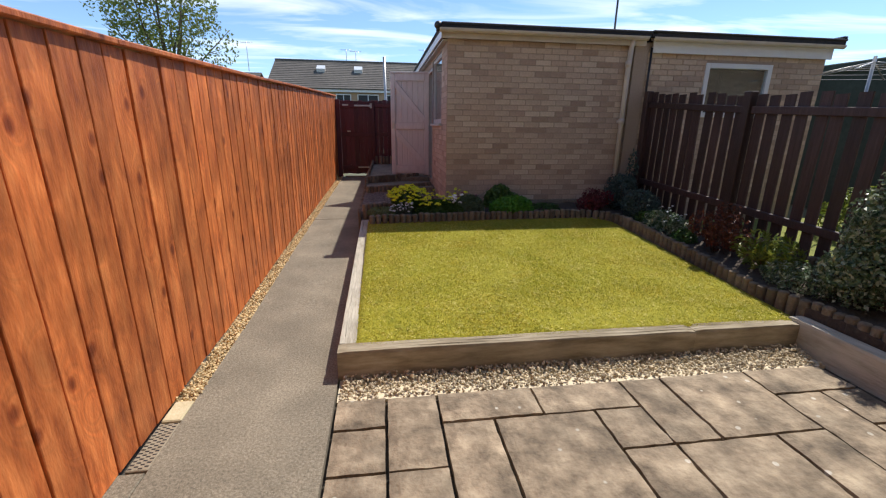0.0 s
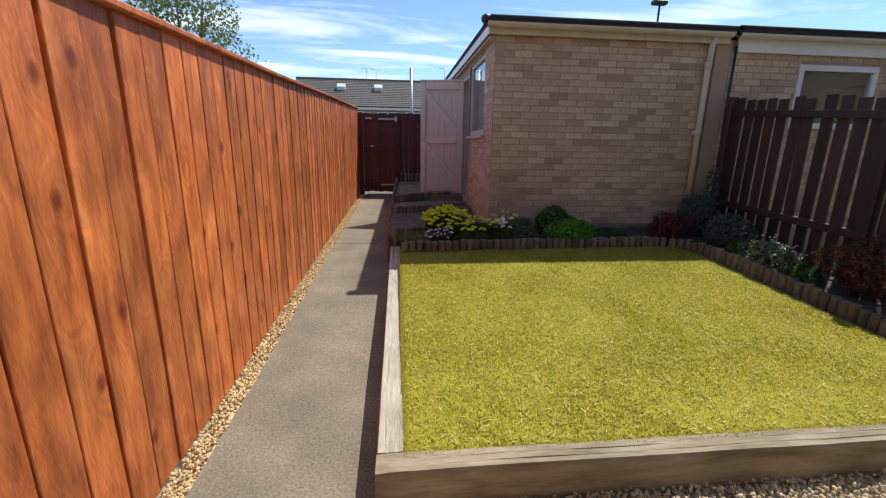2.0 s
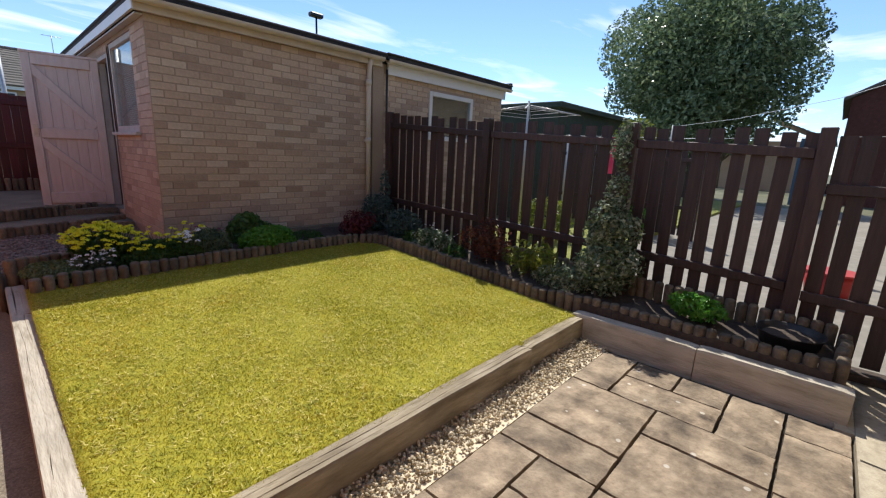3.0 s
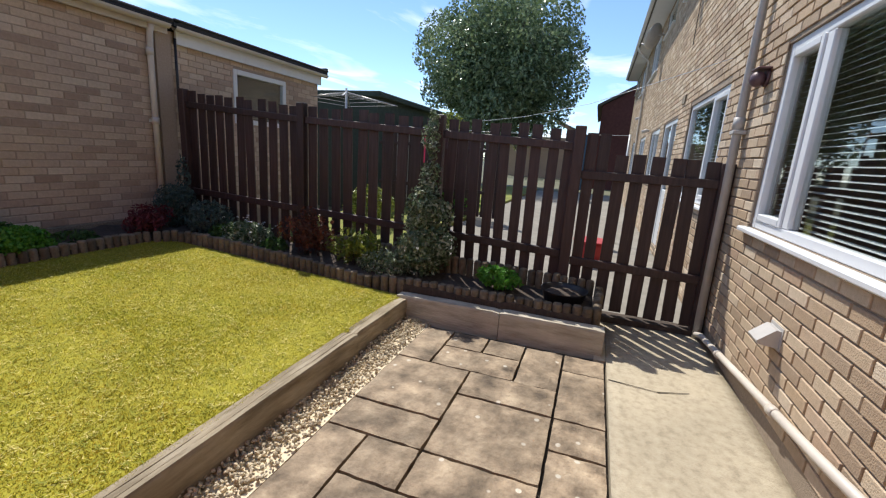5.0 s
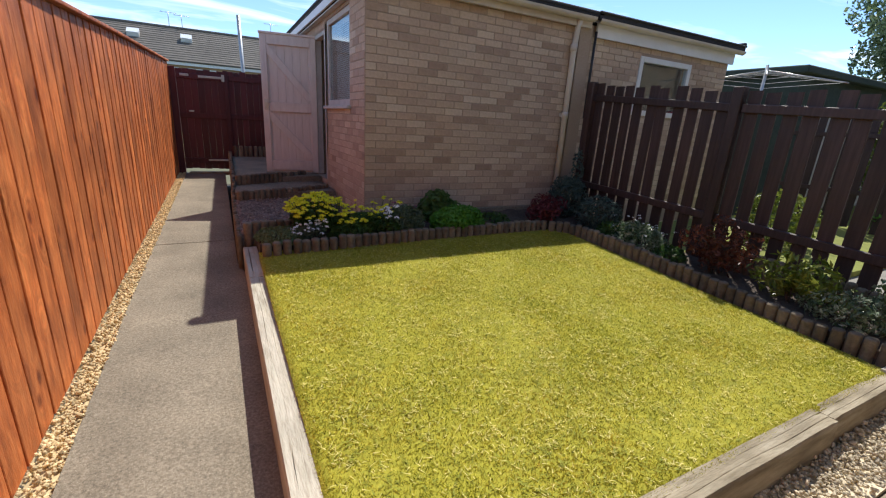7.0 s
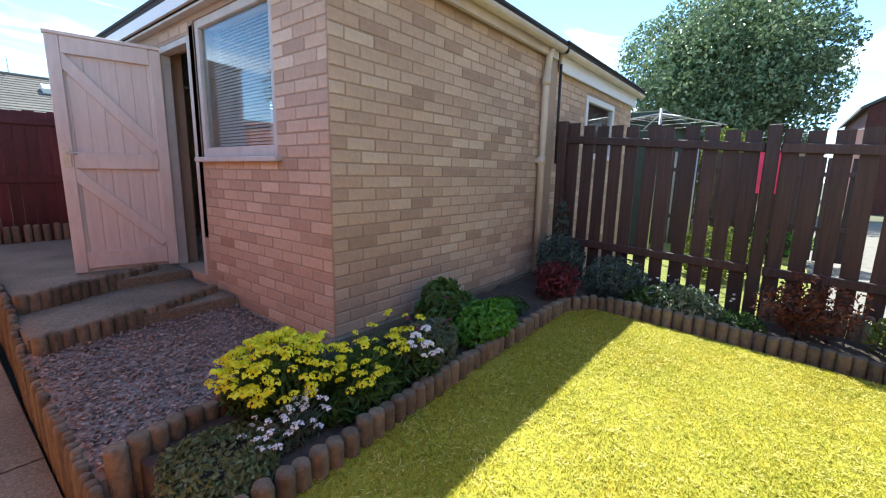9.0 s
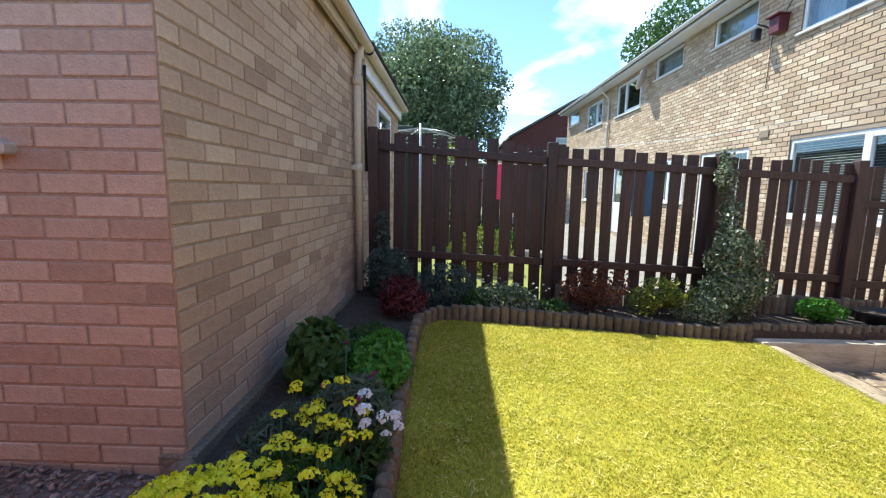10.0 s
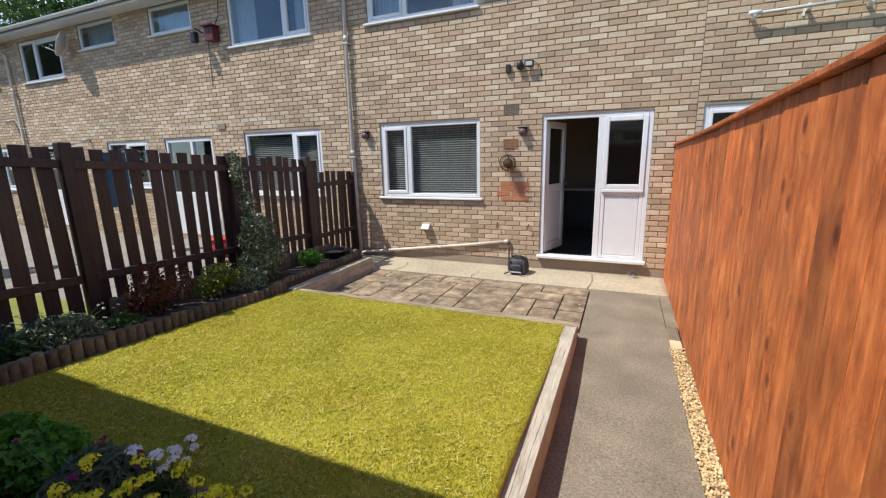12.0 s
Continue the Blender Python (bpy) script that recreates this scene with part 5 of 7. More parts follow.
def house_window(th, x0, x1, z0, z1, mull, blind_kind, curtain, seed):
    y0, y1 = H_Y - 0.075, H_Y - 0.015
    win = part("window", one_box(x0, x0 + 0.06, y0, y1, z0, z1, bevel=0.006), M_WHITE, th, "white uPVC casement window")
    edges = [x0, *mull, x1]
    for k, x in enumerate(mull):
        part("mullion", one_box(x - 0.04, x + 0.04, y0, y1, z0 + 0.061, z1 - 0.061, bevel=0.006), M_WHITE, win)
    part("frame", one_box(x1 - 0.06, x1, y0, y1, z0, z1, bevel=0.006), M_WHITE, win)
    part("frame", one_box(x0 + 0.06, x1 - 0.06, y0, y1, z0, z0 + 0.06, bevel=0.006), M_WHITE, win)
    part("frame", one_box(x0 + 0.06, x1 - 0.06, y0, y1, z1 - 0.06, z1, bevel=0.006), M_WHITE, win)
    for k, (a, b) in enumerate(zip(edges, edges[1:])):
        a, b = a + (0.06 if k == 0 else 0.04), b - (0.06 if k == len(edges) - 2 else 0.04)
        if (k == len(edges) - 2) == (x0 < 5) and mull:      # opening casement
            for q in ((a, a + 0.045, z0 + 0.06, z1 - 0.06), (b - 0.045, b, z0 + 0.06, z1 - 0.06), (a + 0.045, b - 0.045, z0 + 0.06, z0 + 0.105), (a + 0.045, b - 0.045, z1 - 0.105, z1 - 0.06)):
                part("sash", one_box(q[0], q[1], y0 + 0.01, y1 + 0.012, q[2], q[3], bevel=0.006), M_WHITE, win)
            a, b = a + 0.045, b - 0.045
            part("pane", one_box(a, b, y0 + 0.03, y0 + 0.036, z0 + 0.105, z1 - 0.105), M_GLASS, win).visible_shadow = False
        else:
            part("pane", one_box(a, b, y0 + 0.03, y0 + 0.036, z0 + 0.06, z1 - 0.06), M_GLASS, win).visible_shadow = False
    part("sill", one_box(x0 - 0.05, x1 + 0.05, H_Y - 0.07, H_Y + 0.06, z0 - 0.035, z0 - 0.001, bevel=0.008), M_WHITE, win)
    if blind_kind:
        b = thing("venetian_blind", ((x0 + x1) / 2, H_Y - 0.115, z0), "half-open %s venetian blind behind the window" % blind_kind, "blind")
        w = x1 - x0 - 0.16
        sl = bm_mesh("slat", one_box(-w / 2, w / 2, -0.0125, 0.0125, -0.001, 0.001, m=Matrix.Rotation(radians(-20), 4, "X")), M_BLIND)
        n = int((z1 - z0 - 0.12) / 0.036)
        for k in range(n):
            piece("slat", sl, b, Matrix.Translation(((x0 + x1) / 2, H_Y - 0.115, z0 + 0.07 + 0.036 * k)))
        part("headrail", one_box(x0 + 0.08, x1 - 0.08, H_Y - 0.14, H_Y - 0.09, z1 - 0.06, z1 - 0.02), M_BLIND, b)
        for x in (x0 + 0.3, x1 - 0.3):
            part("ladder_tape", one_tube([(x, H_Y - 0.095, z0 + 0.06), (x, H_Y - 0.095, z1 - 0.05)], 0.0015, 4), M_BLIND, b)
    if curtain:
        c = thing("curtain", ((x0 + x1) / 2, H_Y - 0.2, z0), "pale curtain sheeting behind the window", "curtain")
        # 1: drawn-back halves; 2: one full-width sheet added to stand in for obscured glass
        for a, b in (((x0 + 0.05, x0 + 0.45), (x1 - 0.5, x1 - 0.05)) if curtain == 1 else ((x0 + 0.05, x1 - 0.05),)):
            bm = bmesh.new()
            n = 24
            row = [[bm.verts.new((a + (b - a) * k / n, H_Y - 0.2 + 0.025 * math.sin(k * 1.6), z)) for k in range(n + 1)] for z in (z0 - 0.1, z1)]
            for k in range(n):
                bm.faces.new((row[0][k], row[0][k + 1], row[1][k + 1], row[1][k])).smooth = True
            part("curtain_half", bm, M_CURTAIN, c)
    return win


def near_us(u, z):
    return -5.05 < u < -2.1 and z < 2.1


units = []
for x0, x1, label, near, seed in ((-0.13, 5.16, "two-storey buff brick terraced house with white windows", near_us, 1),
                                  (5.16, 10.3, "two-storey buff brick terraced house beyond the slatted fence", lambda u, z: False, 2),
                                  (10.3, 15.66, "two-storey buff brick terraced house further along the row", lambda u, z: False, 3),
                                  (15.66, 21.0, "buff brick end-of-terrace house", lambda u, z: False, 4),
                                  (-6.0, -0.13, "two-storey buff brick terraced house behind the boarded fence", lambda u, z: False, 5)):
    units.append((x0, x1, *unit(x0, x1, label, near, seed)))
for k, (x0, x1, z0, z1, mull, bl, cu) in enumerate(WINS):
    th = next(u[2] for u in units if u[0] <= (x0 + x1) / 2 < u[1])
    house_window(th, x0, x1, z0, z1, mull, bl, cu, k)
ours = units[0][2]

# our back door, open inwards, with a glazed side panel
x0, x1, z0, z1 = DOORS[0]
yf0, yf1 = H_Y - 0.08, H_Y - 0.012
fr = part("door_frame", one_box(x1 - 0.06, x1, yf0, yf1, z0 + 0.05, z1, bevel=0.006), M_WHITE, ours, "white uPVC door frame")
for a in ((x0, x0 + 0.06, z0 + 0.05, z1), (x0 + 0.06, x1 - 0.06, z1 - 0.06, z1), (0.955, 1.035, z0 + 0.05, z1 - 0.06)):
    part("frame", one_box(a[0], a[1], yf0, yf1, a[2], a[3], bevel=0.006), M_WHITE, fr)
part("threshold", one_box(x0 - 0.03, x1 + 0.03, H_Y - 0.1, H_Y + 0.075, z0, z0 + 0.049, bevel=0.01), M_WHITE, fr)
for a in ((x0 + 0.06, x0 + 0.125, 1.24, z1 - 0.06), (0.89, 0.955, 1.24, z1 - 0.06), (x0 + 0.125, 0.89, 1.24, 1.305), (x0 + 0.125, 0.89, z1 - 0.125, z1 - 0.06)):
    part("sash", one_box(a[0], a[1], yf0 + 0.005, yf1 + 0.018, a[2], a[3], bevel=0.008), M_WHITE, fr)
part("pane", one_box(x0 + 0.125, 0.89, yf0 + 0.03, yf0 + 0.036, 1.305, z1 - 0.125), M_GLASS, fr).visible_shadow = False
part("transom", one_box(x0 + 0.06, 0.955, yf0, yf1 + 0.028, 1.195, 1.239, bevel=0.008), M_WHITE, fr)
part("panel", one_box(x0 + 0.11, 0.905, yf0 + 0.02, yf1 - 0.012, z0 + 0.1, 1.15, bevel=0.012), M_WHITE, fr, "flat white lower panel")
for a in ((x0 + 0.06, x0 + 0.11, z0 + 0.05, 1.194), (0.905, 0.955, z0 + 0.05, 1.194), (x0 + 0.11, 0.905, z0 + 0.05, z0 + 0.1), (x0 + 0.11, 0.905, 1.15, 1.194)):
    part("bead", one_box(a[0], a[1], yf0 + 0.01, yf1 - 0.004, a[2], a[3], bevel=0.006), M_WHITE, fr)
dm = Matrix.Translation((x1 - 0.065, H_Y - 0.085, z0 + 0.055)) @ Matrix.Rotation(radians(-105), 4, "Z")
back_door = thing("back_door", (x1 - 0.065, H_Y - 0.085, z0 + 0.055), "white uPVC back door standing open into the dark kitchen", "door")
DW, DH = 0.70, z1 - z0 - 0.12
for nm, a, mt in (("stile", (0, 0.1, 0, 0.05, 0, DH), M_WHITE), ("stile", (DW - 0.1, DW, 0, 0.05, 0, DH), M_WHITE), ("rail", (0.1, DW - 0.1, 0, 0.05, 0, 0.14), M_WHITE),
                  ("rail", (0.1, DW - 0.1, 0, 0.05, DH - 0.1, DH), M_WHITE), ("rail", (0.1, DW - 0.1, 0, 0.05, 0.92, 1.04), M_WHITE),
                  ("panel", (0.1, DW - 0.1, 0.012, 0.038, 0.14, 0.92), M_WHITE)):
    part(nm, one_box(*a, bevel=0.006), mt, back_door, m=dm)
part("pane", one_box(0.1, DW - 0.1, 0.022, 0.028, 1.04, DH - 0.1), M_GLASS, back_door, m=dm).visible_shadow = False
hb = one_box(DW - 0.07, DW - 0.03, -0.006, 0, 0.9, 1.12, bevel=0.002)
tube(hb, [(DW - 0.05, -0.006, 1.03), (DW - 0.05, -0.05, 1.03), (DW - 0.16, -0.055, 1.03)], 0.009, 6)
part("handle", hb, M_STEEL, back_door, "metal lever handle", dm)

# kitchen seen through the doorway
cab = thing("kitchen_cabinet", (1.2, -5.0, 0.17), "dark kitchen base cabinet at the back of the room", "cabinet")
part("body", one_box(0.15, 1.75, -5.48, -4.92, 0.27, 1.03), M_ROOMFLOOR, cab)
for k in range(3):
    part("cabinet_door", one_box(0.17 + 0.53 * k, 0.67 + 0.53 * k, -4.918, -4.9, 0.29, 1.0, bevel=0.004), M_BLACK, cab)
part("plinth", one_box(0.15, 1.75, -5.48, -4.98, 0.171, 0.269), M_BLACK, cab)
solo("worktop", one_box(0.13, 1.78, -5.49, -4.88, 1.031, 1.07, bevel=0.006), M_GREYPAINT, "grey laminate worktop on the kitchen cabinet", "worktop")
lamp = thing("spotlight_bar", (3.3, -3.8, 2.5), "ceiling spotlight bar with warm lit bulbs", "ceiling light")
part("bar", one_box(3.05, 3.5, -3.83, -3.79, 2.42, 2.45), M_STEEL, lamp)
part("stem", one_tube([(3.27, -3.81, 2.45), (3.27, -3.81, 2.499)], 0.02), M_STEEL, lamp)
for k in range(4):
    bm = bmesh.new()
    ball(bm, (3.09 + 0.12 * k, -3.81, 2.375), 0.032, 0.032, 0.04)
    part("bulb", bm, M_BULB, lamp, "warm lit bulb")

# other doors of the row
for (x0, x1, z0, z1), u in zip(DOORS[1:], (units[1], units[2])):
    f = part("door_frame", one_box(x0, x0 + 0.07, yf0, yf1, z0, z1, bevel=0.006), M_WHITE, u[2], "white uPVC door frame")
    for a in ((x1 - 0.07, x1, z0, z1), (x0 + 0.07, x1 - 0.07, z1 - 0.07, z1), (x0 + 0.62, x0 + 0.70, z0, z1 - 0.07)):
        part("frame", one_box(a[0], a[1], yf0, yf1, a[2], a[3], bevel=0.006), M_WHITE, f)
    for a, b in ((x0 + 0.07, x0 + 0.62), (x0 + 0.70, x1 - 0.07)):
        part("panel", one_box(a, b, yf0 + 0.02, yf1 - 0.012, z0, 1.1, bevel=0.01), M_WHITE, f)
        part("pane", one_box(a, b, yf0 + 0.03, yf0 + 0.036, 1.1, z1 - 0.07), M_GLASS, f).visible_shadow = False

# ---- fittings on the house wall ----
W = H_Y + 0.009


def round_lamp(x, z, label):
    """A round wall lamp: backplate, dome, hood."""
    th = thing("wall_lamp", (x, W, z), label, "wall lamp", "wall lamps beside the window and door")
    part("backplate", one_tube([(x, W, z), (x, W + 0.02, z)], 0.062, 14), M_MAUVE, th)
    bm = bmesh.new()
    ball(bm, (x, W + 0.06, z - 0.01), 0.06, 0.05, 0.055, 12)
    part("dome", bm, M_MAUVE, th)
    part("hood", one_box(x - 0.075, x + 0.075, W, W + 0.09, z + 0.05, z + 0.065, bevel=0.006), M_MAUVE, th)


round_lamp(4.80, 2.13, "dull purple round wall lamp beside the window")
round_lamp(2.08, 2.08, "dull purple round wall lamp beside the door")


def air_brick(x, z, mat, label):
    th = thing("air_brick", (x, W, z), label, "vent", "air bricks")
    part("plate", one_box(x - 0.107, x + 0.107, W - 0.012, W + 0.004, z - 0.067, z + 0.067), M_BLACK, th)
    for k in range(9):
        part("bar", one_box(x - 0.107 + 0.0262 * k, x - 0.107 + 0.0262 * k + 0.008, W + 0.0045, W + 0.014, z - 0.067, z + 0.067), mat, th)
    for k in range(6):
        part("cross_bar", one_box(x - 0.106, x + 0.107, W + 0.003, W + 0.012, z - 0.067 + 0.0252 * k, z - 0.059 + 0.0252 * k), mat, th)


air_brick(2.27, 2.41, M_MORTAR, "buff clay air brick above the door head")
air_brick(2.27, 1.91, M_TERRA, "orange terracotta air brick")
for z in (1.055, 1.13, 1.205, 1.28):
    for x in (2.31, 2.085) if z != 1.13 else (2.37, 2.14):
        solo("replacement_brick", one_box(x - 0.107, x + 0.107, H_Y - 0.004, W + 0.0045, z, z + 0.065, bevel=0.003), M_REDBRICK, "red replacement brick let into the buff wall", "brick", group="red brick patch")
# hanging basket ball, with its wire bracket
hb = thing("hanging_ball", (2.28, W, 1.62), "dark wire hanging-basket ball on the brick wall", "basket")
bm = bmesh.new()
for k in range(9):
    a = math.pi * k / 9
    tube(bm, [(2.28 + 0.12 * math.cos(a) * math.sin(t), W + 0.13 + 0.12 * math.sin(a) * math.sin(t), 1.63 + 0.12 * math.cos(t)) for t in [2 * math.pi * i / 20 for i in range(21)]], 0.004, 4)
part("wire_cage", bm, M_RUST, hb)
bm = bmesh.new()
ball(bm, (2.28, W + 0.10, 1.62), 0.075, 0.08, 0.075)
part("core", bm, M_RUST, hb, "dark dried moss core")
part("peg", one_tube([(2.28, W - 0.005, 1.66), (2.28, W + 0.13, 1.76)], 0.006, 6), M_RUST, hb)
# cowl vent
cv = thing("cowl_vent", (3.70, W, 0.58), "pale plastic cowl vent on the wall", "vent")
bm = bmesh.new()
vs = [bm.verts.new(p) for x in (3.63, 3.77) for p in ((x, W, 0.63), (x, W + 0.03, 0.635), (x, W + 0.11, 0.56), (x, W + 0.105, 0.545), (x, W, 0.53))]
for k in range(5):
    bm.faces.new((vs[k], vs[(k + 1) % 5], vs[5 + (k + 1) % 5], vs[5 + k]))
bm.faces.new(vs[:5])
bm.faces.new(vs[5:][::-1])
bmesh.ops.recalc_face_normals(bm, faces=bm.faces)
part("cowl", bm, M_GREYPIPE, cv)
part("flange", one_box(3.615, 3.785, W, W + 0.006, 0.52, 0.65), M_GREYPIPE, cv)
# sloping waste pipe
wp = thing("waste_pipe", (3.6, W + 0.03, 0.05), "cream waste pipe sloping along the wall to the drain", "pipe")
bm = bmesh.new()
tube(bm, [(2.27, W + 0.035, 0.42), (3.0, W + 0.035, 0.315), (4.93, W + 0.035, 0.075), (5.0, W + 0.06, 0.06)], 0.024, 10)
part("pipe", bm, M_CREAM, wp)
for x, z in ((2.27, 0.42), (3.4, 0.262), (4.4, 0.138)):
    part("coupling", one_tube([(x, W + 0.035, z), (x + 0.07, W + 0.035, z - 0.0087)], 0.03, 10), M_CREAM, wp)
part("drop", one_tube([(2.265, W + 0.035, 0.42), (2.262, W + 0.035, 0.03)], 0.012, 8), M_RUST, wp, "rusty thin drop pipe")
for x, z in ((2.46, 0.70), (1.97, 0.69)):
    solo("wall_bracket", one_tube([(x, W - 0.004, z), (x, W + 0.05, z), (x, W + 0.05, z - 0.07)], 0.008, 6), M_RUST, "short rusty iron wall bracket", "bracket", group="rusty brackets")
# floodlight and sensor boxes
fl = thing("floodlight", (2.0, W, 3.0), "small black floodlight on the brick wall", "floodlight")
part("arm", one_box(1.985, 2.015, W, W + 0.05, 2.96, 2.99), M_BLACK, fl)
part("housing", one_box(1.935, 2.065, W + 0.05, W + 0.09, 2.95, 3.04, bevel=0.008), M_BLACK, fl)
part("lens", one_box(1.955, 2.045, W + 0.0905, W + 0.094, 2.968, 3.022), M_GREYBAND, fl)
part("cable", one_tube([(1.94, W + 0.06, 3.03), (1.86, W + 0.03, 2.96), (1.83, W + 0.004, 2.82)], 0.005, 5), M_BLACK, fl)
ps = thing("motion_sensor", (2.14, W, 3.0), "black round motion sensor", "sensor")
bm = bmesh.new()
ball(bm, (2.14, W + 0.045, 2.99), 0.05, 0.045, 0.07)
part("dome", bm, M_BLACK, ps)
part("base", one_tube([(2.14, W, 3.0), (2.14, W + 0.02, 3.0)], 0.045, 10), M_BLACK, ps)
solo("junction_box", one_box(2.28, 2.345, W, W + 0.05, 2.90, 3.02, bevel=0.006), M_BLACK, "small black junction box on the wall", "junction box")
# hand rail like waste pipe high on the next house
hp = thing("overflow_pipe", (-1.1, W, 3.27), "white-ended brown pipe bracketed off the brick wall", "pipe")
part("pipe", one_tube([(-0.62, W + 0.09, 3.27), (-1.62, W + 0.09, 3.29)], 0.019, 10), M_GREYPIPE, hp)
for x in (-0.6, -1.64):
    bm = one_tube([(x, W, 3.23), (x, W + 0.085, 3.235), (x, W + 0.09, 3.28)], 0.024, 10)
    tube(bm, [(x - 0.06, W + 0.09, 3.28), (x + 0.06, W + 0.09, 3.28)], 0.026, 10)
    part("elbow", bm, M_WHITE, hp, "white plastic elbow")
part("clip", one_box(-1.11, -1.09, W, W + 0.1, 3.25, 3.31), M_WHITE, hp)
part("clip", one_box(-1.09, -1.07, W, W + 0.012, 3.2, 3.3), M_WHITE, hp)


def downpipe(x, mat, label, bend):
    th = thing("downpipe", (x, W + 0.05, 0.0), label, "downpipe", "downpipes of the terrace")
    pts = [(x, -2.10, EAVES), (x, -2.12, EAVES - 0.12), (x, W + 0.06, EAVES - 0.42), (x, W + 0.05, 2.0), (x + bend, W + 0.05, 0.02)]
    part("pipe", one_tube(pts, 0.034, 10), mat, th)
    for z in (3.6, 1.75):
        part("bracket", one_box(x - 0.055, x + 0.055, W, W + 0.09, z, z + 0.03, bevel=0.004), mat, th)
        part("collar", one_tube([(x, W + 0.05, z + 0.04), (x, W + 0.05, z + 0.13)], 0.041, 10), mat, th)


downpipe(5.07, M_GREYPIPE, "grey plastic downpipe between two houses", -0.05)
downpipe(15.6, M_CREAM, "cream plastic downpipe on the far house", 0.0)
# neighbours' fittings
dish = thing("satellite_dish", (12.75, W, 4.45), "grey satellite dish on the far wall", "satellite dish")
bm = bmesh.new()
vs = ball(bm, (0, 0, 0), 0.25, 0.07, 0.29, 16)
bmesh.ops.delete(bm, geom=[v for v in bm.verts if v.co.y > 0.02], context="VERTS")
bmesh.ops.solidify(bm, geom=bm.faces[:], thickness=0.01)
for v in bm.verts:
    v.co = Matrix.Translation((12.72, W + 0.25, 4.46)) @ Matrix.Rotation(radians(-40), 4, "Z") @ Matrix.Rotation(radians(20), 4, "X") @ v.co
part("reflector", bm, M_GREYPIPE, dish)
part("arm", one_tube([(12.75, W, 4.5), (12.75, W + 0.22, 4.48)], 0.02, 6), M_GREYPIPE, dish)
part("feed_arm", one_tube([(12.74, W + 0.24, 4.24), (12.84, W + 0.48, 4.34)], 0.012, 6), M_GREYPIPE, dish)
bird = thing("nest_box", (8.1, W, 4.15), "dark maroon nest box on the upper wall", "nest box")
part("body", one_box(7.98, 8.2, W, W + 0.16, 4.0, 4.24, bevel=0.005), M_MAROON, bird)
part("roof", one_box(7.95, 8.23, W, W + 0.22, 4.245, 4.27, bevel=0.004), M_MAROON, bird)
part("hole", one_tube([(8.09, W + 0.16, 4.16), (8.09, W + 0.163, 4.16)], 0.025, 12), M_BLACK, bird)
ln = thing("wall_lantern", (8.42, W, 4.1), "black wall lantern under the eaves", "lantern")
part("arm", one_tube([(8.42, W, 4.2), (8.42, W + 0.2, 4.25)], 0.012, 6), M_BLACK, ln)
part("lantern_body", one_box(8.36, 8.48, W + 0.14, W + 0.26, 3.98, 4.18, bevel=0.02), M_BLACK, ln)
for x, z in ((12.75, 2.32), (16.0, 2.93)):
    solo("security_lamp", one_tube([(x, W - 0.004, z), (x, W + 0.06, z + 0.01), (x, W + 0.16, z - 0.03)], 0.03, 8, 0.045), M_GREYPIPE, "small grey security lamp on a far wall", "lamp", group="far wall lamps")
solo("wall_vent", one_box(8.12, 8.34, W, W + 0.02, 2.38, 2.5, bevel=0.004), M_DRAIN, "brown clay vent on the neighbour's wall", "vent")
solo("cable", one_tube([(7.9, W + 0.012, 4.8), (7.95, W + 0.012, 4.45), (8.3, W + 0.012, 4.0), (8.32, W + 0.012, 3.2)], 0.006, 5), M_BLACK, "thin black cable down the neighbour's wall", "cable")
solo("washing_line", one_tube([(5.9, W + 0.0, 2.5), (8.0, -1.2, 2.33), (10.6, 0.2, 2.36), (14.0, 2.2, 2.5)], 0.004, 4), M_WHITE, "thin white washing line across the next garden", "washing line")
pg = thing("line_post", (14.0, 2.2, 0), "slim metal washing line post", "post")
part("pole", one_tube([(14.0, 2.2, -0.15), (14.0, 2.2, 2.55)], 0.025, 8), M_STEEL, pg)

# cracks and patches in the worn concrete
for pts in ([(2.62, -1.68), (2.66, -1.80), (2.60, -1.95), (2.63, -2.02)], [(1.02, -1.68), (0.98, -2.0), (1.01, -2.4)], [(3.9, -1.7), (3.86, -2.0), (3.93, -2.2)]):
    bm = bmesh.new()
    for (xa, ya), (xb, yb) in zip(pts, pts[1:]):
        z = lambda yy: 0.007 + 0.02 * max(0, -1.75 - yy)
        w = 0.006
        bm.faces.new([bm.verts.new(p) for p in ((xa - w, ya, z(ya)), (xa + w, ya, z(ya)), (xb + w * 0.5, yb, z(yb)), (xb - w * 0.5, yb, z(yb)))])
    solo("crack", bm, M_JOINT, "dark dirt-filled crack across the concrete apron", "crack", group="cracks in the apron", kind="structure")
# backpack on the apron and a scrap of polythene by the sill
bag = thing("backpack", (2.04, -2.12, 0.03), "small black nylon bag slumped on the concrete", "bag")
bm = bmesh.new()
vs = ball(bm, (0, 0, 0), 1, 1, 1, 20)
for v in vs:
    q = Vector([math.copysign(abs(k) ** 0.6, k) for k in v.co])
    v.co = Vector((2.04 + 0.155 * q.x * (1 - 0.12 * q.z), -2.14 + 0.095 * q.y - 0.02 * q.z, 0.135 + 0.125 * q.z))
    w = noise.noise(v.co * 14)
    v.co += Vector((w * 0.018, w * 0.014, 0.012 * noise.noise(v.co * 9 + Vector((3, 1, 2)))))
    v.co.z = max(v.co.z, 0.012)
part("body", bm, M_NAVY, bag)
bm = bmesh.new()
vs = ball(bm, (0, 0, 0), 1, 1, 1, 14)
for v in vs:
    q = Vector([math.copysign(abs(k) ** 0.6, k) for k in v.co])
    v.co = Vector((2.05 + 0.105 * q.x, -2.035 + 0.045 * q.y, 0.095 + 0.075 * q.z))
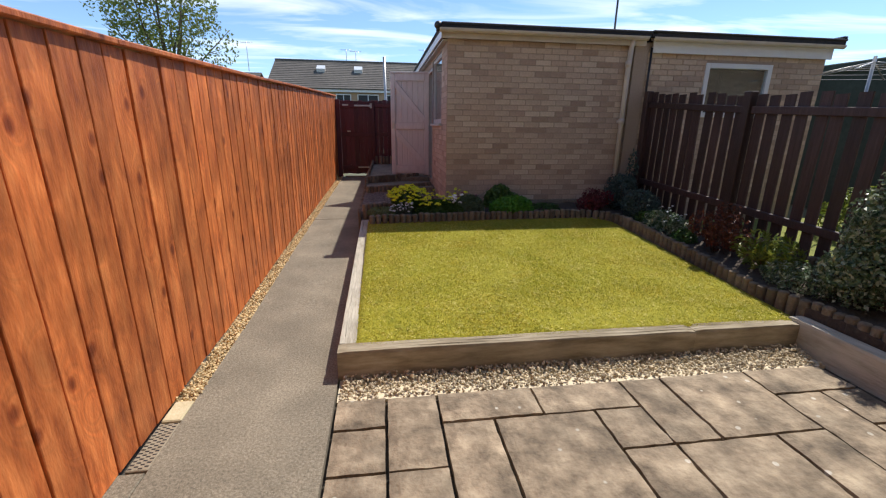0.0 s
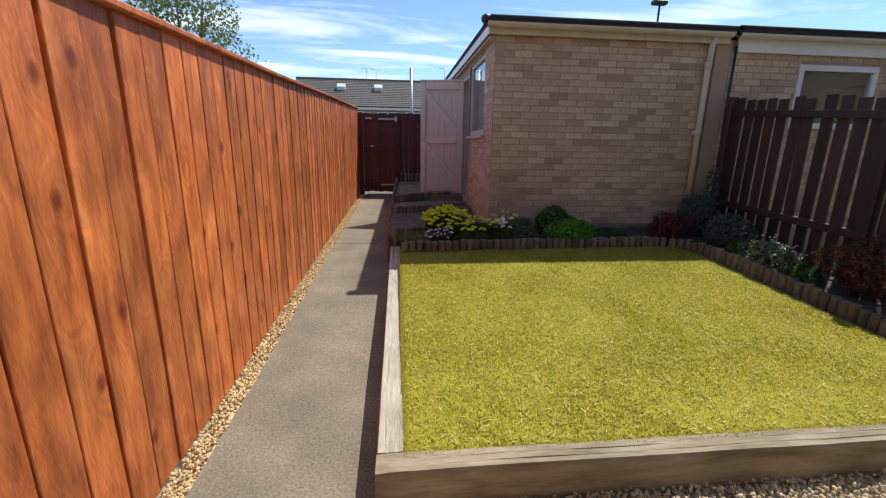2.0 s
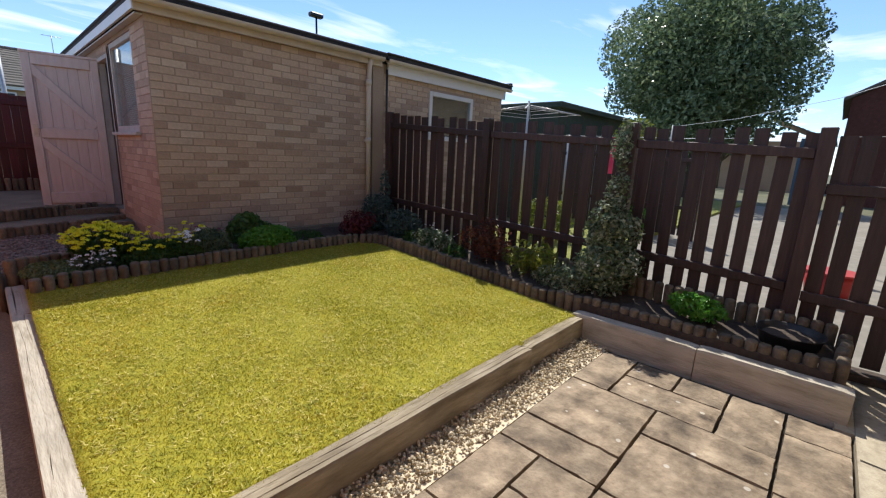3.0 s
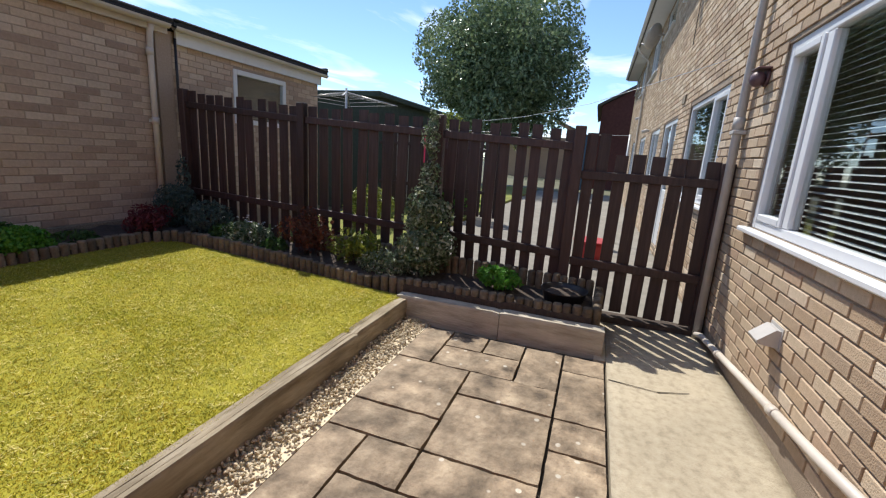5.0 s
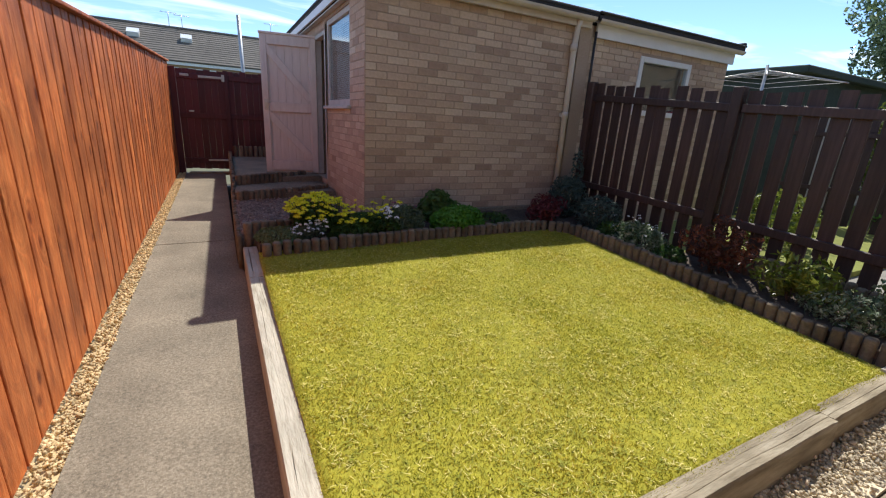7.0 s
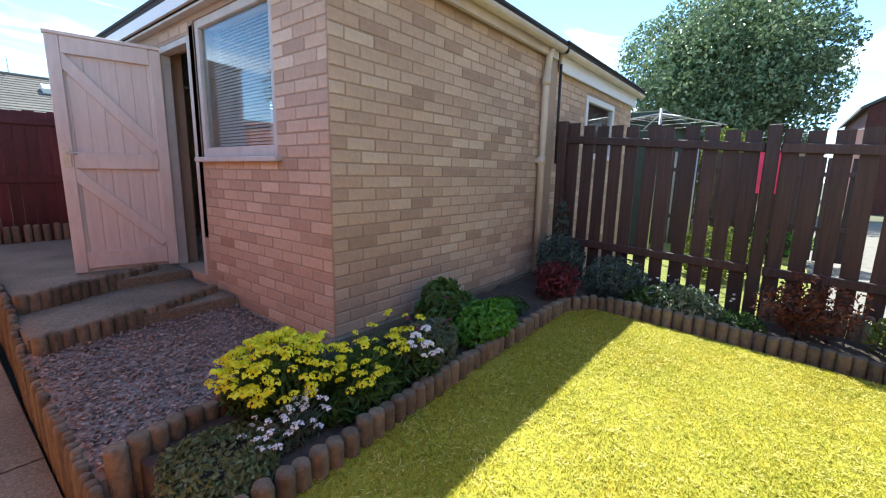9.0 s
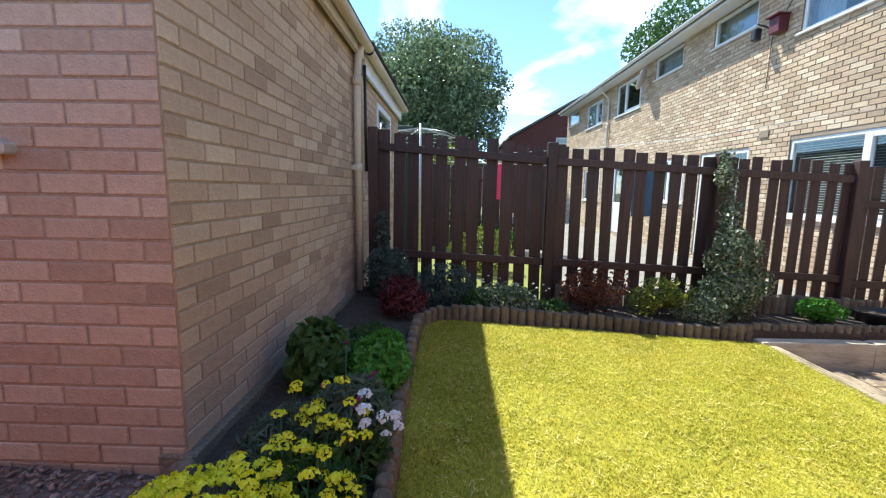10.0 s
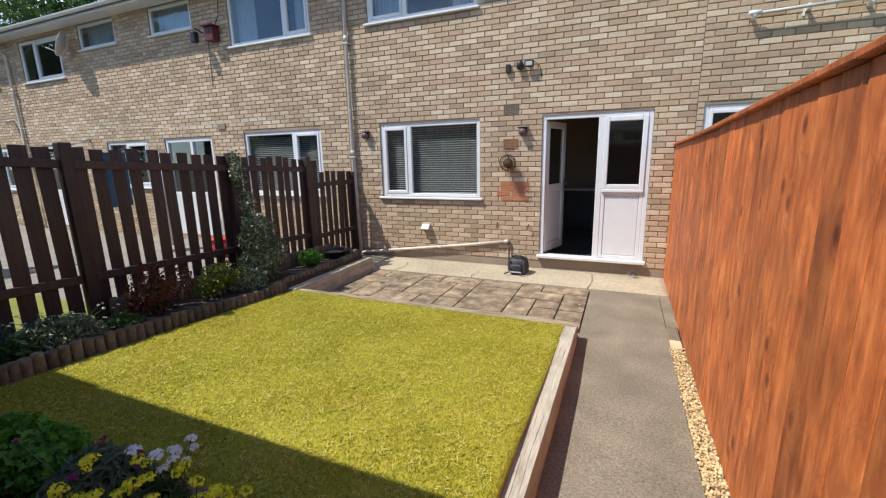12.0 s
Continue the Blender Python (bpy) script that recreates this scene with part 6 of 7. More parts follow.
part("pocket", bm, M_NAVY, bag)
part("strap", one_tube([(1.96, -2.08, 0.265), (1.99, -2.07, 0.29), (2.08, -2.07, 0.293), (2.12, -2.09, 0.265)], 0.012, 6), M_NAVY, bag)
for x in (1.93, 2.15):
    part("strap", one_tube([(x, -2.05, 0.235), (x + 0.01, -2.01, 0.16), (x - 0.02, -1.99, 0.06), (x + 0.05, -1.93, 0.038)], 0.011, 6), M_NAVY, bag)
part("reflective_band", one_box(1.965, 2.135, -1.987, -1.981, 0.05, 0.068), M_GREYBAND, bag, "pale grey band")
bm = bmesh.new()
for k in range(26):
    a = [Vector((0.47 + random.Random(k * 3 + q).uniform(-0.09, 0.09), -2.36 + random.Random(k * 5 + q).uniform(-0.06, 0.06), 0.022 + random.Random(k * 7 + q).uniform(0, 0.1))) for q in range(3)]
    bm.faces.new([bm.verts.new(p) for p in a])
solo("polythene_scrap", bm, M_PLASTICBAG, "crumpled clear polythene lying by the door sill", "plastic bag")

# ---- plants in the beds ----
def flowering(name, stems, head_me, head_name, mat_stem, th):
    """Adds stems with flower heads to a plant. stems: foot and tip of each."""
    bm = bmesh.new()
    r = random.Random(len(stems))
    for a, b in stems:
        a, b = Vector(a), Vector(b)
        mid = a.lerp(b, 0.55) + Vector((r.uniform(-0.02, 0.02), r.uniform(-0.02, 0.02), 0))
        tube(bm, [a, mid, b], 0.0025, 4, 0.0018)
        piece(head_name, head_me[r.randrange(len(head_me))], th, Matrix.Translation(b) @ Matrix.Rotation(r.uniform(0, 6.28), 4, "Z") @ Matrix.Rotation(r.uniform(-0.3, 0.3), 4, "X") @ Matrix.Scale(r.uniform(0.75, 1.25), 4))
    part("stalk", bm, mat_stem, th)


yel = [flower_mesh("flower_head", 26, 0.024, 0.016, P_YELLOW, s) for s in (1, 2, 3)]
whi = [flower_mesh("flower_head", 36, 0.024, 0.016, P_WHITE, s) for s in (4, 5)]
whi_small = [flower_mesh("flower_head", 16, 0.015, 0.012, P_WHITE, s) for s in (14, 15)]
r = random.Random(3)
mound = bush("yellow_wallflower", (1.63, 3.35, 0.51), (0.27, 0.21, 0.19), 1500, 0.045, L_MID, "mound of bright yellow flowers in the corner bed", seed=2, floor=0.36, narrow=0.35)
st = []
for _ in range(170):
    a, q = r.uniform(0, 6.28), math.sqrt(r.uniform(0, 1))
    x, y = 1.62 + 0.31 * q * math.cos(a), 3.34 + 0.23 * q * math.sin(a)
    st.append(((1.66 + (x - 1.66) * 0.6, 3.36 + (y - 3.36) * 0.6, 0.45), (x, y, 0.53 + 0.18 * math.sqrt(max(0.0, 1 - q * q)) + r.uniform(-0.03, 0.04))))
flowering("wallflower", st, yel, "flower_head", L_MID, mound)
loose = bush("yellow_wallflower", (2.04, 3.24, 0.46), (0.28, 0.20, 0.13), 1500, 0.06, L_MID, "straggling yellow flowers on thin stems in the bed", seed=5, floor=0.36, narrow=0.3)
st = []
for _ in range(50):
    x, y = r.uniform(1.76, 2.40), r.uniform(3.02, 3.36)
    st.append(((x * 0.7 + 0.6, y * 0.7 + 0.97, 0.42), (x, y, r.uniform(0.52, 0.70))))
flowering("wallflower", st, yel, "flower_head", L_MID, loose)
wht = bush("white_candytuft", (1.52, 3.12, 0.42), (0.17, 0.11, 0.09), 500, 0.04, L_GREY, "small white flowering candytuft at the bed edge", seed=6, floor=0.36, narrow=0.35)
st = [((1.50, 3.12, 0.40), (r.uniform(1.34, 1.66), r.uniform(3.02, 3.22), r.uniform(0.44, 0.55))) for _ in range(46)]
flowering("candytuft", st, whi_small, "flower_head", L_GREY, wht)
w2 = bush("white_candytuft", (2.24, 3.06, 0.46), (0.13, 0.10, 0.1), 260, 0.05, L_MID, "white flowers on tall stems beside the lavender", seed=7, floor=0.36, narrow=0.3)
st = [((2.24, 3.06, 0.42), (r.uniform(2.12, 2.32), r.uniform(2.9, 3.08), r.uniform(0.56, 0.66))) for _ in range(9)]
flowering("candytuft", st, whi, "flower_head", L_MID, w2)
bush("creeping_plant", (1.29, 3.18, 0.41), (0.24, 0.24, 0.075), 3000, 0.028, L_CREEP, "low grey-green creeping plant in the bed corner", seed=8, floor=0.36)
lav = bush("lavender", (2.42, 3.16, 0.46), (0.26, 0.18, 0.20), 2600, 0.075, L_LAV, "grey-green lavender bush with thin upright leaves", seed=9, floor=0.36, narrow=0.2)
st = [((2.48, 3.2, 0.5), (r.uniform(2.25, 2.72), r.uniform(3.05, 3.3), r.uniform(0.62, 0.70))) for _ in range(8)]
flowering("lavender", st, [flower_mesh("flower_head", 12, 0.014, 0.014, P_MAGENTA, 9)], "flower_head", L_LAV, lav)
bush("leafy_perennial", (2.90, 3.46, 0.56), (0.21, 0.18, 0.22), 800, 0.07, L_PEREN, "dark broad-leaved perennial by the garage wall", seed=10, floor=0.38, narrow=0.75)
bush("leafy_perennial", (3.08, 3.40, 0.50), (0.15, 0.14, 0.14), 420, 0.065, L_PEREN, "small broad-leaved perennial in the shade", seed=15, floor=0.38, narrow=0.75)
bush("oregano", (3.02, 3.13, 0.47), (0.33, 0.19, 0.17), 3200, 0.038, L_BRIGHT, "bright green rounded herb clump at the bed edge", seed=11, floor=0.36, narrow=0.7, depth=0.35, lumps=12)
bush("maroon_heuchera", (4.25, 3.16, 0.54), (0.32, 0.25, 0.20), 900, 0.06, L_RED, "maroon-leaved rounded shrub in the bed corner", seed=12, floor=0.37, narrow=0.4, depth=0.75, inner=0.2, lumps=10)
bush("blue_grey_shrub", (4.72, 3.35, 0.62), (0.27, 0.25, 0.30), 1500, 0.06, L_BLUE, "blue-grey leafy shrub in the fence corner", seed=13, floor=0.36, narrow=0.35)
bush("blue_grey_shrub", (4.72, 2.80, 0.52), (0.26, 0.30, 0.24), 1300, 0.06, L_BLUE, "blue-grey arching shrub under the fence", seed=14, floor=0.34, narrow=0.3)
cl = bush("climbing_rose", (4.93, 3.45, 0.85), (0.08, 0.10, 0.42), 240, 0.06, L_BLUE, "thin climbing shoots in the fence corner", seed=30, floor=0.38, narrow=0.5)
ed = bush("white_edging_plant", (4.72, 2.18, 0.40), (0.28, 0.40, 0.18), 2000, 0.05, L_IVY, "low variegated plant with white heads, partly standing for sunlight between slats", seed=16, floor=0.30, narrow=0.4)
# white heads: flowers, and stand-ins for slits of sunlight between the slats
st = [((4.7, 2.2, 0.38), (r.uniform(4.48, 4.95), r.uniform(1.85, 2.5), r.uniform(0.46, 0.6))) for _ in range(26)]
flowering("edging", st, [flower_mesh("flower_head", 10, 0.012, 0.012, P_WHITE, 12)], "flower_head", L_MID, ed)
bush("bronze_shrub", (4.72, 1.42, 0.54), (0.27, 0.36, 0.30), 1300, 0.042, L_RUST, "bronze-red leaved small shrub", seed=17, floor=0.29, narrow=0.5, depth=0.8, inner=0.15, lumps=10)
bush("variegated_shrub", (4.68, 0.78, 0.44), (0.24, 0.36, 0.24), 800, 0.07, L_YG, "yellow-green variegated leafy shrub", seed=18, floor=0.27, narrow=0.36, depth=0.75, inner=0.15, lumps=9)
bush("silver_edging_plant", (4.64, 0.42, 0.36), (0.22, 0.34, 0.14), 1500, 0.036, L_IVY, "silvery variegated low plant at the bed edge", seed=19, floor=0.26, narrow=0.45)
bush("small_green_plant", (4.70, -0.72, 0.38), (0.16, 0.24, 0.11), 620, 0.055, L_BRIGHT, "small bright green leafy plant in the raised bed", seed=20, floor=0.25, narrow=0.5)
bush("small_green_plant", (4.64, 1.78, 0.36), (0.15, 0.18, 0.09), 380, 0.045, L_MID, "low dark green plant under the fence", seed=23, floor=0.29, narrow=0.5)
tray = thing("plant_tray", (4.74, -1.30, 0.25), "round black plastic tray of dark soil in the raised bed", "tray")
bm = bmesh.new()
ringp = [(0.17, 0.0), (0.195, 0.10), (0.205, 0.105), (0.20, 0.095), (0.17, 0.055)]
rows = [[bm.verts.new((4.74 + q * math.cos(6.2832 * k / 24), -1.30 + q * math.sin(6.2832 * k / 24), 0.25 + z)) for k in range(24)] for q, z in ringp]
for a, b in zip(rows, rows[1:]):
    for k in range(24):
        bm.faces.new((a[k], a[(k + 1) % 24], b[(k + 1) % 24], b[k])).smooth = True
bm.faces.new(rows[0][::-1])
part("rim", bm, M_BLACK, tray)
bm = bmesh.new()
for v in ball(bm, (4.74, -1.30, 0.30), 0.175, 0.175, 0.035, 16):
    v.co.z += 0.012 * noise.noise(v.co * 25)
part("soil", bm, M_SOIL, tray)
# variegated climber up the fence post
cli = thing("climbing_shrub", (4.85, 0.16, 0.25), "variegated evergreen climbing up the slatted fence", "climber")
vs, fs, n = [], [], 0
for c, rad, cnt in (((4.76, 0.06, 0.54), (0.28, 0.36, 0.31), 2900), ((4.80, 0.08, 0.86), (0.22, 0.29, 0.30), 2100), ((4.88, 0.10, 1.22), (0.11, 0.13, 0.28), 380), ((4.95, 0.14, 1.55), (0.08, 0.12, 0.24), 260), ((4.98, 0.12, 1.76), (0.05, 0.08, 0.14), 90)):
    p, d = blob_points(cnt, c, rad, 0.3, 9, 0.55, cnt)
    p[:, 0] = np.minimum(p[:, 0], 5.04)
    v, f = leaves(p, d, 0.04, 0.6)
    vs.append(v)
    fs.append(f + n)
    n += len(v)
hold(new("foliage", array_mesh("foliage", np.concatenate(vs), np.concatenate(fs), L_IVY)), cli)
bm = bmesh.new()
for k in range(4):
    tube(bm, [(4.85 + 0.02 * k, 0.1, 0.22), (4.86, 0.05 + 0.05 * k, 0.7), (4.95, 0.06 + 0.02 * k, 1.3), (4.99, 0.1, 1.5 + 0.1 * k)], 0.010, 5, 0.003)
part("woody_stem", bm, M_BARK, cli)

# ---- next door, through and above the slats ----
solo("pavement_neighbour", one_box(5.2, 22, -2.49, 1.2, -0.2, 0.03), M_NEARCONC, "pale concrete yard next door", "pavement", "structure")
solo("lawn_neighbour", one_box(5.2, 22, 1.2, 3.69, -0.2, 0.10), M_NEARGRASS, "next door's grass", "lawn", "structure")
solo("lawn_behind_fence", one_box(-14, -0.07, -2.4, 30, -0.2, -0.02), M_NEARGRASS, "grass beyond the boarded fence", "lawn", "structure")
# the slatted fence on the far side of the next garden
far_slats = thing("slatted_fence", (10.3, 2.1, 0.03), "dark brown slatted timber fence beyond the next garden", "fence")
r = random.Random(19)
y = 0.62
while y < 3.6:
    foot, top = 0.08 + 0.02 * max(0.0, y), 1.66 + 0.06 * (y + 2.4) + r.uniform(-0.02, 0.02)
    piece("slat", slat[r.randrange(3)], far_slats, Matrix.Translation((10.3, y, foot)) @ Matrix.Rotation(r.uniform(-0.012, 0.012), 4, "X") @ Matrix.Diagonal((1, 0.95, top - foot, 1)))
    y += 0.142
for a, b in ((0.55, 2.05), (2.05, 3.6)):
    part("post", one_box(10.21, 10.285, a - 0.045, a + 0.045, -0.05, 1.70 + 0.06 * (a + 2.4), bevel=0.006), M_BROWN, far_slats)
    for z in (0.5, 1.42):
        part("rail", one_box(10.25, 10.288, a + 0.05, b - 0.05, z + 0.04 * (a + 2.4), z + 0.075 + 0.04 * (a + 2.4), bevel=0.005), M_BROWN, far_slats)
dry = thing("rotary_dryer", (8.45, 3.35, 0.1), "grey rotary clothes dryer next door", "clothes dryer")
part("pole", one_tube([(8.45, 3.35, 0.05), (8.45, 3.35, 2.58)], 0.022, 8), M_STEEL, dry)
for k in range(4):
    a = math.pi / 2 * k + 0.5
    part("arm", one_tube([(8.45, 3.35, 2.5), (8.45 + 1.0 * math.cos(a), 3.35 + 1.0 * math.sin(a), 2.32)], 0.011, 6), M_STEEL, dry)
for q in (0.45, 0.7, 0.97):
    part("line", one_tube([(8.45 + q * math.cos(math.pi / 2 * k + 0.5), 3.35 + q * math.sin(math.pi / 2 * k + 0.5), 2.5 - 0.18 * q) for k in range(5)], 0.003, 4), M_GREYBAND, dry)
for y in (2.9, -1.9):
    solo("line_post", one_tube([(9.4, y, 0.0), (9.4, y, 2.0)], 0.022, 8), M_STEEL, "short steel clothes line post", "post", group="clothes line posts")
solo("washing_line", one_tube([(9.4, 2.9, 1.98), (9.4, 0.5, 1.93), (9.4, -1.9, 1.98)], 0.004, 4), M_WHITE, "thin washing line hung with towels", "washing line")


def towel(y0, y1, z0, mat, label):
    bm = bmesh.new()
    n = 16
    for s in (0, 1):
        row = [[bm.verts.new((9.4 + (0.012 if s else -0.012) + 0.02 * math.sin(k * 0.9 + s) * (1.93 - z), y0 + (y1 - y0) * k / n, z)) for k in range(n + 1)] for z in (z0 + 0.1 * s, 1.6, 1.945)]
        for a, b in zip(row, row[1:]):
            for k in range(n):
                bm.faces.new((a[k], a[k + 1], b[k + 1], b[k])).smooth = True
    return solo("towel", bm, mat, label, "towel")


towel(1.72, 2.05, 1.25, M_PINK, "hot pink towel hung over the washing line")
towel(-1.25, -0.85, 0.95, M_BLUECLOTH, "dull blue towel hung over the washing line")
tub = thing("plastic_tub", (7.4, -1.5, 0.03), "red plastic tub in the yard next door", "tub")
bm = bmesh.new()
tube(bm, [(7.4, -1.5, 0.03), (7.4, -1.5, 0.35)], 0.2, 16, 0.25)
part("tub", bm, M_REDPLASTIC, tub)
part("rim", one_tube([(7.4, -1.5, 0.351), (7.4, -1.5, 0.375)], 0.265, 16), M_REDPLASTIC, tub)
bush("hedge", (13.2, 2.9, 1.45), (0.7, 0.8, 1.3), 3200, 0.1, L_YG, "clipped yellow-green shrub beyond the yard", "hedge", seed=25, floor=0.1, depth=0.1)
bush("low_shrub", (7.6, 2.3, 0.45), (0.5, 0.6, 0.4), 1400, 0.08, L_YG, "sunlit yellow-green shrub next door", "shrub", seed=26, floor=0.1)
bush("low_shrub", (10.6, 1.7, 0.4), (0.5, 0.7, 0.35), 1200, 0.09, L_BRIGHT, "low green shrub next door", "shrub", seed=27, floor=0.1)

blk = thing("garage_block", (13.5, 6, 0), "far garages with a mossy green felt roof", "garage")
part("wall", one_box(10.5, 17, 3.8, 9, -0.1, 2.68), M_GREENFELT, blk)
bm = one_box(10.35, 17.2, 3.65, 9.2, 2.681, 2.82, bevel=0.02)
part("roof", bm, M_GREENFELT, blk)
for k in range(2):
    part("garage_door", one_box(11.0 + 3.0 * k, 13.3 + 3.0 * k, 3.76, 3.795, 0.0, 2.1), M_GREYPAINT, blk)
    part("handle", one_box(12.1 + 3.0 * k, 12.2 + 3.0 * k, 3.74, 3.758, 0.9, 0.95), M_STEEL, blk)


# ---- trees ----
def tree(name, foot, top, crown, leaf, n, size, label, seed, limbs=9, trunk=0.16, narrow=0.55):
    """crown: blobs (centre, radii, share). Limbs reach from the trunk into the blobs."""
    th = thing(name, foot, label, "tree")
    r = random.Random(seed)
    bm = bmesh.new()
    f = Vector(foot)
    fork = Vector((foot[0] + 0.1, foot[1], foot[2] + (top - foot[2]) * 0.35))
    tube(bm, [f + Vector((0, 0, -0.2)), f.lerp(fork, 0.5) + Vector((0.06, 0.04, 0)), fork], trunk, 9, trunk * 0.7)
    part("trunk", bm, M_BARK, th)
    bm = bmesh.new()
    for k in range(limbs):
        c, rad, _ = crown[k % len(crown)]
        tip = Vector((c[0] + r.uniform(-0.7, 0.7) * rad[0], c[1] + r.uniform(-0.7, 0.7) * rad[1], c[2] + r.uniform(0.0, 0.75) * rad[2]))
        mid = fork.lerp(tip, 0.5) + Vector((r.uniform(-0.2, 0.2), r.uniform(-0.2, 0.2), r.uniform(-0.1, 0.3)))
        tube(bm, [fork + Vector((0, 0, -0.1)), mid, tip], trunk * 0.42, 6, trunk * 0.07)
        for _ in range(3):
            t2 = mid.lerp(tip, r.uniform(0.1, 0.8))
            e = t2 + Vector((r.uniform(-0.6, 0.6) * rad[0], r.uniform(-0.6, 0.6) * rad[1], r.uniform(0, 0.6) * rad[2]))
            tube(bm, [t2, e], trunk * 0.14, 5, trunk * 0.04)
    part("branchwork", bm, M_BARK, th)
    vs, fs, q = [], [], 0
    for k, (c, rad, share) in enumerate(crown):
        p, d = blob_points(int(n * share), c, rad, 0.45, 9, 0.32, seed * 10 + k)
        v, fc = leaves(p, d, size, narrow, spread=0.9)
        vs.append(v)
        fs.append(fc + q)
        q += len(v)
    hold(new("crown", array_mesh("crown", np.concatenate(vs), np.concatenate(fs), leaf)), th)
    return th


def clumps(c, rad, count, small, seed):
    """Blobs spread over an ellipsoid, for an uneven crown."""
    r = random.Random(seed)
    out = [(c, (rad[0] * 0.72, rad[1] * 0.72, rad[2] * 0.72), 0.28)]
    for k in range(count):
        z = 1 - 2 * (k + 0.5) / count
        a = k * 2.399963
        s = math.sqrt(1 - z * z)
        q = r.uniform(0.6, 0.8)
        out.append(((c[0] + rad[0] * q * s * math.cos(a), c[1] + rad[1] * q * s * math.sin(a), c[2] + rad[2] * q * z),
                    (rad[0] * small * r.uniform(0.8, 1.2), rad[1] * small * r.uniform(0.8, 1.2), rad[2] * small * r.uniform(0.8, 1.2)), 0.72 / count))
    return out


tree("evergreen_tree", (25.2, 4.2, -0.1), 8.0, clumps((25.2, 4.2, 6.1), (4.4, 4.4, 4.2), 20, 0.44, 4), L_HOLLY, 60000, 0.22, "large dense glossy evergreen tree beyond the gardens", 4, 10, 0.22)
tree("birch_tree", (-6.0, 14.5, -0.1), 6.5, clumps((-6.0, 14.5, 4.9), (2.1, 2.1, 2.3), 12, 0.40, 6), L_SPRING, 5200, 0.13, "airy tree in pale spring leaf behind the boarded fence", 6, 16, 0.12)
tree("tall_tree", (31, -12.5, -0.1), 12, clumps((31, -12.5, 10.5), (4.5, 4.5, 4.2), 14, 0.42, 8), L_MID, 11000, 0.28, "tall green tree behind the terrace roofs", 8, 10, 0.3)
bush("ground_cover", (3.55, 3.32, 0.42), (0.30, 0.2, 0.07), 700, 0.04, L_MID, "low dark green ground cover in the shaded bed", seed=40, floor=0.37)
bush("ground_cover", (1.95, 3.12, 0.42), (0.34, 0.12, 0.09), 1300, 0.055, L_MID, "low dark green leaves along the log edging", seed=43, floor=0.36, narrow=0.3)
bush("ground_cover", (2.35, 3.45, 0.44), (0.28, 0.17, 0.09), 800, 0.05, L_LAV, "grey-green ground cover by the garage plinth", seed=41, floor=0.37, narrow=0.25)
bush("ground_cover", (4.70, 2.50, 0.40), (0.22, 0.22, 0.12), 600, 0.05, L_MID, "small leafy ground cover under the slatted fence", seed=42, floor=0.3)
tree("bare_tree", (40, 5.5, -0.1), 6, clumps((40, 5.5, 4.4), (3.5, 3.5, 2.4), 9, 0.4, 9), L_SPRING, 1500, 0.22, "thin far tree with few leaves", 9, 14, 0.12)


# ---- far houses ----
def tiled_roof(parent, x0, x1, ya, za, yb, zb, step=0.33):
    """Courses of tiles climbing from (ya, za) to (yb, zb), each overlapping the one below."""
    n = int(math.hypot(yb - ya, zb - za) / step)
    for k in range(n):
        bm = bmesh.new()
        t0, t1 = k / n, (k + 1.15) / n
        p = [(ya + (yb - ya) * t0, za + (zb - za) * t0 + 0.05), (ya + (yb - ya) * t1, za + (zb - za) * t1 + 0.01), (ya + (yb - ya) * t1, za + (zb - za) * t1 - 0.04), (ya + (yb - ya) * t0, za + (zb - za) * t0 - 0.02)]
        v = [bm.verts.new((x, y, z)) for x in (x0, x1) for y, z in p]
        for f in ((0, 1, 5, 4), (1, 2, 6, 5), (2, 3, 7, 6), (3, 0, 4, 7), (3, 2, 1, 0), (4, 5, 6, 7)):
            bm.faces.new([v[q] for q in f])
        part("tile_course", bm, M_TILE, parent)


fh = thing("terraced_house", (2, 38, 0), "far brown-tiled terrace beyond the gate", "house")
part("wall", one_box(-7.2, 24, 34.3, 42, -0.2, 4.3), M_BUFF_I, fh)
tiled_roof(fh, -7.6, 24.3, 33.9, 4.25, 38.2, 6.75)
tiled_roof(fh, -7.6, 24.3, 42.5, 4.25, 38.2, 6.75)
part("ridge", one_tube([(-7.6, 38.2, 6.78), (24.3, 38.2, 6.78)], 0.12, 8), M_TILE, fh)
part("fascia", one_box(-7.5, 24.2, 33.98, 34.03, 4.02, 4.2), M_WHITE, fh)
for k in range(7):
    x = -4.6 + 4.0 * k
    for a, w in ((x, 1.7), (x + 2.3, 1.2)):
        wn_ = part("window", one_box(a, a + w, 34.2, 34.29, 2.9, 3.9, bevel=0.01), M_WHITE, fh)
        part("pane", one_box(a + 0.08, a + w / 2 - 0.04, 34.185, 34.195, 2.98, 3.82), M_BLACK, wn_)
        part("pane", one_box(a + w / 2 + 0.04, a + w - 0.08, 34.185, 34.195, 2.98, 3.82), M_BLACK, wn_)
for x in (-4.4, -1.0, 7.0):
    sk = part("skylight", one_box(x, x + 0.75, 36.3, 37.0, 5.5, 6.0, m=Matrix.Translation((0, 36.6, 5.8)) @ Matrix.Rotation(radians(30), 4, "X") @ Matrix.Scale(0.9, 4) @ Matrix.Translation((0, -36.6, -5.62))), M_WHITE, fh)
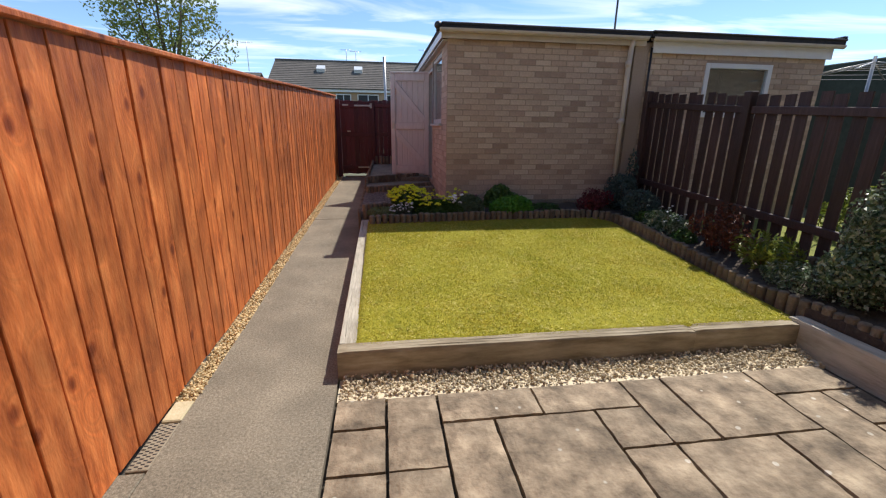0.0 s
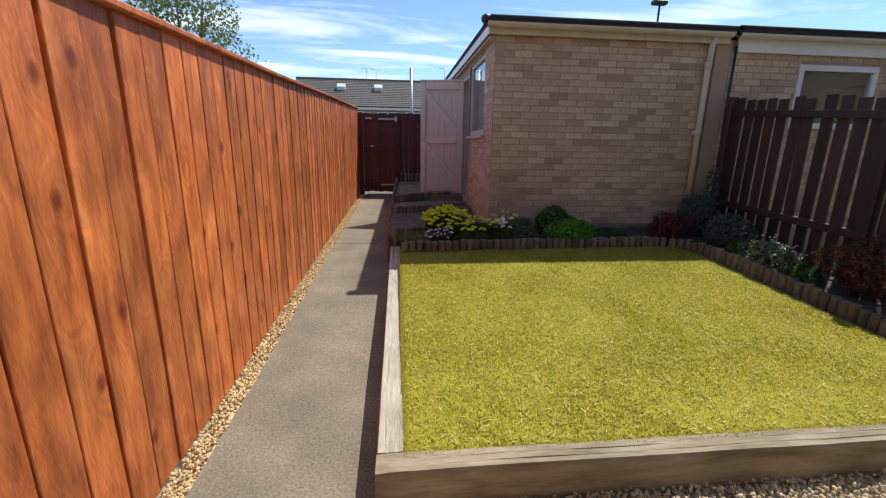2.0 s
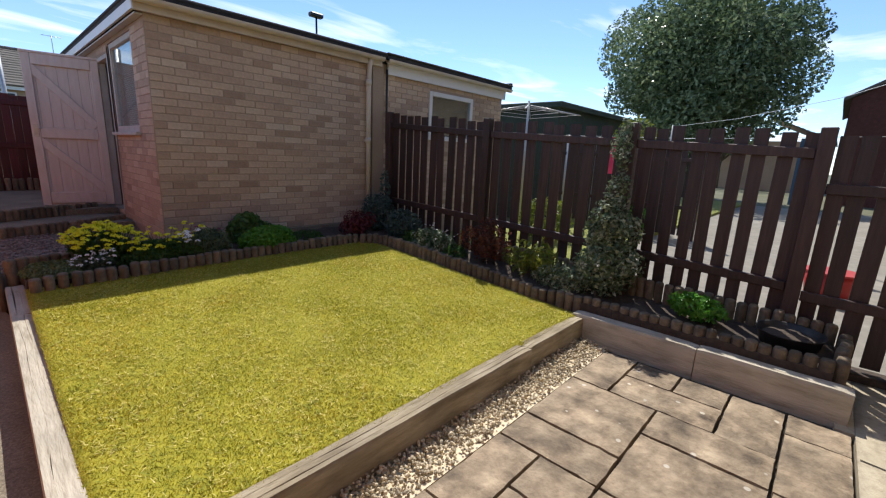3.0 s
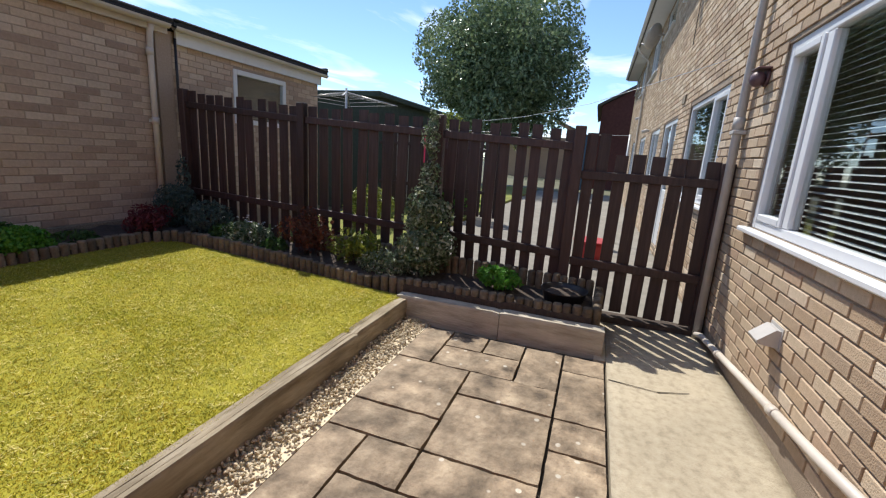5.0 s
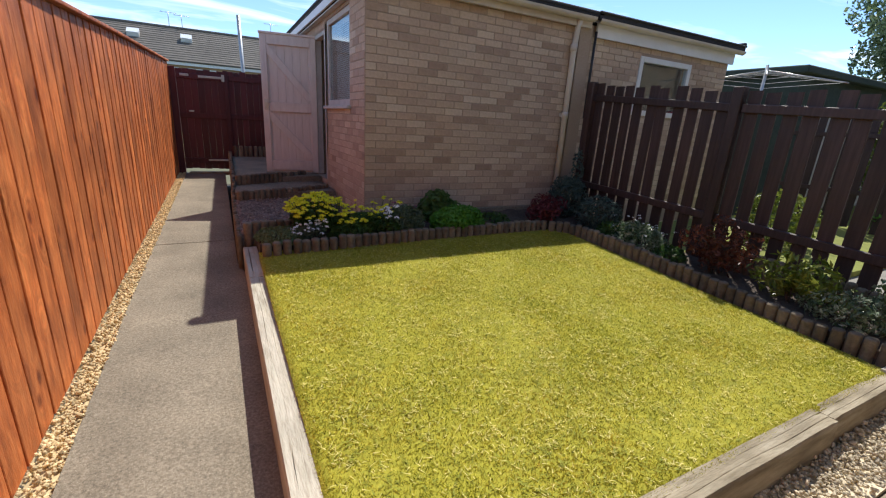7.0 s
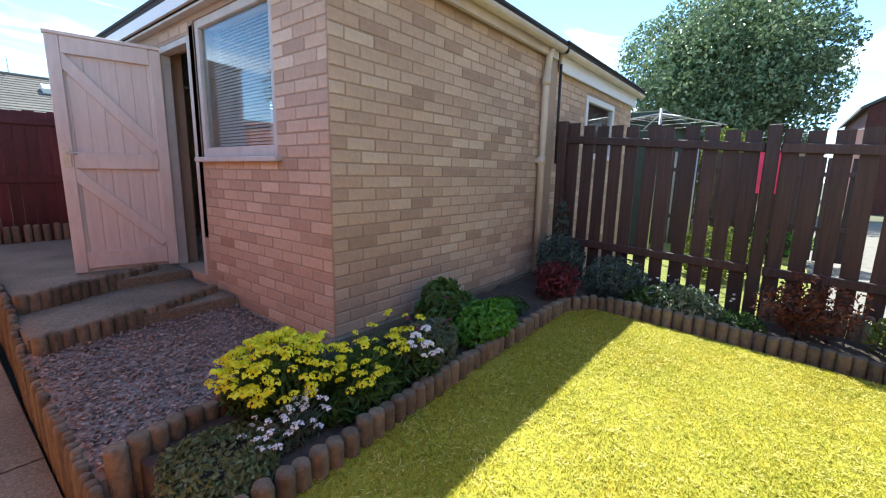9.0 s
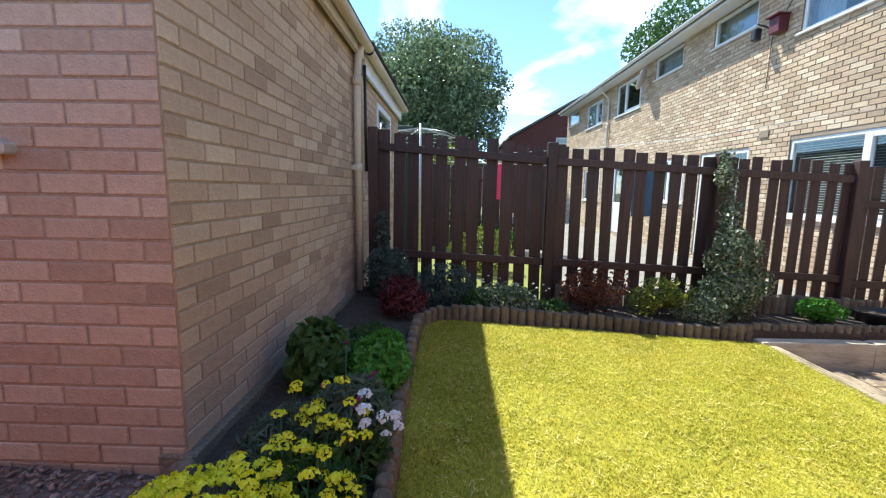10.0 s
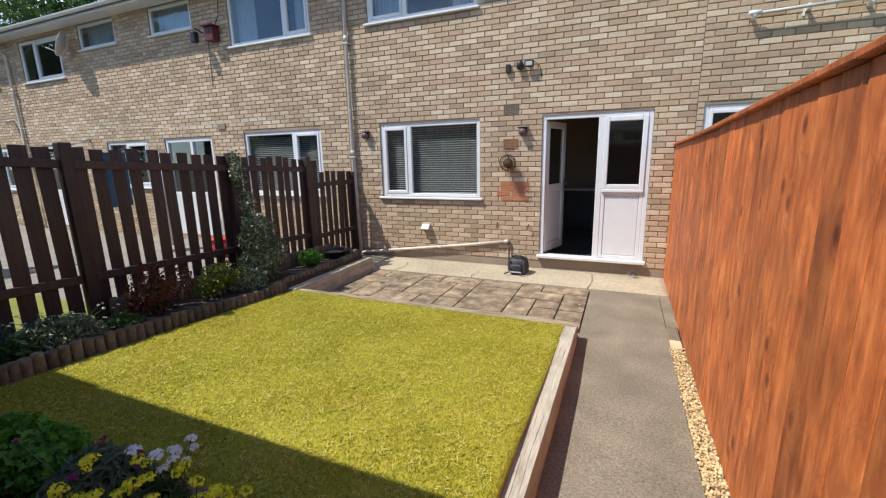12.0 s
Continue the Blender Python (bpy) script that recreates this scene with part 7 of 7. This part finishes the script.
for x, h in ((-1.6, 0.9), (-0.8, 0.8), (5.2, 1.1), (-9.8, 1.2)):
    ar = thing("tv_aerial", (x, 38.2, 6.7), "thin television aerial on the far ridge", "aerial", "far aerials")
    part("mast", one_tube([(x, 38.2, 5.8 if x < -9 else 6.7), (x, 38.2, 6.9 + h)], 0.025, 5), M_STEEL, ar)
    part("boom", one_tube([(x - 0.5, 38.2, 6.85 + h), (x + 0.5, 38.2, 6.85 + h)], 0.015, 4), M_STEEL, ar)
    for q in (-0.4, -0.1, 0.2, 0.45):
        part("element", one_tube([(x + q, 37.9, 6.86 + h), (x + q, 38.5, 6.86 + h)], 0.01, 4), M_STEEL, ar)
sh = thing("far_house", (-12, 40, 0), "small tiled roof of a far house behind the fence", "house")
part("wall", one_box(-18, -9.6, 37.5, 43, -0.2, 4.4), M_BUFF_I, sh)
tiled_roof(sh, -18.3, -9.3, 37.2, 4.4, 40.2, 5.9)
tiled_roof(sh, -18.3, -9.3, 43.2, 4.4, 40.2, 5.9)

rh = thing("gable_house", (34, -5.8, 0), "dark red brick house with a plain gable end", "house")
bm = bmesh.new()
prof = [(-1.2, -0.2), (-1.2, 5.0), (-5.8, 7.6), (-10.4, 5.0), (-10.4, -0.2)]
vs = [bm.verts.new((x, y, z)) for x in (30, 40) for y, z in prof]
for k in range(5):
    bm.faces.new((vs[k], vs[(k + 1) % 5], vs[5 + (k + 1) % 5], vs[5 + k]))
bm.faces.new(vs[:5])
bm.faces.new(vs[5:][::-1])
bmesh.ops.recalc_face_normals(bm, faces=bm.faces)
part("wall", bm, M_FARRED, rh)
for s in (1, -1):
    bm = bmesh.new()
    v = [bm.verts.new(p) for x in (29.7, 40.2) for p in ((x, -5.8 + s * 4.9, 4.88), (x, -5.8, 7.66), (x, -5.8, 7.82), (x, -5.8 + s * 4.9, 5.03))]
    for f in ((0, 1, 5, 4), (1, 2, 6, 5), (2, 3, 7, 6), (3, 0, 4, 7), (3, 2, 1, 0), (4, 5, 6, 7)):
        bm.faces.new([v[q] for q in f])
    bmesh.ops.recalc_face_normals(bm, faces=bm.faces)
    part("roof", bm, M_TILE, rh)
gwn = part("window", one_box(29.93, 29.99, -4.95, -4.1, 4.55, 4.98, bevel=0.01), M_WHITE, rh)
part("pane", one_box(29.915, 29.925, -4.88, -4.17, 4.62, 4.91), M_GREYBAND, gwn)
far = thing("far_house", (45, 2, 0), "low far house with a pale wall", "house")
part("wall", one_box(42, 50, -0.5, 7, -0.2, 3.6), M_BUFF_I, far)
tiled_roof(far, 41.7, 50.3, -0.9, 3.6, 3.2, 5.4)

lp = thing("street_lamp", (8.65, 11.4, 0), "slim dark street lamp behind the garages", "street lamp")
part("column", one_tube([(8.65, 11.4, -0.1), (8.65, 11.4, 5.45)], 0.045, 8, 0.03), M_BLACK, lp)
part("head", one_box(8.42, 8.86, 11.3, 11.5, 5.45, 5.58, bevel=0.03), M_BLACK, lp)

# ---- brick pieces of the garages ----
lay_bricks(wall_front, brick_rects(G_SIDE + 0.005, 4.85, 0.475, 2.64, [], 21), M_F, M_ROSE_O, M_ROSE_I, lambda u, z: z < 2.35, 21, 0.0045)
lay_bricks(wall_side, brick_rects(-6.6, -G_FRONT - 0.005, 0.35, 2.60, side_holes + [(-5.45, -5.355, 0.5, 2.62)], 22), M_S, M_ROSE_O, M_ROSE_I, lambda u, z: u > -5.44, 22, 0.0045)
lay_bricks(nwall, brick_rects(5.09, 8.015, 0.4, 2.55, nh, 23), M_F, M_ROSE_O, M_ROSE_I, lambda u, z: False, 23)
